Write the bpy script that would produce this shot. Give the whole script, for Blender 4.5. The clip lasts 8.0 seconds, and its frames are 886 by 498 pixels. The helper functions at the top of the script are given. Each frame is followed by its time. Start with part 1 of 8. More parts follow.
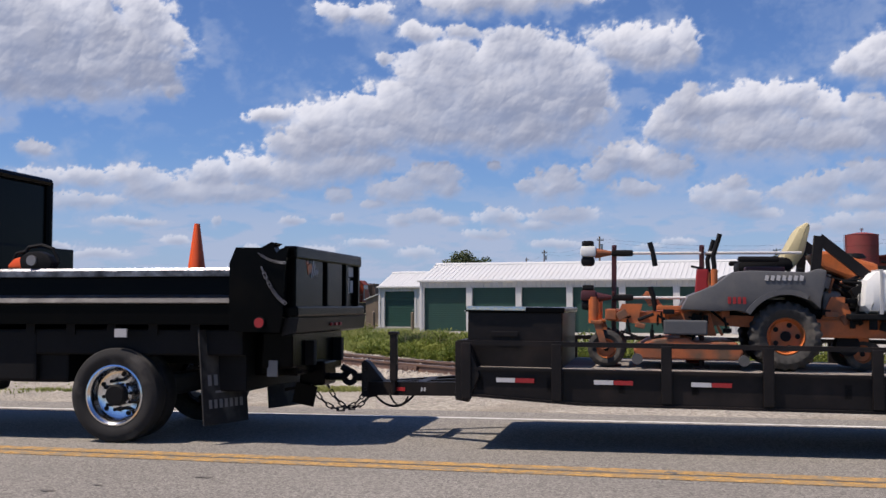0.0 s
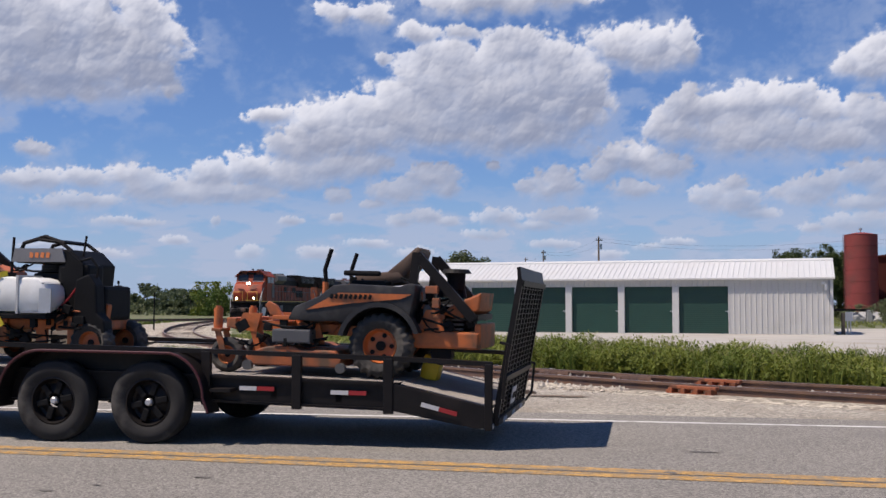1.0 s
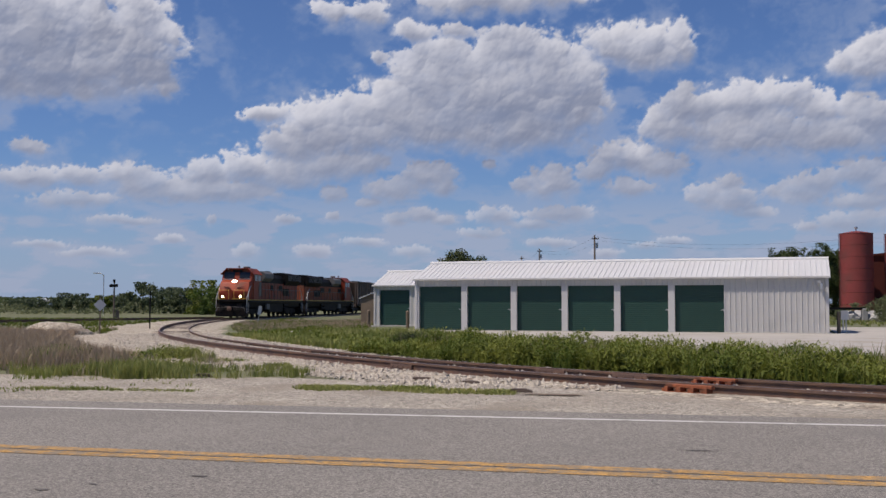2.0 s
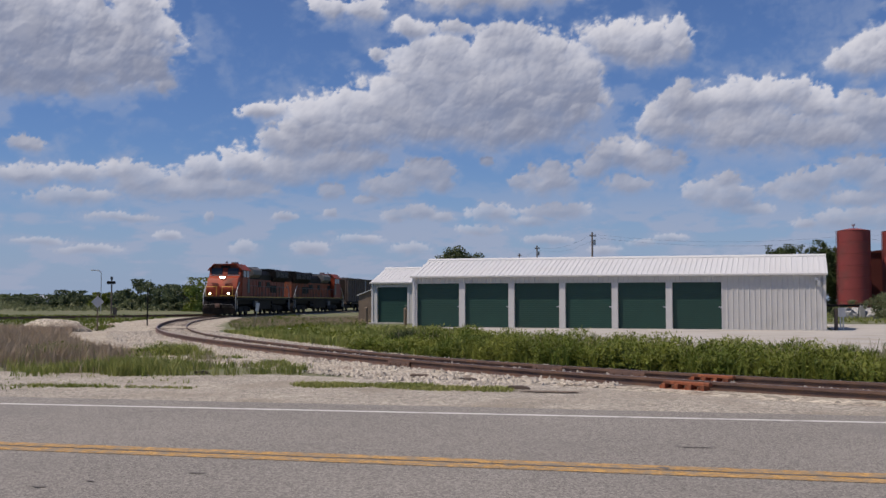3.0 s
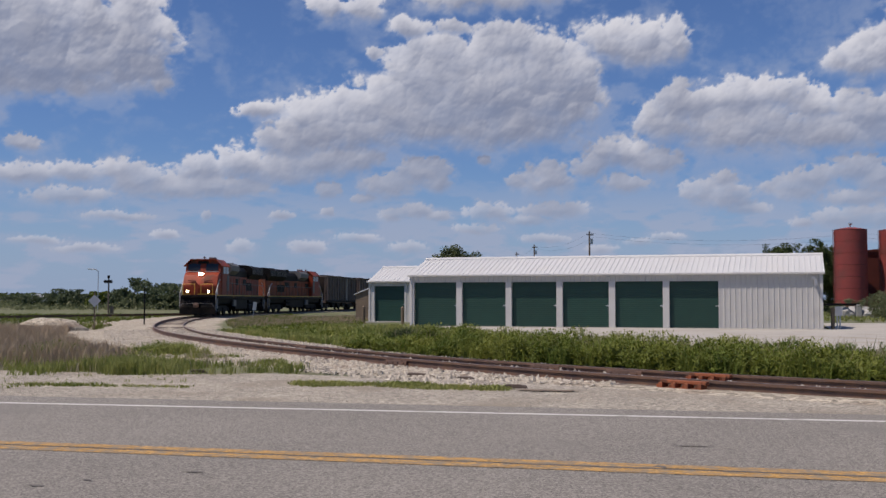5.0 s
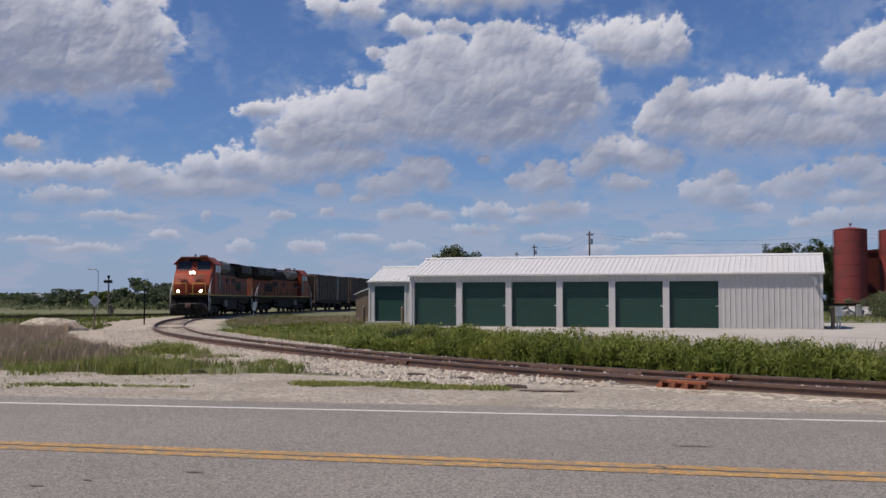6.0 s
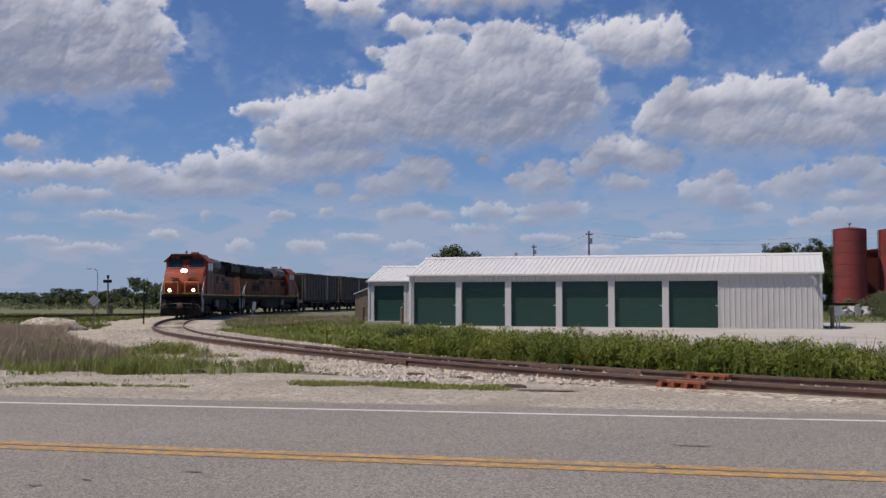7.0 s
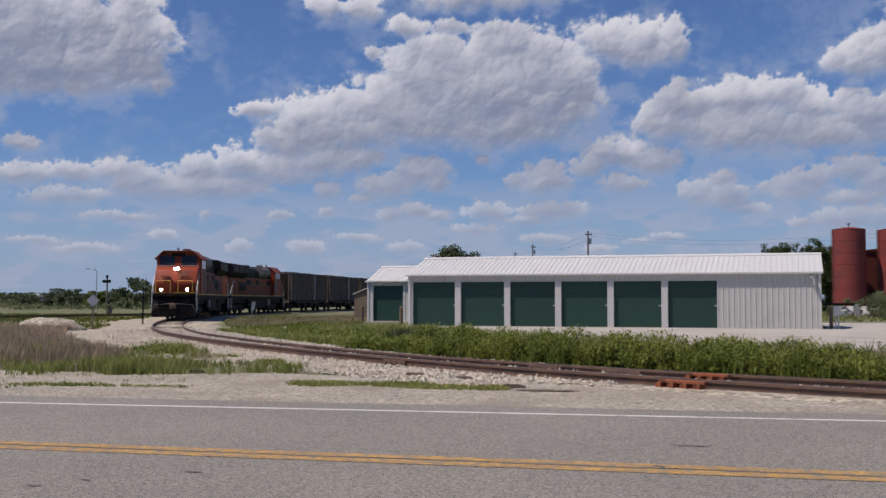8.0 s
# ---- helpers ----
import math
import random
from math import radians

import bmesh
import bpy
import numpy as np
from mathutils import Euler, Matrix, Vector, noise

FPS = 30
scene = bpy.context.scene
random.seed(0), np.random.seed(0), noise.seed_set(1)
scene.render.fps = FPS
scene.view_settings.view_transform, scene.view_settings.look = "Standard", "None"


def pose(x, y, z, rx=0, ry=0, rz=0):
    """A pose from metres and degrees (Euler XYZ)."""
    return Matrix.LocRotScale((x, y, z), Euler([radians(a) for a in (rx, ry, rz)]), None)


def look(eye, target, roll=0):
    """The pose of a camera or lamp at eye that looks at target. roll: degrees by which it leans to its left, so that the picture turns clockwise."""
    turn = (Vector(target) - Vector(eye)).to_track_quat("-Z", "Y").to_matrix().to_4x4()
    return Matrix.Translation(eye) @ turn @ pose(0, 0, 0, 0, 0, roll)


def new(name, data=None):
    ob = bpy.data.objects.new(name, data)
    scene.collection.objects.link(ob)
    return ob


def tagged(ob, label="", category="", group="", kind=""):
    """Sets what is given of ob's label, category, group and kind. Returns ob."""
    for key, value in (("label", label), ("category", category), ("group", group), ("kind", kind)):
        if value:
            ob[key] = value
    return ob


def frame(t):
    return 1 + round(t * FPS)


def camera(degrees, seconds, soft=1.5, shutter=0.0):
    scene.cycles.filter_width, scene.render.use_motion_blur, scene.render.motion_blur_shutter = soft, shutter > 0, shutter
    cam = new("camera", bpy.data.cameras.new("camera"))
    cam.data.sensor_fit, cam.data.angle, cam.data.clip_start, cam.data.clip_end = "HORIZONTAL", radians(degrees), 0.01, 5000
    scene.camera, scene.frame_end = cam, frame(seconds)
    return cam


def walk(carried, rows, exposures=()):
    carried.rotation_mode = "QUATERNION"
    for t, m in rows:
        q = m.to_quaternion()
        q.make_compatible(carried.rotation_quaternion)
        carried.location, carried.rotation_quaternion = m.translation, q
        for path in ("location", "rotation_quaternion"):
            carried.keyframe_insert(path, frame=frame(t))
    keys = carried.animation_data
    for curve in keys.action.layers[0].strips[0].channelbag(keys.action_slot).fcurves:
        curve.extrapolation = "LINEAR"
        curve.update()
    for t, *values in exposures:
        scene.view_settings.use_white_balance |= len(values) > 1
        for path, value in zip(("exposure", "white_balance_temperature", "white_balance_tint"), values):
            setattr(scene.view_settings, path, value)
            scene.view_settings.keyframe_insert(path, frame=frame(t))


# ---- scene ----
F_PX, EYE = 1880.0, (0.0, 0.0, 1.28)
cam = camera(2 * math.degrees(math.atan(784 / F_PX)), 8.0, soft=1.5)


def aim(pan, tilt):
    """The camera's pose on its tripod: degrees to the left and up."""
    return pose(*EYE, 90 + 2.71 + tilt, 0, pan)


walk(cam, [
    (0.0, aim(0.61, 0.305)), (0.5, aim(0.59, 0.305)), (1.0, aim(0.56, 0.305)), (1.5, aim(0.43, 0.30)),
    (2.2, aim(0.33, 0.19)), (3.0, aim(0.225, 0.075)), (3.5, aim(0.135, 0.07)), (4.0, aim(0.09, 0.055)),
    (4.5, aim(0.075, 0.015)), (5.2, aim(0.075, 0.015)), (6.0, aim(0.075, 0.015)), (6.5, aim(0.075, 0.01)),
    (7.0, aim(0.045, 0.0)), (7.5, aim(0.005, 0.0)), (8.0, aim(0.0, 0.0))], exposures=[
    (0.0, 0.36, 6800, 17), (1.0, 0.34, 6800, 17), (1.3, 0.18, 6800, 17), (1.6, 0.08, 6800, 17), (2.0, 0.03, 6800, 17), (3.0, 0.0, 6800, 17), (8.0, 0.0, 6800, 17)])

# ---- light ----
SUN_EL, SUN_TO = radians(63), Vector((-0.95, -0.30, 0)).normalized()
world = bpy.data.worlds.new("sky")
scene.world = world
world.use_nodes = True
wn = world.node_tree.nodes
sky = wn.new("ShaderNodeTexSky")
sky.sky_type, sky.sun_disc, sky.sun_elevation = "NISHITA", False, SUN_EL
sky.sun_rotation = math.atan2(SUN_TO.x, SUN_TO.y)
sky.altitude, sky.air_density, sky.dust_density, sky.ozone_density = 200, 1.0, 0.15, 4.0
wn["Background"].inputs[1].default_value = 0.071
tone = wn.new("ShaderNodeVectorMath")
tone.operation = "MULTIPLY"
tone.inputs[1].default_value = (0.635, 0.845, 1.17)
world.node_tree.links.new(sky.outputs[0], tone.inputs[0])
world.node_tree.links.new(tone.outputs[0], wn["Background"].inputs[0])
sun = new("sun", bpy.data.lights.new("sun", "SUN"))
sun.data.energy, sun.data.angle, sun.data.color = 4.2, radians(0.53), (1.0, 0.93, 0.83)
sun_dir = SUN_TO * math.cos(SUN_EL) + Vector((0, 0, math.sin(SUN_EL)))
sun.matrix_world = look(sun_dir * 60, (0, 0, 0))


# ---- materials ----
def mat(name, colour, rough=0.6, metal=0.0, vary=0.25, scale=6.0, fine=60.0, bump=0.15, dirt=None, dirt_amount=0.0, spec=0.5,
        per_piece=0.0, bump_dist=0.01, fine_vary=0.5, dirt_scale=1.5, contrast=0.2, grit=0.0, grit_scale=40.0):
    """A surface with a coarse and a fine variation, stains and a fine relief."""
    m = bpy.data.materials.new(name)
    m.use_nodes = True
    nt = m.node_tree
    n, l = nt.nodes, nt.links
    b = n["Principled BSDF"]
    b.inputs["Roughness"].default_value, b.inputs["Metallic"].default_value = rough, metal
    b.inputs["Specular IOR Level"].default_value = spec
    tc = n.new("ShaderNodeTexCoord")
    co, fi = n.new("ShaderNodeTexNoise"), n.new("ShaderNodeTexNoise")
    co.inputs["Scale"].default_value, fi.inputs["Scale"].default_value = scale, fine
    co.inputs["Detail"].default_value, fi.inputs["Detail"].default_value = 4, 5
    fi.inputs["Roughness"].default_value = 0.68
    for x in (co, fi):
        l.new(tc.outputs["Object"], x.inputs["Vector"])
    mixn = n.new("ShaderNodeMix")
    mixn.data_type = "FLOAT"
    mixn.inputs[0].default_value = fine_vary
    l.new(co.outputs["Fac"], mixn.inputs[2]), l.new(fi.outputs["Fac"], mixn.inputs[3])
    ramp = n.new("ShaderNodeMapRange")
    ramp.inputs[1].default_value, ramp.inputs[2].default_value = 0.5 - contrast, 0.5 + contrast
    ramp.inputs[3].default_value, ramp.inputs[4].default_value = 1 - vary, 1 + vary
    l.new(mixn.outputs[0], ramp.inputs[0])
    last = ramp.outputs[0]
    if grit:
        vo, vx, vr, vm = n.new("ShaderNodeTexVoronoi"), n.new("ShaderNodeSeparateXYZ"), n.new("ShaderNodeMapRange"), n.new("ShaderNodeMath")
        vo.inputs["Scale"].default_value = grit_scale
        vr.inputs[3].default_value, vr.inputs[4].default_value = 1 - grit, 1 + grit
        vm.operation = "MULTIPLY"
        l.new(tc.outputs["Object"], vo.inputs["Vector"]), l.new(vo.outputs["Color"], vx.inputs[0]), l.new(vx.outputs[0], vr.inputs[0])
        l.new(vr.outputs[0], vm.inputs[0]), l.new(last, vm.inputs[1])
        last = vm.outputs[0]
    if per_piece:
        info, pr, mul = n.new("ShaderNodeObjectInfo"), n.new("ShaderNodeMapRange"), n.new("ShaderNodeMath")
        pr.inputs[3].default_value, pr.inputs[4].default_value = 1 - per_piece, 1 + per_piece
        mul.operation = "MULTIPLY"
        l.new(info.outputs["Random"], pr.inputs[0]), l.new(pr.outputs[0], mul.inputs[0]), l.new(last, mul.inputs[1])
        last = mul.outputs[0]
    sc = n.new("ShaderNodeVectorMath")
    sc.operation = "SCALE"
    sc.inputs[0].default_value = colour
    l.new(last, sc.inputs["Scale"])
    out = sc.outputs[0]
    if dirt:
        st, sr, mx = n.new("ShaderNodeTexNoise"), n.new("ShaderNodeMapRange"), n.new("ShaderNodeMix")
        st.inputs["Scale"].default_value, st.inputs["Detail"].default_value = dirt_scale, 6
        l.new(tc.outputs["Object"], st.inputs["Vector"])
        sr.inputs[1].default_value, sr.inputs[2].default_value = 0.62 - 0.3 * dirt_amount, 0.78 - 0.2 * dirt_amount
        l.new(st.outputs["Fac"], sr.inputs[0])
        mx.data_type = "RGBA"
        mx.inputs[7].default_value = (*dirt, 1)
        l.new(sr.outputs[0], mx.inputs[0]), l.new(out, mx.inputs[6])
        out = mx.outputs[2]
    l.new(out, b.inputs["Base Color"])
    if bump:
        bp = n.new("ShaderNodeBump")
        bp.inputs["Strength"].default_value, bp.inputs["Distance"].default_value = bump, bump_dist
        l.new(mixn.outputs[0], bp.inputs["Height"]), l.new(bp.outputs[0], b.inputs["Normal"])
    return m


def glow(name, colour, power):
    m = bpy.data.materials.new(name)
    m.use_nodes = True
    b = m.node_tree.nodes["Principled BSDF"]
    b.inputs["Base Color"].default_value = (*colour, 1)
    b.inputs["Emission Color"].default_value, b.inputs["Emission Strength"].default_value = (*colour, 1), power
    return m


def leafy(name, a, b_, rough=0.6):
    """Foliage: two greens, mixed blade by blade and in drifts."""
    m = bpy.data.materials.new(name)
    m.use_nodes = True
    n, l = m.node_tree.nodes, m.node_tree.links
    b = n["Principled BSDF"]
    b.inputs["Roughness"].default_value, b.inputs["Specular IOR Level"].default_value = rough, 0.25
    geo, tc, no, mx, ad = n.new("ShaderNodeNewGeometry"), n.new("ShaderNodeTexCoord"), n.new("ShaderNodeTexNoise"), n.new("ShaderNodeMix"), n.new("ShaderNodeMath")
    no.inputs["Scale"].default_value, no.inputs["Detail"].default_value = 0.6, 3
    l.new(tc.outputs["Object"], no.inputs["Vector"])
    ad.operation = "MULTIPLY_ADD"
    ad.inputs[1].default_value = 0.55
    l.new(geo.outputs["Random Per Island"], ad.inputs[0])
    sub = n.new("ShaderNodeMath")
    sub.operation = "MULTIPLY_ADD"
    sub.inputs[1].default_value, sub.inputs[2].default_value = 1.6, -0.55
    l.new(no.outputs["Fac"], sub.inputs[0]), l.new(sub.outputs[0], ad.inputs[2])
    mx.data_type, mx.clamp_factor = "RGBA", True
    mx.inputs[6].default_value, mx.inputs[7].default_value = (*a, 1), (*b_, 1)
    l.new(ad.outputs[0], mx.inputs[0]), l.new(mx.outputs[2], b.inputs["Base Color"])
    tr, ms = n.new("ShaderNodeBsdfTranslucent"), n.new("ShaderNodeMixShader")
    ms.inputs[0].default_value = 0.3
    l.new(mx.outputs[2], tr.inputs[0]), l.new(b.outputs[0], ms.inputs[1]), l.new(tr.outputs[0], ms.inputs[2])
    l.new(ms.outputs[0], n["Material Output"].inputs[0])
    return m


M = dict(
    asphalt=mat("asphalt", (0.200, 0.187, 0.164), 0.9, vary=0.30, scale=0.25, fine=60, bump=0.8, dirt=(0.165, 0.156, 0.14), dirt_amount=0.15, dirt_scale=0.3, fine_vary=0.75, contrast=0.14, grit=0.50, grit_scale=70),
    yellow_paint=mat("yellow_paint", (0.4, 0.232, 0.068), 0.8, vary=0.25, grit=0.35, grit_scale=40, scale=3, fine=40, dirt=(0.216, 0.176, 0.12), dirt_amount=0.7, dirt_scale=9),
    white_paint=mat("white_paint", (0.6, 0.592, 0.56), 0.8, vary=0.12, scale=3, fine=40, dirt=(0.32, 0.304, 0.28), dirt_amount=0.3, dirt_scale=6),
    gravel=mat("gravel", (0.3182, 0.2891, 0.2376), 0.95, vary=0.38, scale=0.7, fine=30, bump=0.9, bump_dist=0.03, dirt=(0.24, 0.208, 0.16), dirt_amount=0.4, dirt_scale=0.6, fine_vary=0.65, grit=0.45, grit_scale=26),
    ballast=mat("ballast", (0.376, 0.336, 0.264), 0.95, vary=0.5, scale=2.5, fine=18, bump=1.0, bump_dist=0.05, dirt=(0.192, 0.144, 0.104), dirt_amount=0.3, dirt_scale=1.2, fine_vary=0.7, grit=0.55, grit_scale=15),
    stone=mat("stone", (0.44, 0.395, 0.325), 0.9, vary=0.5, scale=5, fine=40, bump=0.5),
    soil=mat("soil", (0.105, 0.118, 0.050), 0.95, vary=0.35, scale=0.4, fine=5, bump=0.8, bump_dist=0.05, dirt=(0.19, 0.165, 0.11), dirt_amount=0.3, dirt_scale=0.2),
    lot=mat("lot", (0.375, 0.355, 0.315), 0.95, vary=0.15, scale=0.5, fine=12, bump=0.5, bump_dist=0.02, dirt=(0.288, 0.264, 0.216), dirt_amount=0.4, dirt_scale=0.4),
    rail=mat("rail", (0.115, 0.070, 0.054), 0.75, vary=0.35, scale=5, fine=40, dirt=(0.16, 0.088, 0.055), dirt_amount=0.6, dirt_scale=3),
    rail_top=mat("rail_top", (0.23, 0.19, 0.17), 0.45, 0.6, vary=0.2, scale=4, fine=60, bump=0.05),
    rust=mat("rust", (0.288, 0.088, 0.036), 0.85, vary=0.35, scale=8, fine=60, dirt=(0.128, 0.048, 0.024), dirt_amount=0.5, dirt_scale=6),
    tar=mat("tar", (0.12, 0.112, 0.10), 0.9, vary=0.3, scale=8, fine=50),
    tie=mat("tie", (0.10, 0.075, 0.06), 0.95, vary=0.35, scale=5, fine=30, bump=0.6, per_piece=0.3),
    metal_wall=mat("metal_wall", (0.50, 0.49, 0.462), 0.5, 0.0, vary=0.06, scale=0.8, fine=8, bump=0.05, dirt=(0.45, 0.44, 0.41), dirt_amount=0.3, dirt_scale=0.8),
    metal_roof=mat("metal_roof", (0.545, 0.555, 0.548), 0.45, 0.0, vary=0.05, scale=0.6, fine=6, bump=0.05, dirt=(0.544, 0.544, 0.528), dirt_amount=0.3, dirt_scale=0.5),
    trim_white=mat("trim_white", (0.54, 0.53, 0.505), 0.5, vary=0.06, scale=2, fine=20, bump=0.05),
    green_door=mat("green_door", (0.007, 0.043, 0.029), 0.5, vary=0.15, scale=1.5, fine=15, bump=0.1, per_piece=0.08),
    dark=mat("dark", (0.008, 0.008, 0.0085), 0.6, vary=0.3, scale=4, fine=40, spec=0.14),
    orange_loco=mat("orange_loco", (0.27, 0.042, 0.016), 0.55, spec=0.25, vary=0.2, scale=1.2, fine=12, dirt=(0.0936, 0.039, 0.0234), dirt_amount=0.45, dirt_scale=1.0),
    black_loco=mat("black_loco", (0.007, 0.0065, 0.0065), 0.65, vary=0.3, scale=1.5, fine=14, spec=0.12, dirt=(0.024, 0.017, 0.014), dirt_amount=0.4),
    dusty_orange=mat("dusty_orange", (0.30, 0.085, 0.040), 0.7, spec=0.2, vary=0.25, scale=1.2, fine=12, dirt=(0.13, 0.070, 0.050), dirt_amount=0.5, dirt_scale=0.9),
    grey_loco=mat("grey_loco", (0.13, 0.125, 0.12), 0.6, vary=0.2, scale=2, fine=20),
    yellow_stripe=mat("yellow_stripe", (0.62, 0.36, 0.05), 0.5, vary=0.15, scale=3, fine=20),
    glass=mat("glass", (0.015, 0.018, 0.02), 0.08, vary=0.1, bump=0.0),
    hopper=mat("hopper", (0.145, 0.108, 0.088), 0.75, vary=0.3, scale=0.8, fine=10, dirt=(0.050, 0.038, 0.032), dirt_amount=0.4, dirt_scale=0.8),
    silver=mat("silver", (0.55, 0.54, 0.52), 0.5, 0.3, vary=0.15, scale=3, fine=20),
    silo_red=mat("silo_red", (0.216, 0.036, 0.0304), 0.65, vary=0.15, scale=0.6, fine=6, dirt=(0.144, 0.04, 0.032), dirt_amount=0.4, dirt_scale=0.5),
    barn_red=mat("barn_red", (0.128, 0.028, 0.02), 0.7, vary=0.2, scale=0.6, fine=6),
    concrete=mat("concrete", (0.336, 0.328, 0.304), 0.9, vary=0.2, scale=1.5, fine=20, bump=0.4),
    wood=mat("wood", (0.16, 0.12, 0.084), 0.85, vary=0.3, scale=2, fine=25, bump=0.4),
    pole=mat("pole", (0.16, 0.125, 0.10), 0.9, vary=0.2, scale=2, fine=25),
    galv=mat("galv", (0.5, 0.5, 0.5), 0.45, 0.7, vary=0.1, scale=4, fine=30),
    bark=mat("bark", (0.10, 0.075, 0.055), 0.95, vary=0.3, scale=3, fine=20, bump=0.6),
    leaf_dark=leafy("leaf_dark", (0.0351, 0.0608, 0.0172), (0.0858, 0.113, 0.0351)),
    leaf_pale=leafy("leaf_pale", (0.085, 0.11, 0.045), (0.20, 0.215, 0.11)),
    leaf_mid=leafy("leaf_mid", (0.04, 0.08, 0.0144), (0.112, 0.16, 0.032)),
    weed=leafy("weed", (0.044, 0.088, 0.010), (0.215, 0.235, 0.045)),
    # distance haze is mixed into these two greens
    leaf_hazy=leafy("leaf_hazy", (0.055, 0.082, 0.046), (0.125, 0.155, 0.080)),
    leaf_olive=leafy("leaf_olive", (0.050, 0.072, 0.028), (0.115, 0.135, 0.060)),
    grass=leafy("grass", (0.128, 0.188, 0.032), (0.336, 0.328, 0.112)),
    dry_grass=leafy("dry_grass", (0.30, 0.22, 0.15), (0.46, 0.37, 0.26)),
    straw=leafy("straw", (0.32, 0.264, 0.152), (0.4, 0.352, 0.24)),
    lamp_on=glow("lamp_on", (1.0, 0.86, 0.62), 30.0),
    lamp_amber=glow("lamp_amber", (1.0, 0.78, 0.45), 14.0),
)


# ---- building blocks ----
def box(bm, c, s, m=None, bevel=0.0):
    """A box of size s at c, turned by m, with its edges rounded."""
    r = bmesh.ops.create_cube(bm, size=1.0)
    vs = r["verts"]
    bmesh.ops.scale(bm, vec=s, verts=vs)
    if bevel:
        es = list({e for v in vs for e in v.link_edges})
        g = bmesh.ops.bevel(bm, geom=es, offset=bevel, segments=2, affect="EDGES", profile=0.6)
        vs = list({v for f in g["faces"] for v in f.verts} | {v for v in vs if v.is_valid})
    bmesh.ops.transform(bm, matrix=Matrix.Translation(c) @ (m or Matrix()), verts=vs)
    return vs


def rod(bm, p, q, r, r2=None, seg=10, caps=True):
    """A round bar from p to q."""
    p, q = Vector(p), Vector(q)
    d = q - p
    m = Matrix.Translation((p + q) / 2) @ d.to_track_quat("Z", "Y").to_matrix().to_4x4()
    return bmesh.ops.create_cone(bm, cap_ends=caps, segments=seg, radius1=r, radius2=r if r2 is None else r2, depth=d.length, matrix=m)["verts"]


def tube(bm, pts, r, seg=8):
    for p, q in zip(pts, pts[1:]):
        rod(bm, p, q, r, seg=seg)
    for p in pts[1:-1]:
        bmesh.ops.create_icosphere(bm, subdivisions=1, radius=r * 1.02, matrix=Matrix.Translation(p))


def bar(bm, p, q, w, h):
    """A square bar from p to q, w across and h high."""
    p, q = Vector(p), Vector(q)
    d = q - p
    m = d.to_track_quat("X", "Z").to_matrix().to_4x4()
    return box(bm, (p + q) / 2, (d.length, w, h), m)


def plate(bm, outline, y0, y1, bevel=0.0):
    """A sheet cut to an outline in x and z, from y0 to y1."""
    a = [bm.verts.new((x, y0, z)) for x, z in outline]
    f = bm.faces.new(a)
    g = bmesh.ops.extrude_face_region(bm, geom=[f])
    vs = [v for v in g["geom"] if isinstance(v, bmesh.types.BMVert)]
    bmesh.ops.translate(bm, vec=(0, y1 - y0, 0), verts=vs)
    allv = a + vs
    if bevel:
        es = list({e for v in allv for e in v.link_edges})
        bmesh.ops.bevel(bm, geom=es, offset=bevel, segments=2, affect="EDGES", profile=0.6)
    return allv


def disc(bm, c, r, depth, y_dir=1, seg=28, r2=None):
    """A round block whose axis runs along y."""
    return rod(bm, (c[0], c[1] - depth / 2, c[2]), (c[0], c[1] + depth / 2, c[2]), r, r2, seg)


def lathe(bm, profile, c, seg=36):
    """Turns a profile of (radius, y) round the y axis at c."""
    rings = []
    for r, y in profile:
        rings.append([bm.verts.new((c[0] + r * math.cos(2 * math.pi * i / seg), c[1] + y, c[2] + r * math.sin(2 * math.pi * i / seg))) for i in range(seg)])
    for a, b in zip(rings, rings[1:]):
        for i in range(seg):
            bm.faces.new((a[i], a[(i + 1) % seg], b[(i + 1) % seg], b[i]))


def mesh_of(name, bm, material, smooth=False):
    bmesh.ops.recalc_face_normals(bm, faces=bm.faces)
    me = bpy.data.meshes.new(name)
    bm.to_mesh(me)
    bm.free()
    me.materials.append(material)
    if smooth:
        me.shade_smooth()
        me.set_sharp_from_angle(angle=radians(35))
    return me


def part(name, bm, material, parent=None, label="", smooth=False):
    ob = new(name, mesh_of(name, bm, material, smooth))
    ob.parent = parent
    return tagged(ob, label)


def thing(name, label, category, group="", kind="", m=None):
    ob = new(name)
    ob.empty_display_size = 0.2
    if m is not None:
        ob.matrix_basis = m
    return tagged(ob, label, category, group, kind)


def B():
    return bmesh.new()


def text_mesh(name, words, size, material, parent, m, label=""):
    """Lettering, as a thin raised mesh."""
    cu = bpy.data.curves.new(name, "FONT")
    cu.body, cu.size, cu.extrude, cu.align_x, cu.align_y = words, size, 0.002, "CENTER", "CENTER"
    tmp = bpy.data.objects.new(name, cu)
    scene.collection.objects.link(tmp)
    me = bpy.data.meshes.new_from_object(tmp.evaluated_get(bpy.context.evaluated_depsgraph_get()))
    bpy.data.objects.remove(tmp)
    me.materials.clear()
    me.materials.append(material)
    ob = new(name, me)
    ob.parent = parent
    ob.matrix_basis = m
    return tagged(ob, label)


# ---- the plan ----
ROAD_TURN = radians(-12.3)
R_ALONG, R_AWAY = Vector((math.cos(ROAD_TURN), math.sin(ROAD_TURN), 0)), Vector((-math.sin(ROAD_TURN), math.cos(ROAD_TURN), 0))
BUILDING = pose(-1.62, 51.3, 0, 0, 0, -18.0)
TIE_STEP, GAUGE_HALF, RAIL_TOP = 0.52, 0.755, 0.11


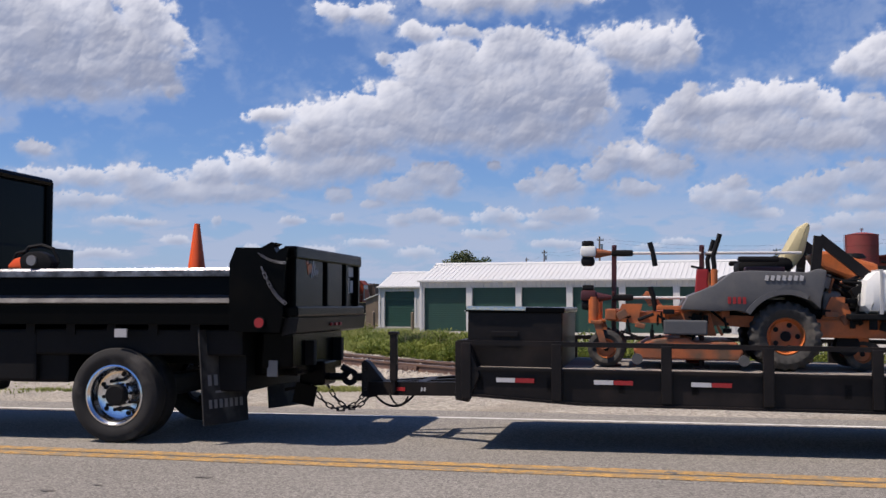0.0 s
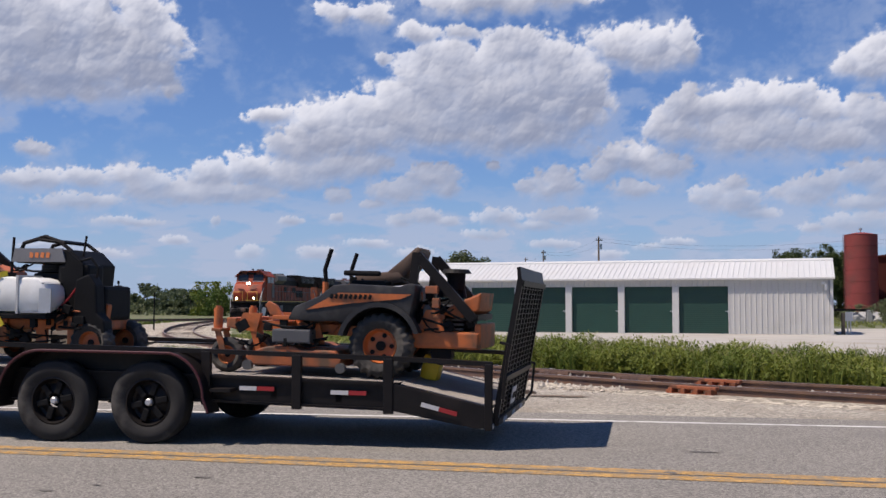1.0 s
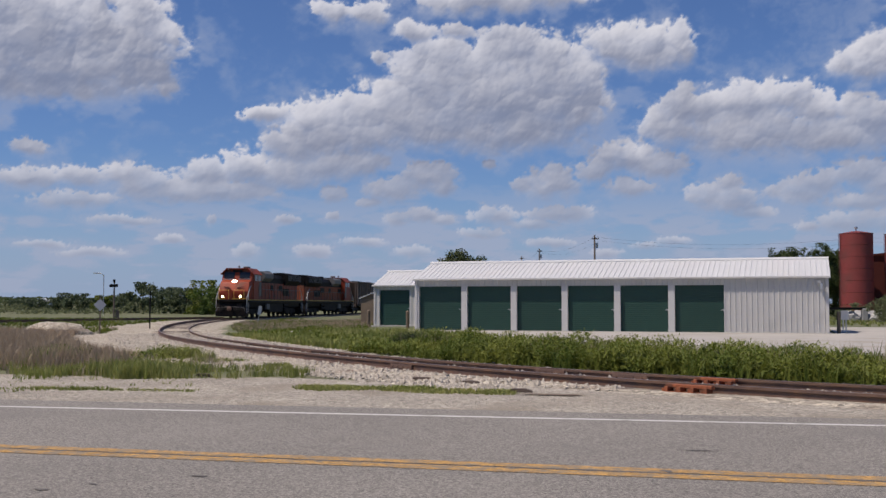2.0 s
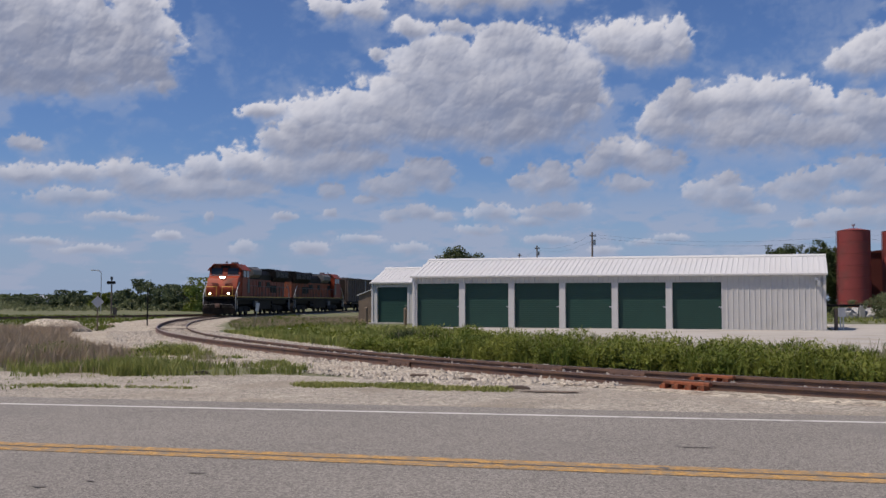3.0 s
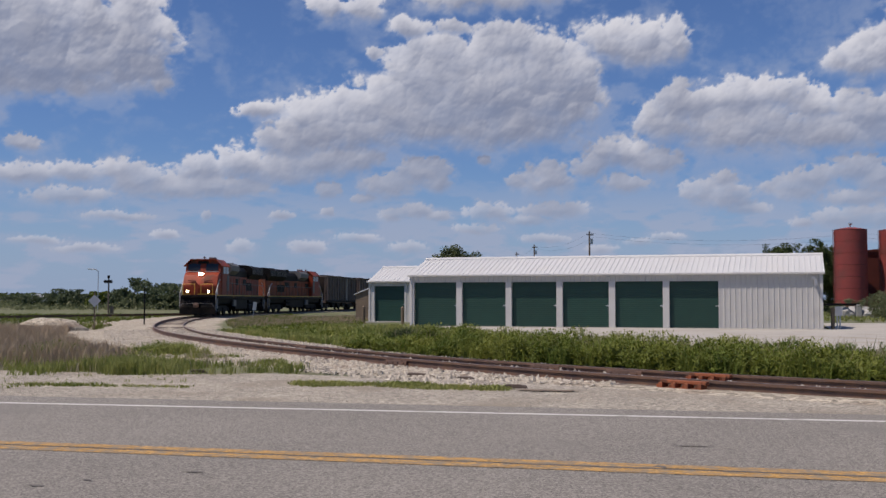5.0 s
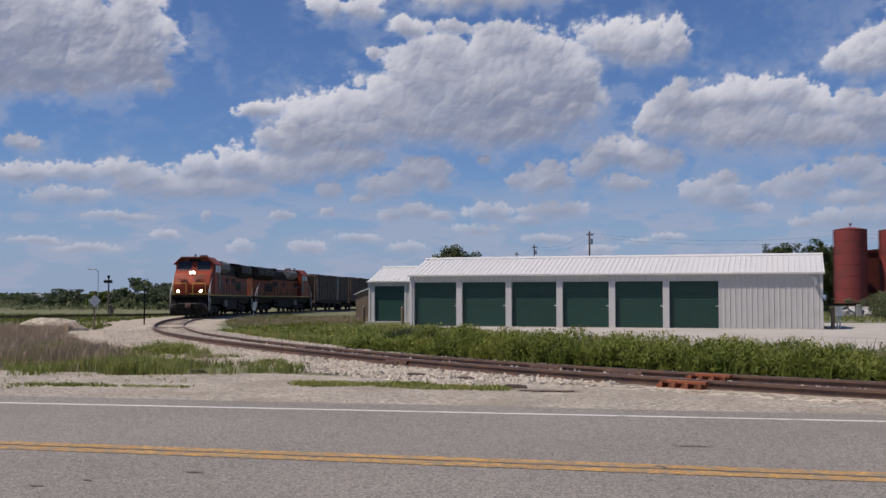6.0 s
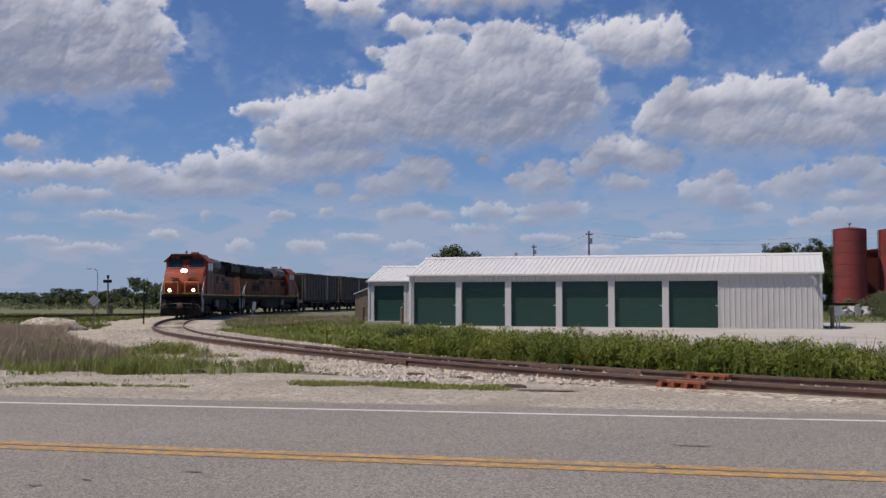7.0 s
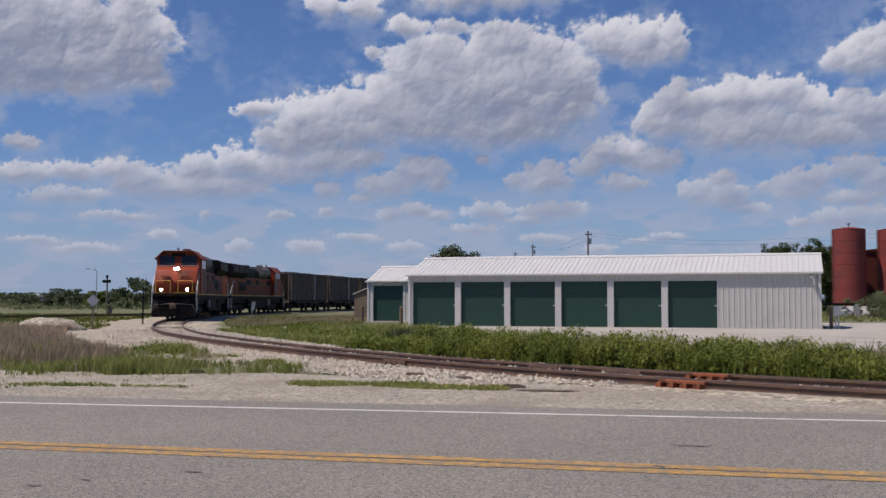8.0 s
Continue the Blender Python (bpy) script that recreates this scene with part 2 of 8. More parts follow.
def gz(x, y):
    """The height of the ground: level by the road and the buildings, a little lower to the left and far off."""
    w = min(1.0, max(0.0, (-3.0 - x) / 7.0)) if y < 110 else 1.0
    return -0.20 * w * min(1.0, max(0.0, (y - 26.0) / 32.0))


def track_points():
    """The middle of the track: places and headings every 0.4 m, from the road crossing round the bend."""
    step, start, i0 = 0.4, -14.0, 35
    n = int((190 - start) / step)
    s = start + step * np.arange(n)
    u = np.clip(s, 0, 112) / 50
    k = 0.03197 - 0.07144 * u + 0.05915 * u ** 2 - 0.01495 * u ** 3
    th, x, y = np.empty(n), np.empty(n), np.empty(n)
    th[i0], x[i0], y[i0] = 2.40687, 4.727, 15.5
    for i in range(i0 + 1, n):
        th[i] = th[i - 1] - k[i] * step
        x[i], y[i] = x[i - 1] + math.cos(th[i]) * step, y[i - 1] + math.sin(th[i]) * step
    for i in range(i0 - 1, -1, -1):
        th[i] = th[i + 1] + k[i] * step
        x[i], y[i] = x[i + 1] - math.cos(th[i + 1]) * step, y[i + 1] - math.sin(th[i + 1]) * step
    return s, x, y, th


TS, TX, TY, TH = track_points()


def on_track(s, off=0.0):
    """A place on the track s metres round it, off metres to its outer side (towards the road), and the heading."""
    x, y, h = np.interp(s, TS, TX), np.interp(s, TS, TY), np.interp(s, TS, TH)
    px_, py_ = x - off * math.sin(h), y + off * math.cos(h)
    return Vector((px_, py_, gz(x, y))), h


def track_distance(x, y):
    """Metres from the middle line, positive on the outer side."""
    i = int(np.argmin((TX - x) ** 2 + (TY - y) ** 2))
    dx, dy = x - TX[i], y - TY[i]
    return -dx * math.sin(TH[i]) + dy * math.cos(TH[i]), TS[i]


def ribbon(name, sections, material, label, category="", kind="structure"):
    """A strip through cross sections, each a row of places."""
    bm = B()
    rows = [[bm.verts.new(p) for p in sec] for sec in sections]
    for a, b in zip(rows, rows[1:]):
        for i in range(len(a) - 1):
            bm.faces.new((a[i], a[i + 1], b[i + 1], b[i]))
    ob = part(name, bm, material, None, label)
    return tagged(ob, "", category, "", kind)


# ---- ground, road ----
def ground():
    bm = B()
    xs = [-4500, -2000, -900, -400, -200, -120] + [-84 + 3 * i for i in range(57)] + [120, 200, 400, 900, 2000, 4500]
    ys = [-4500, -1500, -400, -100, -40] + [-12 + 3 * i for i in range(48)] + [150, 200, 300, 500, 1000, 2200, 4500]
    rows = [[bm.verts.new((x, y, gz(x, y) - 0.03)) for x in xs] for y in ys]
    for a, b in zip(rows, rows[1:]):
        for i in range(len(xs) - 1):
            bm.faces.new((a[i], a[i + 1], b[i + 1], b[i]))
    tagged(part("ground", bm, M["soil"], None, "flat grassy farmland soil reaching the horizon"), "", "ground", "", "structure")


def road_strip(name, d0, d1, z, material, label, x0=-160, x1=120, step=20, skew=0.0, wobble=0.0):
    """A strip along the road between two distances from the camera; skew turns it a little against the road."""
    secs, rng = [], random.Random(4)
    x = x0
    while x <= x1:
        w = wobble * (rng.random() - 0.5)
        secs.append([R_ALONG * x + R_AWAY * (d0 + skew * x) + Vector((0, 0, z)), R_ALONG * x + R_AWAY * (d1 + skew * x + w) + Vector((0, 0, z))])
        x += step
    return ribbon(name, secs, material, label, name.replace("_", " "))


def road():
    road_strip("road", 4.4, 12.65, 0.0, M["asphalt"], "weathered grey asphalt two-lane road")
    road_strip("centre_line_near", 8.03, 8.225, 0.004, M["yellow_paint"], "worn yellow centre line painted on asphalt", skew=-0.022)
    road_strip("centre_line_far", 8.285, 8.47, 0.004, M["yellow_paint"], "worn yellow centre line painted on asphalt", skew=-0.022)
    road_strip("centre_joint", 8.23, 8.262, 0.0055, M["tar"], "open tar-dark joint between the centre lines", x0=-20, x1=20, skew=-0.022, step=0.25, wobble=0.06)
    road_strip("edge_line", 11.86, 11.97, 0.004, M["white_paint"], "white edge line painted on asphalt", skew=0.018)
    road_strip("road_shoulder", 12.5, 17.3, -0.012, M["gravel"], "pale crushed gravel shoulder beside the road", step=1.5, wobble=0.7)
    road_strip("near_shoulder", -4.0, 4.45, -0.012, M["gravel"], "pale crushed gravel shoulder beside the road")


# ---- track ----
def track():
    secs, rng = [], random.Random(9)
    for s in np.arange(-7.6, 186, 1.0):
        row, o = [], 1.25 + 2.1 * min(1, max(0, (s - 3) / 12)) + 3.0 * min(1, max(0, (s - 26) / 10)) * min(1, max(0, (70 - s) / 12))
        for off, z in ((o + 0.6 + 0.6 * min(1, max(0, (s - 3) / 12)) + rng.uniform(-0.2, 0.3), -0.028), (max(1.4, o), -0.005), (1.3, 0.012), (0.95, 0.0), (0.5, -0.008), (0, 0.0), (-0.5, -0.008), (-0.95, 0.0), (-1.35, 0.0), (-2.0, -0.02), (-2.7 + rng.uniform(-0.4, 0.4), -0.028)):
            p, _ = on_track(s, off)
            row.append((p.x, p.y, gz(p.x, p.y) * (1 if abs(off) > 1.5 else 0) + (p.z if abs(off) <= 1.5 else 0) + z))
        secs.append(row)
    ribbon("track_bed", secs, M["ballast"], "pale limestone ballast bed under the railway track", "ballast")
    tk = thing("railway_track", "curving rusty railway track on pale limestone ballast", "railway track", "", "structure")
    prof = [(-0.07, -0.05), (0.07, -0.05), (0.07, -0.035), (0.012, -0.02), (0.012, 0.06), (0.036, 0.075), (0.036, 0.108), (0.028, 0.112),
            (-0.028, 0.112), (-0.036, 0.108), (-0.036, 0.075), (-0.012, 0.06), (-0.012, -0.02), (-0.07, -0.035)]
    for side, cant in ((GAUGE_HALF, 0.045), (-GAUGE_HALF, -0.025)):
        bm, bt = B(), B()
        prev, tp = None, None
        for s in np.arange(-7.6, 186, 0.8):
            row, c = [], cant * min(1, max(0, (s + 2) / 12))
            for o, z in prof:
                p, _ = on_track(s, side + o)
                row.append(bm.verts.new((p.x, p.y, p.z + z + c)))
            if prev:
                for i in range(len(row)):
                    bm.faces.new((prev[i], prev[(i + 1) % len(row)], row[(i + 1) % len(row)], row[i]))
            prev = row
            a, b = on_track(s, side + 0.026)[0], on_track(s, side - 0.026)[0]
            t = [bt.verts.new((a.x, a.y, a.z + 0.1155 + c)), bt.verts.new((b.x, b.y, b.z + 0.1155 + c))]
            if tp:
                bt.faces.new((tp[0], tp[1], t[1], t[0]))
            tp = t
        r = part("rail", bm, M["rail"], tk, "rusty steel rail")
        part("running_surface", bt, M["rail_top"], r, "worn bare steel running surface")
    bm = B()
    box(bm, (0, 0, 0), (2.5, 0.22, 0.16), bevel=0.015)
    me = mesh_of("tie", bm, M["tie"])
    rng = random.Random(2)
    for i in range(290):
        s = -7.4 + i * TIE_STEP
        p, h = on_track(s)
        ob = new("tie", me)
        ob.parent = tk
        ob.matrix_basis = pose(p.x, p.y, p.z - 0.085 + rng.uniform(-0.012, 0.014), 0, 0, math.degrees(h) + 90 + rng.uniform(-2, 2))
    # joint bars on the near rails
    for s, side, c in ((7.6, GAUGE_HALF, 0.03), (3.1, -GAUGE_HALF, 0), (15.5, -GAUGE_HALF, -0.02), (5.0, -GAUGE_HALF, 0)):
        bm = B()
        for o in (-0.045, 0.045):
            box(bm, (0, o, 0.02 + c), (0.75, 0.035, 0.09), bevel=0.008)
            for k in range(4):
                rod(bm, (-0.27 + 0.18 * k, o - 0.04, 0.02 + c), (-0.27 + 0.18 * k, o + 0.04, 0.02 + c), 0.016, seg=6)
        p, h = on_track(s, side)
        ob = part("joint_bar", bm, M["rail"], tk, "bolted rail joint bar")
        ob.matrix_basis = pose(p.x, p.y, p.z + 0.01, 0, 0, math.degrees(h))
    tagged(tk, "", "railway track")


def rail_clamp(s, side, length):
    """A rusty orange derail block bolted beside a rail."""
    p, h = on_track(s, side)
    t = thing("rail_brace", "rusty orange cast steel rail brace bolted beside the rail", "rail brace", "rail braces on the track", m=pose(p.x, p.y, 0.0, 0, 0, math.degrees(h)))
    bm = B()
    box(bm, (0, 0, 0.085), (length, 0.10, 0.05), bevel=0.01)
    part("top_bar", bm, M["rust"], t)
    bm = B()
    box(bm, (0, 0.03, -0.01), (length * 0.96, 0.22, 0.03), bevel=0.006)
    part("base_plate", bm, M["rust"], t)
    for k in range(4):
        bm = B()
        x = (-0.42 + 0.28 * k) * length
        plate(bm, [(x - 0.02, 0.0), (x + 0.04, 0.0), (x + 0.04, 0.075), (x - 0.02, 0.075)], -0.05, 0.12)
        rod(bm, (x + 0.07, 0.09, 0.0), (x + 0.07, 0.09, 0.05), 0.02, seg=6)
        part("lug", bm, M["rust"], t)


# ---- storage building ----
def ribbed(name, length, height, material, parent, m, step=0.23, depth=0.022, label=""):
    """A ribbed steel sheet, length along x and height along z, its ribs towards -y."""
    bm = B()
    xs, x = [], 0.0
    while x < length - 1e-6:
        for dx, d in ((0, 0), (step * 0.72, 0), (step * 0.80, depth), (step * 0.92, depth)):
            if x + dx < length:
                xs.append((x + dx, d))
        x += step
    xs.append((length, 0))
    lo = [bm.verts.new((a, -d, 0)) for a, d in xs]
    hi = [bm.verts.new((a, -d, height)) for a, d in xs]
    for i in range(len(xs) - 1):
        bm.faces.new((lo[i], lo[i + 1], hi[i + 1], hi[i]))
    bk = [bm.verts.new((a, 0.03, z)) for a, z in ((0, 0), (length, 0), (length, height), (0, height))]
    bm.faces.new(bk)
    ob = part(name, bm, material, parent, label)
    ob.matrix_basis = m
    return ob


def roll_door(parent, x, width, height, recess):
    """A roll-up door set back in its opening, built of slats, with a latch."""
    d = part("door", _door_body(width, height), M["green_door"], parent, "dark green steel roll-up door, closed")
    d.matrix_basis = pose(x, recess, 0.02)
    bm = B()
    box(bm, (0, 0, 0), (0.14, 0.04, 0.035), bevel=0.006)
    box(bm, (0.05, -0.015, 0), (0.03, 0.05, 0.11), bevel=0.006)
    h = part("latch", bm, M["galv"], d, "galvanised slide latch")
    h.matrix_basis = pose(width - 0.06, -0.04, 0.98)
    return d


def _door_body(width, height):
    bm = B()
    n = int(height / 0.09)
    for i in range(n):
        z = height * i / n
        q = [(0, z), (0, z + 0.012), (-0.003, z + 0.03), (-0.003, z + height / n - 0.018), (0, z + height / n)]
        for (a, za), (b, zb) in zip(q, q[1:]):
            bm.faces.new([bm.verts.new(p) for p in ((0, a, za), (width, a, za), (width, b, zb), (0, b, zb))])
    bk = [bm.verts.new((a, 0.04, z)) for a, z in ((0, 0), (width, 0), (width, height), (0, height))]
    bm.faces.new(bk)
    return bm


def storage(name_m, length, depth, eave, ridge, doors, label, blank_from, door_h):
    b = thing("storage_building", label, "building", "storage buildings", m=name_m)
    bm = B()
    box(bm, (length / 2, depth / 2, -0.03), (length + 0.3, depth + 0.3, 0.10), bevel=0.02)
    part("slab", bm, M["concrete"], b, "low concrete floor slab")
    # front: posts, header, blank stretch
    hz = door_h + 0.06
    edges = sorted(doors)
    ribbed("header", length if blank_from is None else blank_from, eave - hz, M["metal_wall"], b, pose(0, 0, hz), label="ribbed grey steel header over the doors")
    xs = [0.0] + [v for x, w in edges for v in (x, x + w)] + [blank_from if blank_from is not None else length]
    for x0, x1 in zip(xs[0::2], xs[1::2]):
        if x1 - x0 > 0.02:
            bm = B()
            box(bm, ((x0 + x1) / 2, 0.09, hz / 2), (x1 - x0, 0.22, hz), bevel=0.008)
            part("post", bm, M["trim_white"], b, "white steel door post")
    if blank_from is not None:
        ribbed("front_wall", length - blank_from, eave, M["metal_wall"], b, pose(blank_from, 0, 0), label="ribbed light grey steel wall")
    for x, w in edges:
        roll_door(b, x, w, door_h + 0.05, 0.125)
    ribbed("back_wall", length, eave, M["metal_wall"], b, pose(length, depth, 0, 0, 0, 180))
    for x, rz in ((0, -90), (length, 90)):
        w = ribbed("side_wall", depth, eave, M["metal_wall"], b, pose(x, depth if rz < 0 else 0, 0, 0, 0, rz))
        bm = B()
        plate(bm, [(0, 0), (depth, 0), (depth / 2, ridge - eave)], 0, 0.03)
        g = part("gable", bm, M["metal_wall"], b)
        g.matrix_basis = pose(x, depth if rz < 0 else 0, eave, 0, 0, rz)
    rise = math.atan2(ridge - eave, depth / 2)
    run = math.hypot(ridge - eave, depth / 2) + 0.16
    for k, (y, rz, x) in enumerate(((-0.14, 0, -0.12), (depth + 0.14, 180, length + 0.12))):
        r = ribbed("roof", length + 0.24, run, M["metal_roof"], b, pose(x, y, eave + 0.02 - 0.05, 0, 0, rz) @ pose(0, 0, 0, -90 + math.degrees(rise)), label="ribbed white steel roof")
    bm = B()
    plate(bm, [(-0.2, -0.06), (0, 0.03), (0.2, -0.06), (0.2, -0.03), (0, 0.06), (-0.2, -0.03)], -0.13, length + 0.13)
    c = part("ridge_cap", bm, M["metal_roof"], b)
    c.matrix_basis = pose(0, depth / 2, ridge + 0.02, 0, 0, -90)
    bm = B()
    box(bm, (length / 2, -0.16, eave - 0.03), (length + 0.24, 0.05, 0.09), bevel=0.01)
    part("gutter", bm, M["trim_white"], b, "white steel eave trim")
    for x in (0.02, length - 0.02):
        bm = B()
        box(bm, (x, -0.02, eave / 2), (0.12, 0.08, eave), bevel=0.01)
        part("corner_trim", bm, M["trim_white"], b)
    return b


def buildings():
    pitch, w = 2.42, 2.13
    doors = [(0.17 + i * pitch, w) for i in range(6)]
    main = storage(BUILDING, 18.7, 5.35, 2.45, 3.32, doors, "long low white steel storage building with green roll-up doors", 0.17 + 5 * pitch + w + 0.05, 2.04)
    bm = B()
    box(bm, (18.35, -0.12, 2.2), (0.16, 0.2, 0.12), bevel=0.02)
    box(bm, (18.45, -0.22, 2.02), (0.12, 0.14, 0.26), bevel=0.03)
    part("wall_light", bm, M["galv"], main, "small wall light and meter")
    storage(pose(-4.36, 61.9, 0, 0, 0, -18.0), 9.6, 5.0, 2.34, 3.22, [(0.32, 1.85)], "shorter white steel storage building with a green roll-up door", 2.3, 2.0)


ground()
road()
track()
rail_clamp(0.87, GAUGE_HALF + 0.15, 0.76)
rail_clamp(1.32, -GAUGE_HALF + 0.14, 0.72)
buildings()


# ---- the train ----
def extrude_x(bm, outline, x0, x1):
    """A bar of constant section (y, z) from x0 to x1."""
    a = [bm.verts.new((x0, y, z)) for y, z in outline]
    b = [bm.verts.new((x1, y, z)) for y, z in outline]
    n = len(a)
    bm.faces.new(a), bm.faces.new(b)
    for i in range(n):
        bm.faces.new((a[i], a[(i + 1) % n], b[(i + 1) % n], b[i]))
    return a + b


def rail_truck(parent, x, axles, r=0.5, frame_mat="black_loco"):
    """Wheelsets and side frames under a rail vehicle; the wheels are returned to be turned."""
    bm = B()
    span = axles[-1] - axles[0]
    for y in (-1.02, 1.02):
        plate(bm, [(x + axles[0] - 0.55, 0.42), (x + axles[0] - 0.3, 0.36), (x + axles[-1] + 0.3, 0.36), (x + axles[-1] + 0.55, 0.42), (x + axles[-1] + 0.5, 0.72),
                   (x + span * 0.25, 0.86), (x - span * 0.25, 0.86), (x + axles[0] - 0.5, 0.72)], y - 0.08, y + 0.08, 0.02)
        for a in axles:
            box(bm, (x + a, y * 1.07, 0.52), (0.3, 0.12, 0.34), bevel=0.03)
    box(bm, (x, 0, 0.66), (0.6, 2.2, 0.2))
    part("bogie_frame", bm, M[frame_mat], parent, "cast steel bogie frame")
    made = []
    for a in axles:
        bm = B()
        for y in (-0.75, 0.75):
            lathe(bm, [(0.06, -0.07), (r - 0.12, -0.05), (r - 0.07, -0.07), (r + 0.02, -0.07), (r + 0.02, -0.045), (r, -0.03), (r, 0.07), (r - 0.07, 0.07), (r - 0.12, 0.03), (0.06, 0.05)] if y > 0 else
                  [(0.06, 0.07), (r - 0.12, 0.05), (r - 0.07, 0.07), (r + 0.02, 0.07), (r + 0.02, 0.045), (r, 0.03), (r, -0.07), (r - 0.07, -0.07), (r - 0.12, -0.03), (0.06, -0.05)], (0, y, 0), 24)
        rod(bm, (0, -0.8, 0), (0, 0.8, 0), 0.08)
        w = part("wheelset", bm, M["black_loco"], parent, "steel wheelset")
        w.matrix_basis = pose(x + a, 0, r + 0.005)
        made.append((w, r))
    return made


def locomotive(label, lit, paint="orange_loco"):
    """A six-axle freight locomotive with a wide nose; x forward, y to its left, z from the rail. The front stands at x = 11.2."""
    t = thing("locomotive", label, "locomotive", "locomotives of the train")
    wheels = []
    bm = B()
    extrude_x(bm, [(-1.5, 1.45), (1.5, 1.45), (1.5, 1.72), (-1.5, 1.72)], -10.9, 10.6)
    part("deck", bm, M["black_loco"], t, "black walkway deck")
    for y in (-1.515, 1.515):
        bm = B()
        box(bm, (-0.1, y, 1.70), (21.2, 0.03, 0.07))
        part("sill_stripe", bm, M["yellow_stripe"], t, "yellow stripe along the sill")
    # pilot with plough and steps
    for sx in (1, -1):
        bm = B()
        plate(bm, [(10.35, 0.28), (10.95, 0.16), (10.95, 0.75), (10.7, 1.45), (10.35, 1.45)], -1.45, 1.45, 0.03)
        box(bm, (11.05, 0, 0.92), (0.55, 0.34, 0.38), bevel=0.05)
        if sx < 0:
            bmesh.ops.rotate(bm, matrix=Matrix.Rotation(math.pi, 3, "Z"), verts=bm.verts)
        part("pilot", bm, M["black_loco"], t, "black pilot plate with coupler")
        for y in (-1.35, 1.35):
            for k in range(4):
                bm = B()
                box(bm, (sx * (10.55 - 0.04 * k), y, 0.45 + 0.32 * k), (0.34, 0.42, 0.04))
                part("step", bm, M["grey_loco"], t)
    # hoses, uncoupling lever and knuckle at the front
    for y in (-1.0, -0.82, -0.64, 0.64, 0.82, 1.0):
        bm = B()
        tube(bm, [(10.93, y, 1.25), (11.10, y, 1.15), (11.14, y * 0.96, 0.75), (11.06, y * 0.92, 0.50)], 0.032, 6)
        part("brake_hose", bm, M["dark"], t, "hanging rubber brake hose")
    bm = B()
    tube(bm, [(10.99, -1.40, 0.62), (11.05, -1.25, 1.00), (11.16, -0.25, 1.06), (11.16, 0.25, 1.06), (11.05, 1.25, 1.00), (10.99, 1.40, 0.62)], 0.022, 6)
    part("uncoupling_lever", bm, M["grey_loco"], t, "grey uncoupling lever")
    bm = B()
    plate(bm, [(11.25, 0.72), (11.48, 0.72), (11.52, 0.90), (11.48, 1.10), (11.25, 1.10)], -0.20, 0.12, 0.04)
    box(bm, (11.42, 0.16, 0.91), (0.14, 0.14, 0.30), bevel=0.04)
    part("knuckle", bm, M["rail"], t, "rusty coupler knuckle")
    # anticlimber
    bm = B()
    box(bm, (10.75, 0, 1.62), (0.5, 2.6, 0.16), bevel=0.03)
    part("anticlimber", bm, M["black_loco"], t)
    # nose
    bm = B()
    plate(bm, [(7.9, 1.72), (10.15, 1.72), (10.2, 2.5), (9.75, 3.35), (9.2, 3.6), (7.9, 3.62)], -1.42, 1.42, 0.10)
    part("nose", bm, M["orange_loco"], t, "wide orange nose, faded", True)
    bm = B()
    box(bm, (10.205, -0.45, 2.2), (0.05, 0.62, 0.95), bevel=0.02)
    part("nose_door", bm, M["orange_loco"], t)
    bm = B()
    box(bm, (10.215, 0, 1.80), (0.02, 2.7, 0.06))
    part("nose_stripe", bm, M["yellow_stripe"], t, "yellow nose stripe")
    for y, z in ((0.42, 2.62), (-0.42, 2.62)):
        bm = B()
        for k in range(5):
            box(bm, (10.10, y * (0.9 + 0.32 * k), 2.80 + 0.03 * k), (0.05, 0.10, 0.20 - 0.03 * k))
        part("nose_emblem", bm, M["barn_red"], t, "worn dark red emblem bars")
    # cab
    bm = B()
    extrude_x(bm, [(-1.5, 1.72), (1.5, 1.72), (1.5, 4.12), (0.98, 4.66), (-0.98, 4.66), (-1.5, 4.12)], 6.1, 8.72)
    plate(bm, [(8.70, 1.72), (9.15, 1.72), (9.15, 3.60), (8.88, 4.38), (8.70, 4.40)], -1.44, 1.44, 0.04)
    extrude_x(bm, [(-1.44, 4.10), (1.44, 4.10), (0.96, 4.62), (-0.96, 4.62)], 8.70, 8.87)
    part("cab", bm, M["orange_loco"], t, "orange driver's cab", True)
    bm = B()
    arch = [(-1.60, 4.14), (-1.02, 4.70), (1.02, 4.70), (1.60, 4.14)]
    extrude_x(bm, arch + [(y * 0.985, z - 0.06) for y, z in arch[::-1]], 6.0, 9.16)
    part("cab_roof", bm, M["orange_loco"], t, "overhanging arched cab roof")
    for y in (-0.74, 0.74):
        bm = B()
        plate(bm, [(8.88, 4.30), (9.08, 3.74), (9.095, 3.75), (8.90, 4.31)], y - 0.50, y + 0.50, 0.0)
        w = part("windshield", bm, M["glass"], t, "dark cab windscreen")
        w.location.x = 0.04
        bm = B()
        bar(bm, (9.16, y - 0.56, 3.66), (9.16, y + 0.56, 3.66), 0.03, 0.05)
        q = math.copysign(1.0, y)
        bar(bm, (9.16, y + q * 0.56, 3.66), (9.16, y + q * 0.68, 3.42), 0.03, 0.05)
        part("window_trim", bm, M["silver"], t, "silver trim under the windscreen")
    for y in (-1.515, 1.515):
        for x in (6.85, 7.95):
            bm = B()
            box(bm, (x, y, 3.85), (0.92, 0.03, 0.72), bevel=0.01)
            part("side_window", bm, M["glass"], t, "dark cab side window")
        bm = B()
        box(bm, (6.55, y, 2.75), (0.7, 0.03, 1.3), bevel=0.01)
        part("cab_emblem_panel", bm, M["grey_loco"], t)
    bm = B()
    box(bm, (8.92, 0, 4.42), (0.14, 0.9, 0.2), bevel=0.03)
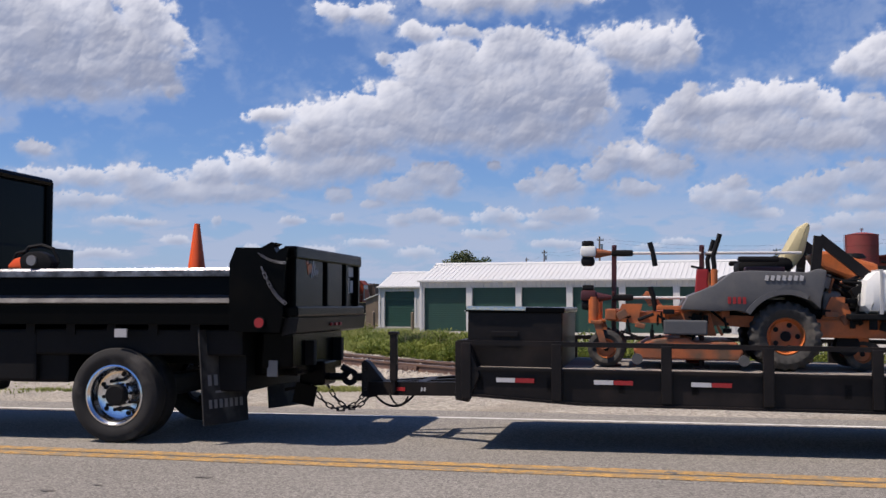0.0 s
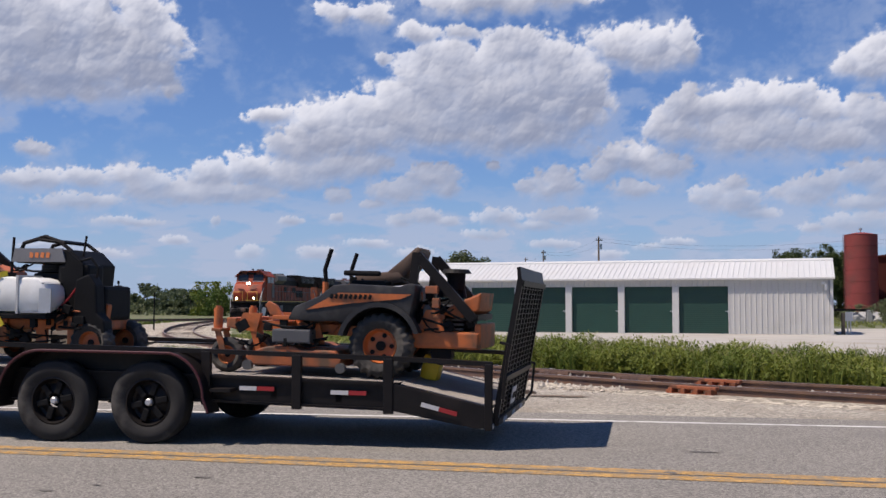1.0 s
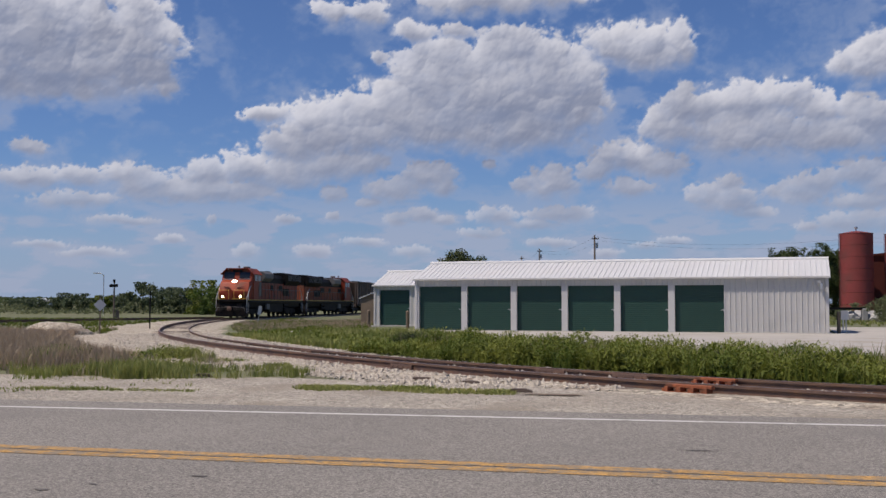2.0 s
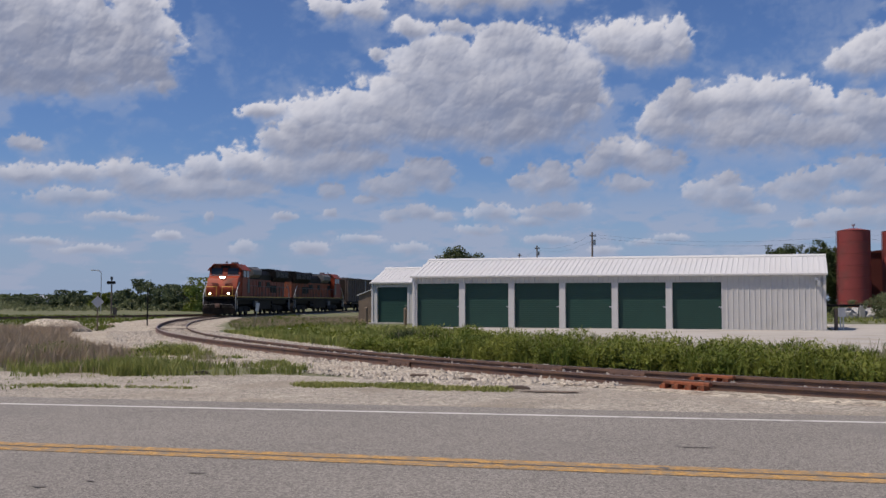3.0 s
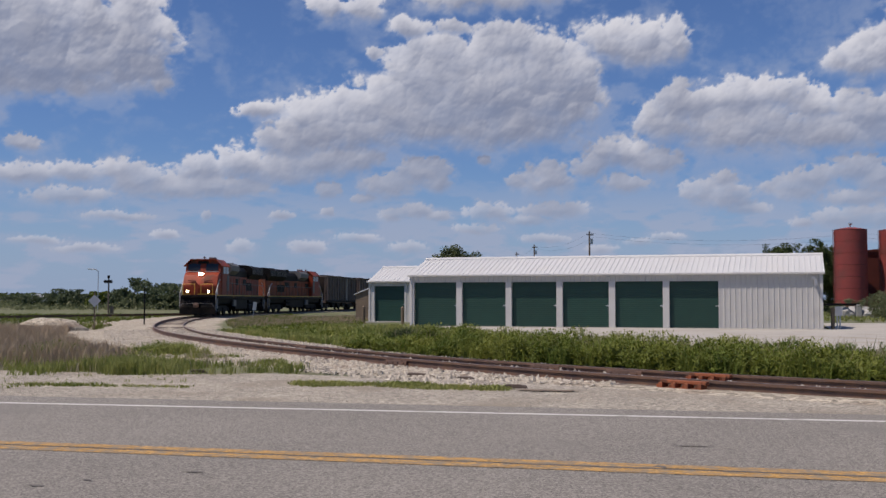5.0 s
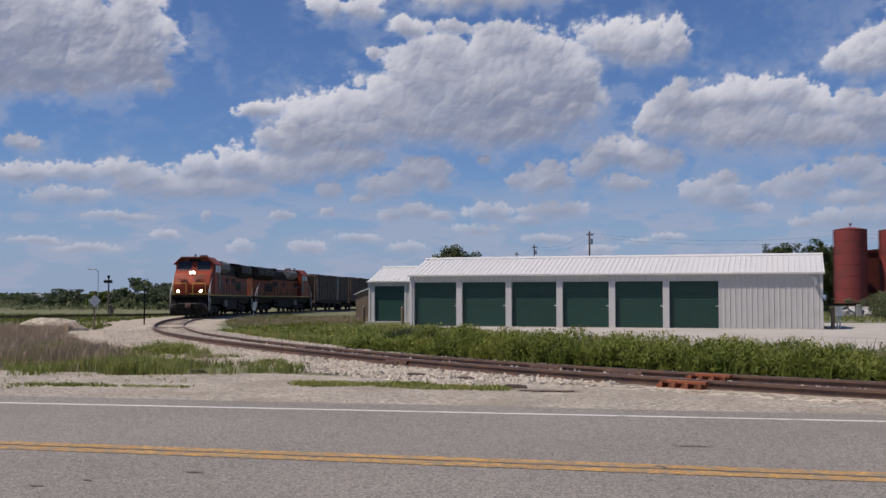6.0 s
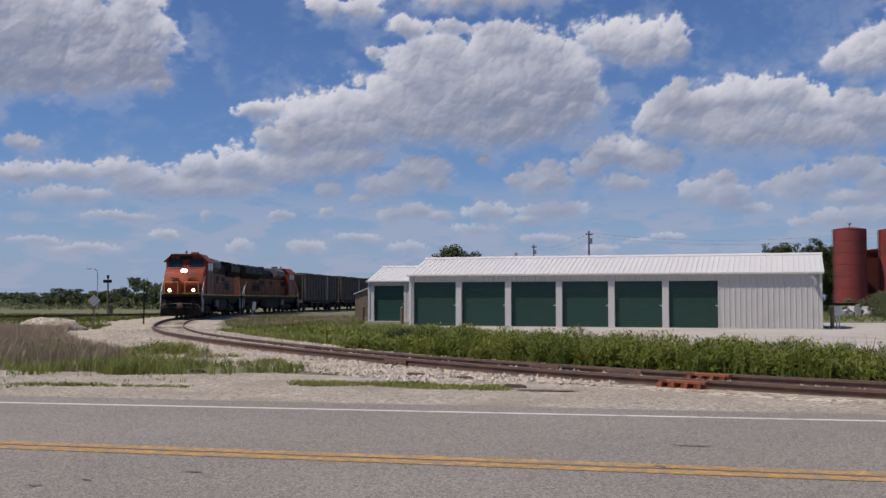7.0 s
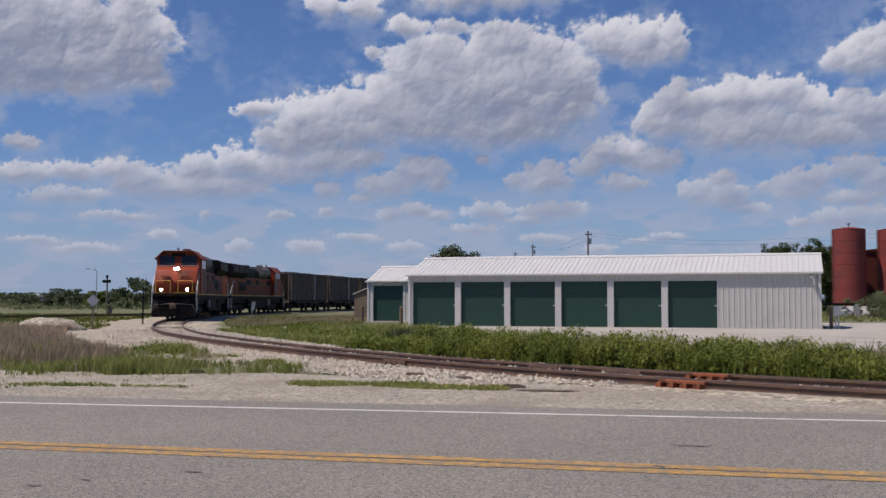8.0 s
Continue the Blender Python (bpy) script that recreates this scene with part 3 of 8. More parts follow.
    part("number_board", bm, M["dark"], t, "dark number board")
    # headlights and ditch lights
    for y in (-0.11, 0.11):
        bm = B()
        disc_x(bm, (9.60, y, 3.44), 0.115, 0.5)
        h = part("headlight_case", bm, M["black_loco"], t)
        bm = B()
        disc_x(bm, (9.865, y, 3.44), 0.105, 0.02)
        part("headlight", bm, M["lamp_on"] if lit else M["glass"], h, "lit headlight" if lit else "unlit headlight")
    for y in (-0.85, 0.85):
        bm = B()
        disc_x(bm, (10.66, y, 2.0), 0.14, 0.3)
        h = part("ditch_light_case", bm, M["black_loco"], t)
        bm = B()
        disc_x(bm, (10.82, y, 2.0), 0.10, 0.02)
        part("ditch_light", bm, M["lamp_amber"] if lit else M["glass"], h, "lit ditch light" if lit else "unlit ditch light")
    # hood
    bm = B()
    extrude_x(bm, [(-1.0, 1.72), (1.0, 1.72), (1.0, 3.42), (-1.0, 3.42)], -10.2, 6.1)
    part("hood", bm, M[paint], t, "long orange engine hood with grime")
    bm = B()
    extrude_x(bm, [(-1.02, 3.42), (1.02, 3.42), (1.02, 3.95), (0.72, 4.32), (-0.72, 4.32), (-1.02, 3.95)], -10.2, 6.1)
    part("hood_top", bm, M["black_loco"], t, "black hood roof")
    bm = B()
    extrude_x(bm, [(-1.04, 3.3), (1.04, 3.3), (1.48, 3.75), (1.48, 4.35), (1.2, 4.55), (-1.2, 4.55), (-1.48, 4.35), (-1.48, 3.75)], -10.0, -4.2)
    part("radiator", bm, M["black_loco"], t, "flared black radiator section")
    for y in (-1.49, 1.49):
        for k in range(3):
            bm = B()
            for j in range(7):
                box(bm, (-9.0 + 1.9 * k, y, 3.82 + 0.075 * j), (1.6, 0.04, 0.03))
            part("radiator_grille", bm, M["grey_loco"], t)
    bm = B()
    extrude_x(bm, [(-1.03, 3.55), (1.03, 3.55), (1.42, 3.85), (1.42, 4.30), (1.15, 4.52), (-1.15, 4.52), (-1.42, 4.30), (-1.42, 3.85)], 1.4, 4.6)
    part("dynamic_brake", bm, M["grey_loco"], t, "flared grey brake housing")
    for x in (2.2, 3.0, 3.8):
        bm = B()
        rod(bm, (x, 0, 4.5), (x, 0, 4.60), 0.34, None, 16)
        part("fan", bm, M["dark"], t, "dark roof fan")
    for x in (-8.9, -7.4, -5.9):
        bm = B()
        rod(bm, (x, 0, 4.54), (x, 0, 4.66), 0.62, None, 18)
        part("fan", bm, M["dark"], t, "dark roof fan")
    bm = B()
    box(bm, (-0.5, 0, 4.5), (0.9, 0.9, 0.36), bevel=0.05)
    part("exhaust_stack", bm, M["dark"], t, "sooty exhaust stack")
    bm = B()
    box(bm, (6.9, 0.3, 4.83), (0.8, 0.5, 0.16), bevel=0.04)
    rod(bm, (7.8, -0.2, 4.7), (7.8, -0.2, 4.98), 0.04)
    rod(bm, (7.5, -0.2, 4.86), (8.1, -0.2, 4.86), 0.05)
    part("horn", bm, M["grey_loco"], t, "roof horn and beacon")
    for y in (-1.012, 1.012):
        for k in range(13):
            bm = B()
            box(bm, (-9.4 + 1.19 * k, y, 2.52), (1.06, 0.035, 1.55), bevel=0.012)
            part("hood_door", bm, M[paint], t)
        for x, w in ((5.2, 1.3), (-2.8, 1.4), (0.6, 1.0)):
            bm = B()
            box(bm, (x, y * 1.03, 2.95), (w, 0.04, 0.55), bevel=0.01)
            part("intake_grille", bm, M["dark"], t, "dark air intake grille")
        bm = B()
        box(bm, (-5.0, y * 1.04, 2.55), (2.6, 0.02, 0.75))
        part("lettering_panel", bm, M["black_loco"], t, "dark lettering panel")
    # handrails
    for y in (-1.46, 1.46):
        bm = B()
        tube(bm, [(-10.6, y, 2.75), (6.0, y, 2.75)], 0.022, 6)
        for k in range(12):
            rod(bm, (-10.5 + 1.5 * k, y, 1.72), (-10.5 + 1.5 * k, y, 2.75), 0.02, seg=6)
        part("handrail", bm, M["grey_loco"], t)
        for sx in (1, -1):
            bm = B()
            tube(bm, [(sx * 10.75, y, 0.5), (sx * 10.75, y, 1.9), (sx * 9.7, y, 2.9), (sx * 9.4, y, 3.0)], 0.035, 6)
            tube(bm, [(sx * 10.2, y, 0.6), (sx * 10.2, y, 2.2)], 0.03, 6)
            part("corner_handrail", bm, M["silver"], t, "silver corner grab rail")
    bm = B()
    tube(bm, [(10.85, -1.2, 1.75), (10.85, -1.2, 2.6), (10.85, -0.25, 2.6), (10.85, -0.25, 1.75)], 0.022, 6)
    part("front_handrail", bm, M["yellow_stripe"], t, "front platform rail")
    bm = B()
    tube(bm, [(10.85, 1.2, 1.75), (10.85, 1.2, 2.6), (10.85, 0.25, 2.6), (10.85, 0.25, 1.75)], 0.022, 6)
    part("front_handrail", bm, M["yellow_stripe"], t, "front platform rail")
    # underframe, filled in solid for the shade there; tank and equipment
    bm = B()
    extrude_x(bm, [(-1.30, 1.46), (1.30, 1.46), (1.22, 1.02), (0.7, 0.80), (-0.7, 0.80), (-1.22, 1.02)], -9.9, 9.9)
    part("underframe", bm, M["black_loco"], t, "black bulk under the deck, filled in for shade")
    for y in (-1.28, 1.28):
        bm = B()
        rod(bm, (-4.4, y, 1.18), (-2.9, y, 1.18), 0.17, None, 14)
        rod(bm, (-4.4, y, 0.80), (-2.9, y, 0.80), 0.17, None, 14)
        part("air_tank", bm, M["black_loco"], t, "black air reservoirs")
    bm = B()
    plate(bm, [(-2.6, 0.5), (2.6, 0.5), (2.75, 0.7), (2.75, 1.4), (-2.75, 1.4), (-2.75, 0.7)], -1.35, 1.35, 0.05)
    part("fuel_tank", bm, M["black_loco"], t, "black fuel tank")
    for y in (-1.42, 1.42):
        bm = B()
        box(bm, (3.6, y, 1.05), (1.1, 0.2, 0.55), bevel=0.03)
        part("battery_box", bm, M["grey_loco"], t, "grey equipment box")
    for x in (6.6, -6.6):
        wheels += rail_truck(t, x, (-1.85, 0.0, 1.85))
    return t, wheels


def disc_x(bm, c, r, depth):
    return rod(bm, (c[0] - depth / 2, c[1], c[2]), (c[0] + depth / 2, c[1], c[2]), r, None, 16)


def hopper():
    """A coal car: ribbed sides, sloping ends, heaped load; 16.1 m over couplers."""
    t = thing("hopper_car", "grimy brown steel coal hopper car with ribbed sides", "freight car", "hopper cars of the train")
    bm = B()
    for y in (-1.48, 1.48):
        plate(bm, [(-7.2, 1.25), (-4.2, 0.95), (4.2, 0.95), (7.2, 1.25), (7.2, 4.22), (-7.2, 4.22)], y - 0.03, y + 0.03)
    part("side_sheet", bm, M["hopper"], t)
    bm = B()
    for sx in (1, -1):
        bar(bm, (sx * 7.2, 0, 4.14), (sx * 5.2, 0, 1.3), 2.95, 0.05)
    box(bm, (0, 0, 1.2), (10.4, 2.9, 0.06))
    part("slope_sheet", bm, M["hopper"], t)
    for y in (-1.5, 1.5):
        for k in range(13):
            bm = B()
            box(bm, (-7.15 + 14.3 * k / 12, y + math.copysign(0.06, y), 2.67), (0.11, 0.12, 2.94), bevel=0.015)
            part("rib", bm, M["hopper"] if k != 4 else M["silver"], t, "" if k != 4 else "pale painted side post")
        bm = B()
        box(bm, (0, y + math.copysign(0.05, y), 4.24), (14.5, 0.2, 0.14), bevel=0.02)
        part("top_chord", bm, M["hopper"], t)
        bm = B()
        box(bm, (0, y + math.copysign(0.02, y), 1.15), (15.0, 0.16, 0.22), bevel=0.02)
        part("side_sill", bm, M["black_loco"], t)
    for sx in (1, -1):
        bm = B()
        box(bm, (sx * 7.2, 0, 4.22), (0.14, 3.0, 0.14))
        for y in (-1.3, 0, 1.3):
            bar(bm, (sx * 7.2, y, 4.14), (sx * 7.3, y, 1.2), 0.1, 0.1)
        box(bm, (sx * 7.4, 0, 1.1), (0.3, 2.9, 0.3))
        box(bm, (sx * 7.75, 0, 0.9), (0.6, 0.3, 0.28))
        for k in range(5):
            rod(bm, (sx * 7.38, -1.4, 1.4 + 0.42 * k), (sx * 7.38, -0.95, 1.4 + 0.42 * k), 0.02, seg=6)
        part("end_frame", bm, M["hopper"], t)
    rng = random.Random(5)
    bm = B()
    grid = [[bm.verts.new((-7.0 + 14.0 * i / 28, -1.42 + 2.84 * j / 8, 4.12 + 0.34 * math.sin(math.pi * j / 8) * min(1, i / 4, (28 - i) / 4) + rng.uniform(-0.06, 0.06))) for j in range(9)] for i in range(29)]
    for i in range(28):
        for j in range(8):
            bm.faces.new((grid[i][j], grid[i + 1][j], grid[i + 1][j + 1], grid[i][j + 1]))
    part("coal_load", bm, M["dark"], t, "heaped black coal")
    bm = B()
    for x in (-2.6, 0, 2.6):
        plate(bm, [(x - 1.1, 1.0), (x + 1.1, 1.0), (x + 0.3, 0.35), (x - 0.3, 0.35)], -1.1, 1.1)
    part("hopper_chute", bm, M["black_loco"], t)
    wheels = []
    for x in (5.75, -5.75):
        wheels += rail_truck(t, x, (-0.9, 0.9), 0.42)
    return t, wheels


def rail_pose(s_front, length, inset):
    """The pose of a rail vehicle whose front coupler stands s_front metres round the track and whose bogies stand inset from its ends."""
    a, _ = on_track(s_front + inset)
    b, _ = on_track(s_front + length - inset)
    d = a - b
    c = (a + b) / 2
    return pose(c.x, c.y, (a.z + b.z) / 2 + RAIL_TOP + 0.015, 0, 0, math.degrees(math.atan2(d.y, d.x)))


# metres round the track of the leading coupler, by the second
TRAIN_S = [(0, 94.81), (1, 91.38), (2, 87.71), (3, 83.81), (4, 79.66), (5, 75.28), (6, 70.65), (7, 65.79), (8, 60.69)]


def train():
    """The train's vehicles with their lengths, bogie insets, places in the train and wheels."""
    out, s = [], 0.0
    a, wa = locomotive("orange and black freight locomotive with lit headlights on the curve", True)
    out.append((a, 22.4, 4.6, 0.0, wa, False))
    b, wb = locomotive("second dusty orange locomotive coupled behind, facing backwards", False, "dusty_orange")
    out.append((b, 22.4, 4.6, 22.6, wb, True))
    s = 45.4
    for i in range(4):
        h, wh = hopper()
        out.append((h, 16.1, 2.3, s, wh, False))
        s += 16.3
    return out


TRAIN = train()


# ---- truck, trailer and its load ----
# x rearwards, y away from the camera, z up; the origin lies under the outer face of the trailer's first near tyre
V_TURN, V_SPEED, V_AT = -10.2, 8.7, Vector((-0.289, 9.373, 0.0))
V_BACK = Vector((math.cos(radians(V_TURN)), math.sin(radians(V_TURN)), 0))

M.update(
    truck_black=mat("truck_black", (0.0026, 0.0026, 0.0029), 0.22, vary=0.25, scale=2, fine=25, bump=0.05, spec=0.06, dirt=(0.005, 0.0045, 0.004), dirt_amount=0.25, dirt_scale=2.5),
    # the top rail's patchy highlight is put into this pale colour
    worn_highlight=mat("worn_highlight", (0.26, 0.26, 0.28), 0.35, 0.7, vary=0.45, scale=3, fine=30, dirt=(0.03, 0.03, 0.033), dirt_amount=0.7, dirt_scale=5, contrast=0.12),
    # black ledge; the light it catches is painted as grey
    ledge_sheen=mat("ledge_sheen", (0.075, 0.075, 0.082), 0.3, 0.4, vary=0.4, scale=2, fine=30, dirt=(0.16, 0.16, 0.17), dirt_amount=0.4, dirt_scale=3),
    worn_tan=mat("worn_tan", (0.20, 0.16, 0.12), 0.6, 0.2, vary=0.4, scale=4, fine=30, dirt=(0.05, 0.045, 0.04), dirt_amount=0.5, dirt_scale=4),
    trailer_black=mat("trailer_black", (0.010, 0.0085, 0.0085), 0.45, vary=0.3, scale=3, fine=30, bump=0.08, spec=0.2, dirt=(0.022, 0.017, 0.015), dirt_amount=0.3, dirt_scale=3),
    tyre=mat("tyre", (0.020, 0.0195, 0.0195), 0.8, vary=0.25, scale=8, fine=60, bump=0.2, spec=0.3, dirt=(0.07, 0.066, 0.06), dirt_amount=0.35, dirt_scale=4),
    mower_tyre=mat("mower_tyre", (0.036, 0.035, 0.033), 0.9, vary=0.25, scale=8, fine=60, bump=0.2, dirt=(0.15, 0.13, 0.105), dirt_amount=0.42, dirt_scale=5),
    polished=mat("polished", (0.72, 0.73, 0.75), 0.18, 1.0, vary=0.06, scale=5, fine=40, bump=0.02),
    mower_orange=mat("mower_orange", (0.52, 0.135, 0.034), 0.5, vary=0.2, scale=5, fine=40, bump=0.05, dirt=(0.17, 0.075, 0.035), dirt_amount=0.5, dirt_scale=5),
    deck_orange=mat("deck_orange", (0.36, 0.10, 0.034), 0.65, vary=0.3, scale=6, fine=40, bump=0.1, dirt=(0.13, 0.075, 0.045), dirt_amount=0.65, dirt_scale=5),
    mower_grey=mat("mower_grey", (0.082, 0.083, 0.086), 0.55, vary=0.15, scale=5, fine=50, bump=0.08, dirt=(0.12, 0.115, 0.108), dirt_amount=0.4, dirt_scale=4),
    mower_black=mat("mower_black", (0.022, 0.022, 0.024), 0.5, vary=0.2, scale=5, fine=50, bump=0.08, spec=0.35, dirt=(0.06, 0.057, 0.052), dirt_amount=0.35, dirt_scale=4),
    panel_grey=mat("panel_grey", (0.17, 0.17, 0.175), 0.5, vary=0.12, scale=5, fine=40, bump=0.05),
    seat_tan=mat("seat_tan", (0.50, 0.43, 0.24), 0.6, vary=0.12, scale=8, fine=50, bump=0.1),
    seat_brown=mat("seat_brown", (0.085, 0.05, 0.03), 0.55, vary=0.2, scale=8, fine=50, bump=0.1),
    plastic_white=mat("plastic_white", (0.74, 0.75, 0.72), 0.45, vary=0.07, scale=4, fine=40, bump=0.04, dirt=(0.55, 0.54, 0.48), dirt_amount=0.3),
    strap=mat("strap", (0.62, 0.48, 0.03), 0.7, vary=0.15, scale=15, fine=90),
    cone_orange=mat("cone_orange", (0.85, 0.10, 0.012), 0.5, vary=0.06, scale=6, fine=40, bump=0.05),
    tape_white=mat("tape_white", (0.50, 0.50, 0.50), 0.35, vary=0.06, scale=10, fine=60),
    tape_red=mat("tape_red", (0.30, 0.016, 0.018), 0.35, vary=0.1, scale=10, fine=60),
    red=mat("red", (0.30, 0.014, 0.016), 0.5, vary=0.15, scale=8, fine=50),
    dark_red=mat("dark_red", (0.06, 0.010, 0.012), 0.5, vary=0.2, scale=8, fine=50),
    deck_wood=mat("deck_wood", (0.24, 0.215, 0.19), 0.9, vary=0.25, scale=3, fine=35, bump=0.4, per_piece=0.2),
    yellow_plastic=mat("yellow_plastic", (0.70, 0.48, 0.02), 0.5, vary=0.1, scale=8, fine=40),
    letter_orange=mat("letter_orange", (0.65, 0.20, 0.06), 0.6, vary=0.1),
    letter_grey=mat("letter_grey", (0.42, 0.42, 0.42), 0.6, vary=0.1),
)
MOVING = []   # (thing, place on the rig)
SPIN = []     # (wheel, radius, pose on its thing)


def ride(t, x=0.0, y=0.0, z=0.0, ry=0.0, rz=0.0):
    MOVING.append((t, pose(x, y, z, 0, ry, rz)))
    return t


def bars_text(name, parent, material, x, y, z, w, h, n, label, lean=0.0):
    """Lettering that is no plain word: a row of bars."""
    bm = B()
    for i in range(n):
        cx = x - w / 2 + w * (i + 0.5) / n
        box(bm, (cx, y, z), (w / n * 0.62, 0.006, h), pose(0, 0, 0, 0, lean, 0))
    return part(name, bm, material, parent, label)


def tyre_mesh(r, w, rim, tread, n=30):
    """A tyre whose axis is y, centred on its middle, with lugs where it has a coarse tread."""
    bm = B()
    e = w / 2
    if tread:
        seg = n * 4
        rings = []
        for k, (q, y) in enumerate(((rim, -0.72), (rim + 0.02, -0.86), ((r + rim) / 2, -1.0), (r - 0.05, -0.96), (r - 0.02, -0.86), (r, -0.62), (r, -0.1), (r, 0.1), (r, 0.62),
                                    (r - 0.02, 0.86), (r - 0.05, 0.96), ((r + rim) / 2, 1.0), (rim + 0.02, 0.86), (rim, 0.72))):
            row = []
            for i in range(seg):
                lug = (i + (2 if y > 0 else 0)) % 4 < 2
                q2 = q - (0 if lug or not 3 <= k <= 10 else tread)
                a = 2 * math.pi * (i + (0.5 * abs(y) * 2)) / seg
                row.append(bm.verts.new((q2 * math.cos(a), e * y, q2 * math.sin(a))))
            rings.append(row)
        for a, b in zip(rings, rings[1:]):
            for i in range(seg):
                bm.faces.new((a[i], a[(i + 1) % seg], b[(i + 1) % seg], b[i]))
        me = mesh_of("tyre", bm, M["tyre"], True)
        return me
    lathe(bm, [(rim, -e * 0.72), (rim + 0.02, -e * 0.86), ((r + rim) / 2, -e), (r - 0.05, -e * 0.96), (r - 0.012, -e * 0.80), (r - tread, -e * 0.6), (r - tread, e * 0.6),
               (r - 0.012, e * 0.80), (r - 0.05, e * 0.96), ((r + rim) / 2, e), (rim + 0.02, e * 0.86), (rim, e * 0.72)], (0, 0, 0), 48)
    return mesh_of("tyre", bm, M["tyre"], True)


def truck_wheel(parent, x, y, z, r, w, out, aluminium, name="wheel"):
    """A road wheel: tyre, rim dish, hub and nuts; out is -1 where its face looks at the camera."""
    wh = new(name)
    wh.parent = parent
    wh.matrix_basis = pose(x, y, z, 0, 0, 0 if out < 0 else 180)
    t = new("tyre", TYRES[(r, w)])
    t.parent = wh
    e = w / 2
    bm = B()
    if aluminium:
        lathe(bm, [(0.285, -e * 0.84), (0.27, -e * 0.88), (0.255, -e * 0.74), (0.235, -e * 0.5), (0.225, 0.02), (0.20, 0.035), (0.11, 0.03), (0.10, -0.02)], (0, 0, 0), 40)
    else:
        lathe(bm, [(0.225, -e * 0.80), (0.21, -e * 0.84), (0.20, -e * 0.6), (0.185, -e * 0.2), (0.16, -e * 0.12), (0.10, -e * 0.35), (0.07, -e * 0.4), (0.065, -e * 0.38)], (0, 0, 0), 36)
    part("rim", bm, M["polished"] if aluminium else M["trailer_black"], wh, "polished aluminium rim" if aluminium else "black steel spoke rim", True)
    bm = B()
    if aluminium:
        lathe(bm, [(0.0, -0.09), (0.085, -0.09), (0.10, -0.07), (0.105, 0.03)], (0, 0, 0), 20)
        for i in range(10):
            a = 2 * math.pi * i / 10
            nb = B()
            rod(nb, (0.14 * math.cos(a), 0.03, 0.14 * math.sin(a)), (0.14 * math.cos(a), -0.03, 0.14 * math.sin(a)), 0.018, seg=6)
            part("wheel_nut", nb, M["dark"], wh)
            if i % 2:
                nb = B()
                rod(nb, (0.192 * math.cos(a), 0.04, 0.192 * math.sin(a)), (0.192 * math.cos(a), 0.022, 0.192 * math.sin(a)), 0.022, seg=10)
                part("rim_hole", nb, M["dark"], wh)
    else:
        for i in range(6):
            a = 2 * math.pi * i / 6 + 0.3
            box(bm, (0.125 * math.cos(a), -e * 0.42, 0.125 * math.sin(a)), (0.12, 0.05, 0.06), pose(0, 0, 0, 0, -math.degrees(a), 0), 0.01)
        for i in range(8):
            a = 2 * math.pi * i / 8
            rod(bm, (0.083 * math.cos(a), -e * 0.3, 0.083 * math.sin(a)), (0.083 * math.cos(a), -e * 0.58, 0.083 * math.sin(a)), 0.011, seg=6)
    part("hub", bm, M["dark"], wh, "dark hub with wheel nuts")
    if not aluminium:
        bm = B()
        lathe(bm, [(0.0, -e * 0.80), (0.024, -e * 0.80), (0.034, -e * 0.72), (0.036, -e * 0.35)], (0, 0, 0), 16)
        part("hub_cap", bm, M["galv"], wh, "bright hub cap")
    SPIN.append((wh, r, wh.matrix_basis.copy(), out))
    return wh


TYRES = {(0.44, 0.225): tyre_mesh(0.44, 0.225, 0.28, 0.0), (0.38, 0.23): tyre_mesh(0.38, 0.23, 0.215, 0.0)}


def chain(bm, pts, r=0.012, link=0.06):
    """Links along a line of points, every second one turned."""
    pts = [Vector(p) for p in pts]
    k = 0
    for p, q in zip(pts, pts[1:]):
        n = max(1, int((q - p).length / link))
        for i in range(n):
            c = p.lerp(q, (i + 0.5) / n)
            d = (q - p).normalized()
            side = d.cross(Vector((0, 1, 0) if k % 2 else (0.3, 0, 1))).normalized() * r * 1.5
            h = d * link * 0.62
            for o in (side, -side):
                rod(bm, c - h + o, c + h + o, r * 0.55, seg=5)
            for o in (h, -h):
                rod(bm, c + o - side, c + o + side, r * 0.55, seg=5)
            k += 1


def hang(p, q, sag, n=10):
    p, q = Vector(p), Vector(q)
    return [p.lerp(q, i / n) - Vector((0, 0, sag * 4 * (i / n) * (1 - i / n))) for i in range(n + 1)]


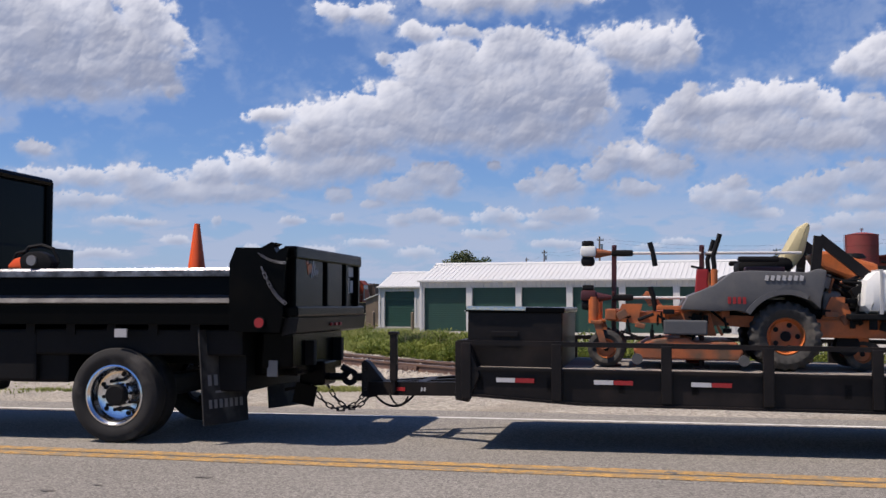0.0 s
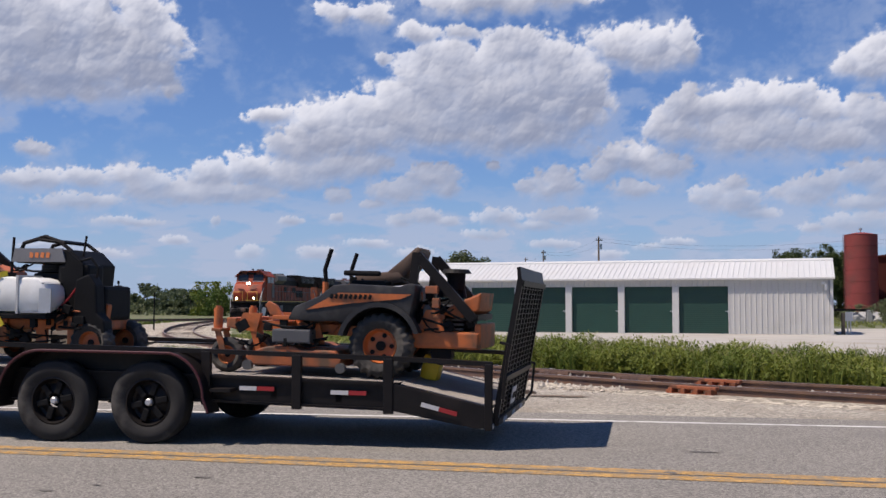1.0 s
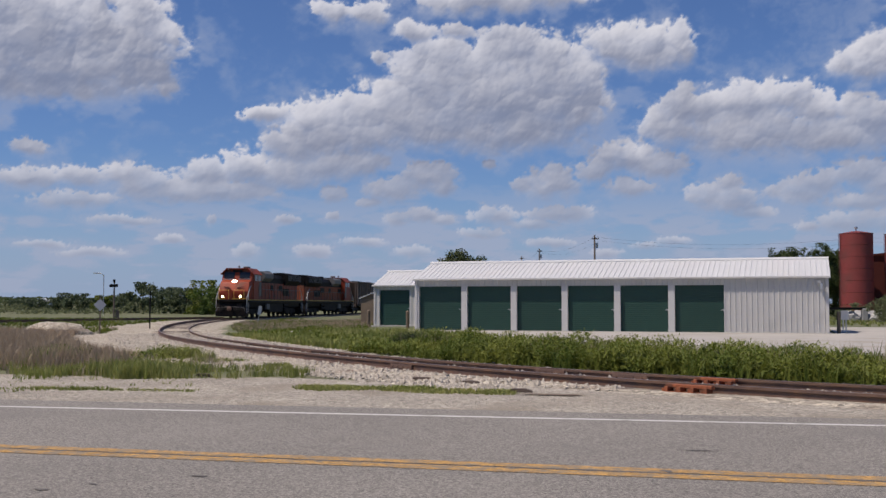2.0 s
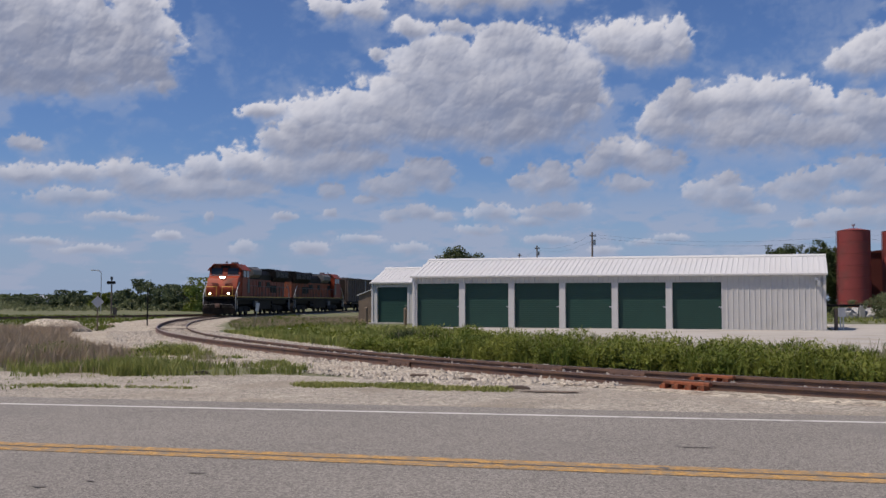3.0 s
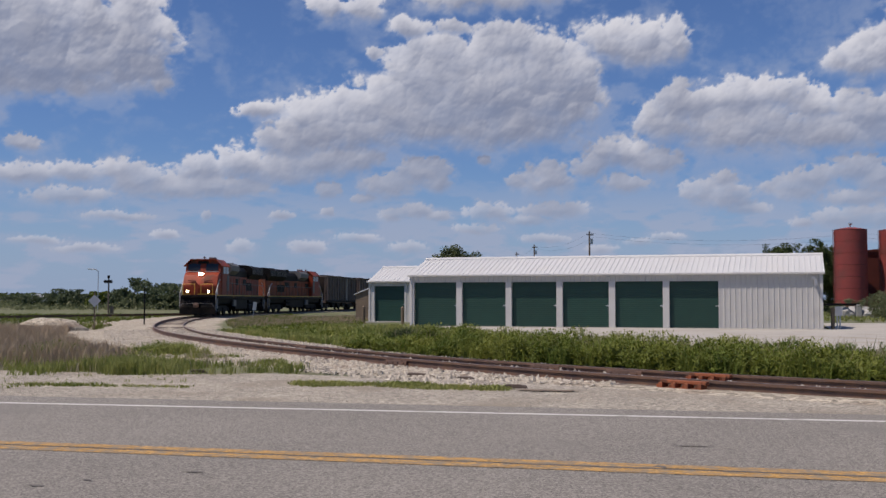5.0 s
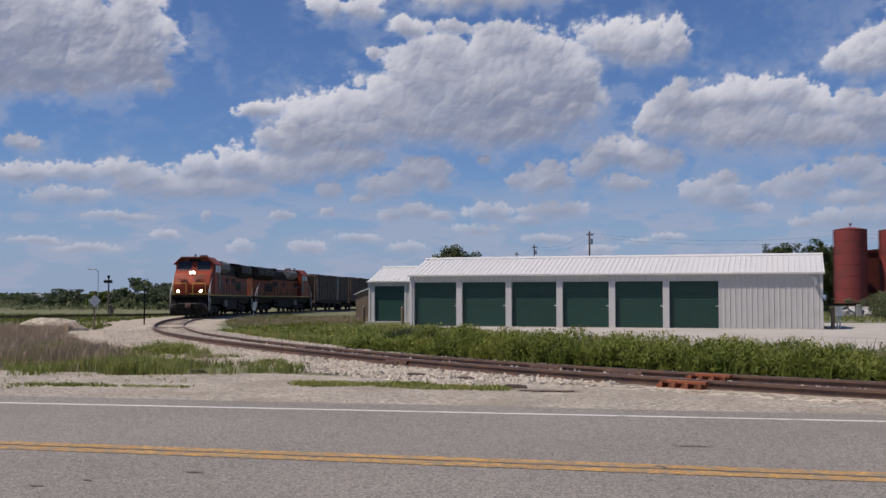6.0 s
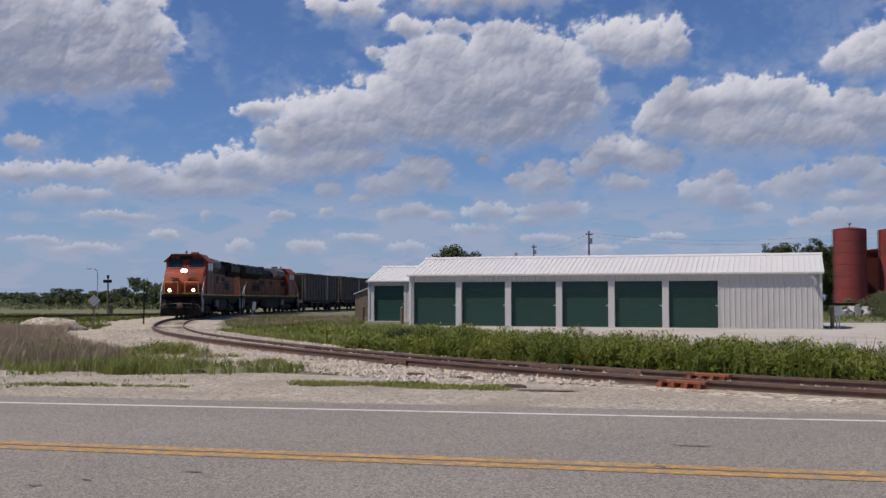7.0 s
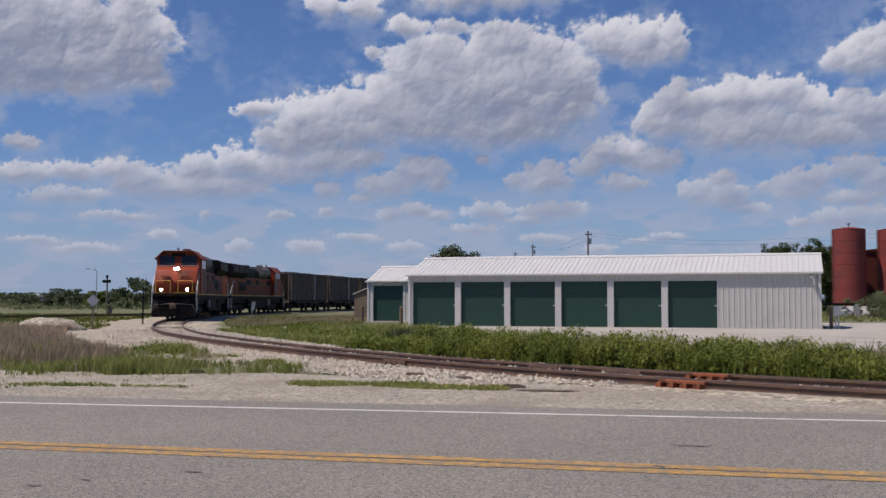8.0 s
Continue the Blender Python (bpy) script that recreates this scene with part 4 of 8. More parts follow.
def dump_truck():
    t = ride(thing("dump_truck", "black dump truck with polished wheels and a raised tailgate", "truck"))
    W = 2.44
    # bed sides: top tube, recessed panel, sloping ledge, lower panel
    for side in (0, 1):
        f = (lambda y: y) if side == 0 else (lambda y: W - y)
        bm = B()
        extrude_x(bm, [(f(y), z) for y, z in ((0.02, 1.10), (0.02, 1.28), (0.0, 1.30), (0.09, 1.37), (0.10, 1.56), (0.14, 1.56), (0.14, 1.10))], -10.6, -6.9)
        part("bed_side", bm, M["truck_black"], t, "black folded steel bed side")
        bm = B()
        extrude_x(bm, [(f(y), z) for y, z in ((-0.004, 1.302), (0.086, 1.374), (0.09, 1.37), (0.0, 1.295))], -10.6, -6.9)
        part("side_ledge", bm, M["ledge_sheen"], t, "side ledge with its grey sheen painted in")
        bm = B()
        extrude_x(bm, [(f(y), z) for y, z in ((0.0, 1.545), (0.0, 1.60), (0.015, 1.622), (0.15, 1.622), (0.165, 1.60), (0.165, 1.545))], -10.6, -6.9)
        part("top_rail", bm, M["worn_highlight"], t, "top rail with its patchy highlight painted in")
        bm = B()
        plate(bm, [(-6.98, 1.04), (-6.50, 1.03), (-6.47, 1.15), (-6.45, 1.62), (-6.42, 1.80), (-6.49, 1.79), (-6.53, 1.75), (-6.56, 1.81), (-6.52, 1.84), (-6.58, 1.85), (-6.68, 1.80),
                   (-6.92, 1.805), (-6.98, 1.66)], f(-0.02), f(0.12))
        part("corner_post", bm, M["truck_black"], t)
    bm = B()
    box(bm, (-8.7, W / 2, 1.15), (3.9, W - 0.1, 0.08))
    part("bed_floor", bm, M["truck_black"], t)
    for k in range(9):
        bm = B()
        box(bm, (-10.3 + 0.42 * k, W / 2, 1.06), (0.09, W - 0.2, 0.12))
        part("floor_bearer", bm, M["dark"], t)
    # tailgate
    bm = B()
    box(bm, (-6.44, W / 2, 1.76), (0.13, W - 0.18, 0.12), bevel=0.02)
    part("gate_top_beam", bm, M["truck_black"], t, "black top beam of the tailgate")
    bm = B()
    box(bm, (-6.46, W / 2, 1.45), (0.04, W - 0.2, 0.60))
    part("gate_panel", bm, M["truck_black"], t)
    for y0, y1 in ((0.12, 0.94), (1.10, 1.62), (1.78, 1.88), (2.26, 2.33)):
        bm = B()
        box(bm, (-6.425, (y0 + y1) / 2, 1.46), (0.07, y1 - y0, 0.52), bevel=0.012)
        part("gate_rib", bm, M["truck_black"], t)
    for y, z, w, h in ((2.08, 1.64, 0.24, 0.10), (1.99, 1.49, 0.11, 0.17), (2.14, 1.48, 0.10, 0.13)):
        bm = B()
        box(bm, (-6.435, y, z), (0.006, w, h))
        part("notice", bm, M["letter_grey"], t, "small grey printed notice")
    bm = B()
    for dy, dz, w, h in ((0.0, 0.0, 0.10, 0.09), (-0.06, 0.06, 0.05, 0.03), (0.05, 0.02, 0.05, 0.05)):
        box(bm, (-6.387, 0.50 + dy, 1.62 + dz), (0.006, w, h), pose(0, 0, 0, 20, 0, 0), 0.002)
    part("badge", bm, M["mower_orange"], t, "faded orange painted badge")
    bm = B()
    for k, h in enumerate((0.20, 0.13, 0.06, 0.06)):
        box(bm, (-6.387, 0.60 + 0.05 * k, 1.58 + h / 4), (0.006, 0.018, h), pose(0, 0, 0, -20, 0, 0))
    part("badge_lettering", bm, M["letter_grey"], t, "grey lettering bars")
    bm = B()
    box(bm, (-6.42, W / 2, 1.22), (0.14, W - 0.12, 0.10), bevel=0.02)
    part("gate_bottom_beam", bm, M["truck_black"], t, "black bottom beam of the tailgate")
    bm = B()
    plate(bm, [(-6.5, 1.0), (-6.36, 1.03), (-6.34, 1.16), (-6.5, 1.16)], 0.05, W - 0.05)
    part("rear_sill", bm, M["trailer_black"], t)
    for k in range(3):
        bm = B()
        box(bm, (-6.335, W / 2 - 0.15 + 0.15 * k, 1.09), (0.02, 0.07, 0.03), bevel=0.006)
        part("marker_lamp", bm, M["red"], t, "small red marker lamp")
    bm = B()
    chain(bm, hang((-6.66, -0.05, 1.62), (-6.44, -0.05, 1.30), 0.05), 0.008, 0.05)
    part("gate_chain", bm, M["worn_highlight"], t, "steel gate chain")
    bm = B()
    chain(bm, hang((-6.68, -0.05, 1.74), (-6.45, -0.05, 1.66), 0.02), 0.006, 0.04)
    part("gate_chain", bm, M["worn_highlight"], t, "steel gate chain")
    bm = B()
    disc(bm, (-6.68, -0.03, 1.12), 0.045, 0.05)
    lm = part("side_lamp", bm, M["red"], t, "red round side lamp")
    bm = B()
    lathe(bm, [(0.046, -0.02), (0.054, -0.02), (0.054, 0.02)], (-6.68, -0.03, 1.12), 18)
    part("lamp_ring", bm, M["dark"], lm)
    # chassis, axle, underbody
    bm = B()
    for y in (0.75, W - 0.75):
        box(bm, (-9.6, y, 0.82), (6.4, 0.09, 0.24), bevel=0.01)
    box(bm, (-8.12, W / 2, 0.46), (0.22, W - 0.8, 0.22), bevel=0.05)
    box(bm, (-7.6, W / 2, 0.9), (1.6, 0.9, 0.24))
    part("chassis", bm, M["dark"], t)
    # added dark boxes that stand for the shade under the bed
    bm = B()
    box(bm, (-8.75, W / 2, 0.93), (3.7, W - 0.24, 0.24), bevel=0.02)
    box(bm, (-7.05, W / 2, 0.72), (0.28, W - 0.5, 0.5), bevel=0.02)
    part("subframe", bm, M["dark"], t, "dark fill for the shade under the bed")
    bm = B()
    box(bm, (-9.35, 0.36, 0.80), (0.75, 0.5, 0.5), bevel=0.03)
    box(bm, (-9.9, 0.4, 0.66), (0.7, 0.46, 0.46), bevel=0.08)
    box(bm, (-8.98, 0.42, 0.79), (0.62, 0.5, 0.50), bevel=0.03)
    part("underbody_box", bm, M["dark"], t, "black underbody box and tank")
    for y, lab in ((0.10, "black rubber mudflap with worn white lettering"), (W - 0.62, "black rubber mudflap")):
        bm = B()
        box(bm, (0, 0.31, -0.43), (0.02, 0.62, 0.88), None, 0.006)
        fl = part("mudflap", bm, M["tyre"], t, lab)
        fl.matrix_basis = pose(-7.30, y - 0.06, 1.04, 0, -5, -19)
        if y < 1:
            bm = B()
            for z, n, h in ((-0.46, 6, 0.10), (-0.57, 1, 0.02), (-0.68, 7, 0.08)):
                for i in range(n):
                    box(bm, (0.013, 0.06 + 0.5 * (i + 0.5) / n, z), (0.004, 0.5 / n * 0.55, h))
            part("lettering", bm, M["panel_grey"], fl, "worn grey lettering bars")
    # rear hitch
    bm = B()
    box(bm, (-6.72, W / 2, 0.82), (0.46, 1.5, 0.42), bevel=0.02)
    box(bm, (-6.62, 0.42, 0.86), (0.3, 0.3, 0.34), bevel=0.02)
    box(bm, (-6.52, W / 2, 0.60), (0.26, 0.40, 0.24), bevel=0.02)
    box(bm, (-6.56, W / 2 - 0.3, 0.40), (0.22, 0.02, 0.20), pose(0, 0, 0, 0, 12, 0))
    bar(bm, (-6.78, W / 2 - 0.25, 0.44), (-6.45, W / 2 - 0.2, 0.50), 0.05, 0.03)
    part("hitch_frame", bm, M["truck_black"], t)
    bm = B()
    box(bm, (-6.66, 0.26, 0.69), (0.01, 0.12, 0.15), pose(0, 0, 0, 0, 0, 70))
    part("data_plate", bm, M["panel_grey"], t, "small grey data plate")
    bm = B()
    box(bm, (-8.05, 0.0, 1.02), (0.12, 0.02, 0.08))
    part("side_reflector", bm, M["letter_grey"], t, "small grey reflector")
    bm = B()
    tube(bm, [(-6.4, W / 2, 0.56), (-6.25, W / 2, 0.56), (-6.2, W / 2, 0.62), (-6.27, W / 2, 0.66)], 0.035)
    part("pintle_hook", bm, M["dark"], t, "black pintle hook")
    # bulkhead, cab
    bm = B()
    box(bm, (-10.20, W / 2, 2.2), (0.05, W - 0.36, 0.95), bevel=0.01)
    box(bm, (-10.05, W / 2, 1.78), (0.34, W - 0.24, 0.30), bevel=0.02)
    part("bulkhead", bm, M["truck_black"], t, "black steel bulkhead")
    bm = B()
    tube(bm, [(-10.17, 0.2, 1.85), (-10.17, 0.2, 2.72), (-10.17, W - 0.2, 2.72), (-10.17, W - 0.2, 1.85)], 0.05)
    part("bulkhead_tube", bm, M["truck_black"], t)
    bm = B()
    plate(bm, [(-13.6, 0.6), (-10.9, 0.6), (-10.85, 2.0), (-11.1, 2.35), (-12.1, 2.38), (-12.6, 1.72), (-14.3, 1.55), (-14.45, 0.6)], 0.25, W - 0.25, 0.06)
    part("cab", bm, M["truck_black"], t, "black truck cab", True)
    for y, out in ((0.1125, -1), (0.36, -1), (W - 0.36, 1), (W - 0.1125, 1)):
        truck_wheel(t, -8.12, y, 0.44, 0.44, 0.225, out, True)
    for y, out in ((0.2, -1), (W - 0.2, 1)):
        truck_wheel(t, -13.4, y, 0.44, 0.44, 0.225, out, True)
    for dy in (-0.25, 0.25):
        bm = B()
        chain(bm, hang((-6.52, W / 2 + dy, 0.50), (-5.98, W / 2 + dy * 0.6, 0.42), 0.22 + 0.05 * dy), 0.012, 0.06)
        part("safety_chain", bm, M["dark"], t, "hanging safety chain")


def sag(a):
    """How much higher the trailer's frame sits at a than at its first axle."""
    return float(np.interp(a, [-6.2, -4.9, -0.5, 1.5, 3.3, 4.15], [0.075, 0.062, 0.012, -0.035, -0.09, -0.13]))


def trailer():
    t = ride(thing("flatbed_trailer", "black tandem-axle flatbed trailer with upright rear gate", "trailer"))
    W = 2.52
    N, Fy = 0.19, W - 0.19
    zr, zd, zb = 0.885, 0.665, 0.42

    def rail_line(bm, y, z0, h, w, xs):
        for a, b in zip(xs, xs[1:]):
            bar(bm, (a, y, z0 + sag(a)), (b, y, z0 + sag(b)), w, h)
    for y in (N, Fy):
        bm = B()
        rail_line(bm, y, zr, 0.042, 0.07, (-4.9, -2.5, -0.5, 1.5, 3.3, 4.15))
        part("side_rail", bm, M["trailer_black"], t, "black square side rail")
        xs = (-4.9, -3.8, -2.5, -0.5, 1.5, 3.3)
        yc = y + 0.03 if y < 1 else y - 0.03
        for nm, lo, hi, half in (("main_beam", zb, zd, 0.03), ("top_flange", zd - 0.02, zd + 0.003, 0.065), ("bottom_flange", zb - 0.003, zb + 0.02, 0.065)):
            bm = B()
            dip = [0.0 if nm == "top_flange" else 0.062 * min(1.0, (a + 4.9) / 1.1) if a < 0 else 0.0 for a in xs]
            up = dip if nm == "bottom_flange" else [0.0] * len(xs)
            plate(bm, [(a, lo + sag(a) - k) for a, k in zip(xs, dip)] + [(a, hi + sag(a) - k) for a, k in list(zip(xs, up))[::-1]], yc - half, yc + half)
            part(nm, bm, M["trailer_black"], t, "black channel main beam" if nm == "main_beam" else "")
        for a in (-4.82, -4.02, -3.08, -2.24, -1.37, 1.47, 2.35, 3.21, 4.12):
            bm = B()
            lo = zb - 0.03 if a < 4 else 0.30
            box(bm, (a, y - 0.02 if y < 1 else y + 0.02, (lo + zr) / 2 + sag(a)), (0.09 if a < 4 else 0.07, 0.06, zr - lo), bevel=0.008)
            part("stake_post", bm, M["trailer_black"], t)
        # dovetail beam
        bm = B()
        plate(bm, [(3.25, zd - 0.09), (4.14, 0.38), (4.14, 0.19), (4.0, 0.19), (3.25, zb - 0.09)], y - 0.04, y + 0.04, 0.008)
        part("dovetail_beam", bm, M["trailer_black"], t)
    # reflective tapes
    for a in (-4.38, -3.53, -2.71, -1.0, 1.98, 2.85, 3.68):
        z = 0.565 + sag(a) - (0.0 if a < 3.3 else 0.10)
        ry = 0.8 if a < 3.3 else 14
        for k, m in ((-1, "tape_white"), (1, "tape_red")):
            bm = B()
            box(bm, (0, 0, 0), (0.165, 0.006, 0.038))
            o = part("reflective_tape", bm, M[m], t, "white reflective tape" if k < 0 else "red reflective tape")
            o.matrix_basis = pose(a, N - 0.064, z, 0, ry, 0) @ pose(0.084 * k, 0, 0)
    # deck planks
    n = 11
    for i in range(n):
        y = N + 0.1 + (Fy - N - 0.2) * (i + 0.5) / n
        bm = B()
        for a, b in ((-4.85, -0.5), (-0.5, 1.5), (1.5, 3.28)):
            bar(bm, (a, y, zd - 0.02 + sag(a)), (b, y, zd - 0.02 + sag(b)), 0.14, 0.04)
        part("plank", bm, M["deck_wood"], t, "weathered grey deck plank" if i == 0 else "")
    # unseen sheet, added to keep light slits out of the trailer's shadow
    bm = B()
    xs = (-4.86, -2.5, -0.5, 1.5, 3.28)
    plate(bm, [(a, zd - 0.07 + sag(a)) for a in xs] + [(a, zd - 0.045 + sag(a)) for a in xs[::-1]], N + 0.02, Fy - 0.02)
    part("deck_sheet", bm, M["dark"], t, "added dark sheet closing light gaps under the planks")
    bm = B()
    bar(bm, (3.27, W / 2, 0.555), (4.12, W / 2, 0.36), Fy - N - 0.08, 0.03)
    part("dovetail_plate", bm, M["deck_wood"], t, "grey steel dovetail ramp")
    bm = B()
    for k in range(14):
        a = -4.7 + 0.62 * k
        box(bm, (a, W / 2, 0.53 + sag(a)), (0.06, Fy - N, 0.12))
    part("cross_members", bm, M["dark"], t)
    bm = B()
    box(bm, (-4.88, W / 2, 0.56 + 0.06), (0.07, Fy - N, 0.30), bevel=0.01)
    box(bm, (-4.86, W / 2, zr + 0.06), (0.06, Fy - N, 0.05))
    part("front_beam", bm, M["trailer_black"], t)
    plate_bm = B()
    plate(plate_bm, [(-4.92, 0.44), (-4.80, 0.42), (-4.70, 0.66), (-4.80, 0.95), (-4.92, 0.96)], N - 0.03, N + 0.05, 0.008)
    part("front_gusset", plate_bm, M["trailer_black"], t)
    # tongue
    bm = B()
    for k in (-1, 1):
        bar(bm, (-4.88, W / 2 + k * 0.62, 0.50), (-5.95, W / 2 + k * 0.10, 0.45), 0.08, 0.13)
    bar(bm, (-4.9, W / 2, 0.50), (-6.0, W / 2, 0.45), 0.10, 0.12)
    box(bm, (-5.40, W / 2, 0.515), (0.10, 0.62, 0.05), bevel=0.008)
    part("tongue", bm, M["trailer_black"], t, "black drawbar tongue")
    bm = B()
    plate(bm, [(-6.06, 0.36), (-5.92, 0.36), (-5.88, 0.50), (-5.83, 0.52), (-5.98, 0.70), (-6.03, 0.73), (-6.06, 0.70)], W / 2 - 0.07, W / 2 + 0.07, 0.01)
    for z in (0.44, 0.54, 0.64):
        rod(bm, (-6.02, W / 2 - 0.095, z), (-6.02, W / 2 + 0.095, z), 0.018, seg=6)
    part("coupler_bracket", bm, M["trailer_black"], t, "bolted black coupler bracket")
    bars_text("tongue_lettering", t, M["letter_grey"], -5.30, W / 2 - 0.45, 0.475, 0.15, 0.035, 5, "worn white lettering bars on the drawbar", 10)
    bm = B()
    box(bm, (-5.62, W / 2 - 0.31, 0.465), (0.16, 0.006, 0.035), pose(0, 0, 0, 0, 0, -26))
    part("reflector", bm, M["tape_red"], t, "small dull red reflector")
    bm = B()
    lathe(bm, [(0.035, -0.02), (0.075, -0.03), (0.09, 0.0), (0.075, 0.03), (0.035, 0.02)], (-6.20, W / 2, 0.555), 16)
    rod(bm, (-6.13, W / 2, 0.555), (-6.0, W / 2, 0.555), 0.04)
    part("lunette_eye", bm, M["dark"], t, "steel towing eye")
    bm = B()
    box(bm, (-5.67, W / 2 - 0.3, 0.77), (0.07, 0.07, 0.46), bevel=0.01)
    box(bm, (-5.67, W / 2 - 0.3, 1.005), (0.10, 0.09, 0.03), bevel=0.008)
    rod(bm, (-5.67, W / 2 - 0.3, 0.42), (-5.67, W / 2 - 0.3, 0.55), 0.03)
    part("jack", bm, M["trailer_black"], t, "black jack post")
    bm = B()
    tube(bm, hang((-5.93, W / 2 - 0.12, 0.42), (-5.45, W / 2 - 0.35, 0.42), 0.13), 0.012, 6)
    part("wiring_loop", bm, M["dark"], t, "hanging brake cable")
    bm = B()
    tube(bm, hang((-5.72, W / 2 - 0.28, 0.42), (-5.5, W / 2 - 0.42, 0.40), 0.10), 0.010, 6)
    part("wiring_loop", bm, M["dark"], t, "hanging brake cable")
    # fenders
    for y0, y1 in ((-0.03, 0.25), (W - 0.25, W + 0.03)):
        bm = B()
        prof = [(-0.56, 0.33)]
        for k in range(9):
            a = math.pi * (1 - k / 8 * 0.5)
            prof.append((-0.12 + 0.42 * math.cos(a), 0.44 + 0.415 * math.sin(a)))
        for k in range(1, 9):
            a = math.pi / 2 * (1 - k / 8)
            prof.append((1.12 + 0.40 * math.cos(a), 0.43 + 0.415 * math.sin(a)))
        prof.append((1.57, 0.30))
        inner = [(x + 0.012 * (1 if x < 0.5 else -1), z - 0.014) for x, z in prof]
        plate(bm, prof + inner[::-1], y0, y1)
        part("fender", bm, M["trailer_black"], t, "black double-wheel fender", True)
        bm = B()
        ye = y0 if y0 < 1 else y1
        tube(bm, [(x, ye, z) for x, z in prof], 0.013, 6)
        # black lip; on the near side its reddish sheen is painted as colour
        part("fender_lip", bm, M["dark_red"] if y0 < 1 else M["trailer_black"], t)
    bm = B()
    for s in (-0.62, 1.66):
        box(bm, (s, 0.14, 0.50), (0.2, 0.22, 0.03))
    box(bm, (0.5, 0.27, 0.66), (1.9, 0.04, 0.42))
    part("fender_step", bm, M["trailer_black"], t)
    bm = B()
    for x in (0.0, 0.96):
        rod(bm, (x, 0.1, 0.37), (x, W - 0.1, 0.37), 0.05)
    for y in (0.36, W - 0.36):
        box(bm, (0.48, y, 0.46), (1.5, 0.06, 0.05))
        plate(bm, [(0.40, 0.34), (0.56, 0.34), (0.62, 0.52), (0.34, 0.52)], y - 0.03, y + 0.03)
    part("axles", bm, M["dark"], t, "axles and leaf springs")
    for x in (0.0, 0.96):
        truck_wheel(t, x, 0.115, 0.38, 0.38, 0.23, -1, False)
        truck_wheel(t, x, W - 0.115, 0.38, 0.38, 0.23, 1, False)
    # rear gate
    lean = math.degrees(math.atan2(0.24, 1.30))
    G = pose(4.16, 0, 0.22, 0, lean, 0)
    for k in range(9):
        bm = B()
        y = N + 0.06 + (Fy - N - 0.12) * k / 8
        box(bm, (0, y, 0.66), (0.05 if k in (0, 8) else 0.035, 0.07 if k in (0, 8) else 0.045, 1.30))
        o = part("gate_bar", bm, M["trailer_black"], t)
        o.matrix_basis = G
    for k in range(25):
        bm = B()
        box(bm, (0, W / 2, 0.08 + 0.048 * k), (0.027, Fy - N - 0.1, 0.006), pose(0, 0, 0, 0, -lean, 0))
        o = part("mesh_strand", bm, M["trailer_black"], t, "thin flat mesh strand" if k == 0 else "")
        o.matrix_basis = G
    for z, h in ((0.03, 0.07), (0.42, 0.045), (1.28, 0.05)):
        bm = B()
        box(bm, (0.01, W / 2, z), (0.06, Fy - N - 0.06, h))
        o = part("gate_crossbar", bm, M["trailer_black"], t)
        o.matrix_basis = G
    bm = B()
    plate(bm, [(-0.02, 1.29), (0.02, 1.29), (-0.02, 1.42), (-0.05, 1.41)], N + 0.04, Fy - 0.04)
    o = part("gate_lip", bm, M["trailer_black"], t, "folded gate lip")
    o.matrix_basis = G
    bm = B()
    box(bm, (0.045, 0.95, 0.22), (0.008, 0.30, 0.16), bevel=0.003)
    o = part("number_plate", bm, M["tape_white"], t, "pale number plate")
    o.matrix_basis = G
    bm = B()
    for i in range(5):
        box(bm, (0.051, 0.85 + 0.05 * i, 0.22), (0.004, 0.03, 0.06))
    o2 = part("plate_bars", bm, M["dark"], o)
    for i in range(3):
        bm = B()
        box(bm, (0.045, 0.6 + 0.62 * i, 0.03), (0.006, 0.22, 0.04))
        o = part("gate_tape", bm, M["letter_grey"], t, "dull reflective tape")
        o.matrix_basis = G
    bm = B()
    tube(bm, [(4.2, Fy + 0.02, 0.25), (4.27, Fy + 0.02, 0.35), (4.3, Fy + 0.02, 0.65), (4.22, Fy + 0.02, 0.68)], 0.014, 6)
    part("gate_latch", bm, M["trailer_black"], t, "gate latch rod")
    bm = B()
    tube(bm, [(4.22, N - 0.02, 0.95), (4.30, N - 0.02, 0.93), (4.24, N - 0.02, 0.45)], 0.014, 6)
    part("gate_latch", bm, M["trailer_black"], t, "gate latch rod")
    for y in (N, Fy):
        bm = B()
        box(bm, (4.1, y, 0.21), (0.12, 0.07, 0.05), bevel=0.01)
        part("dovetail_foot", bm, M["galv"], t)


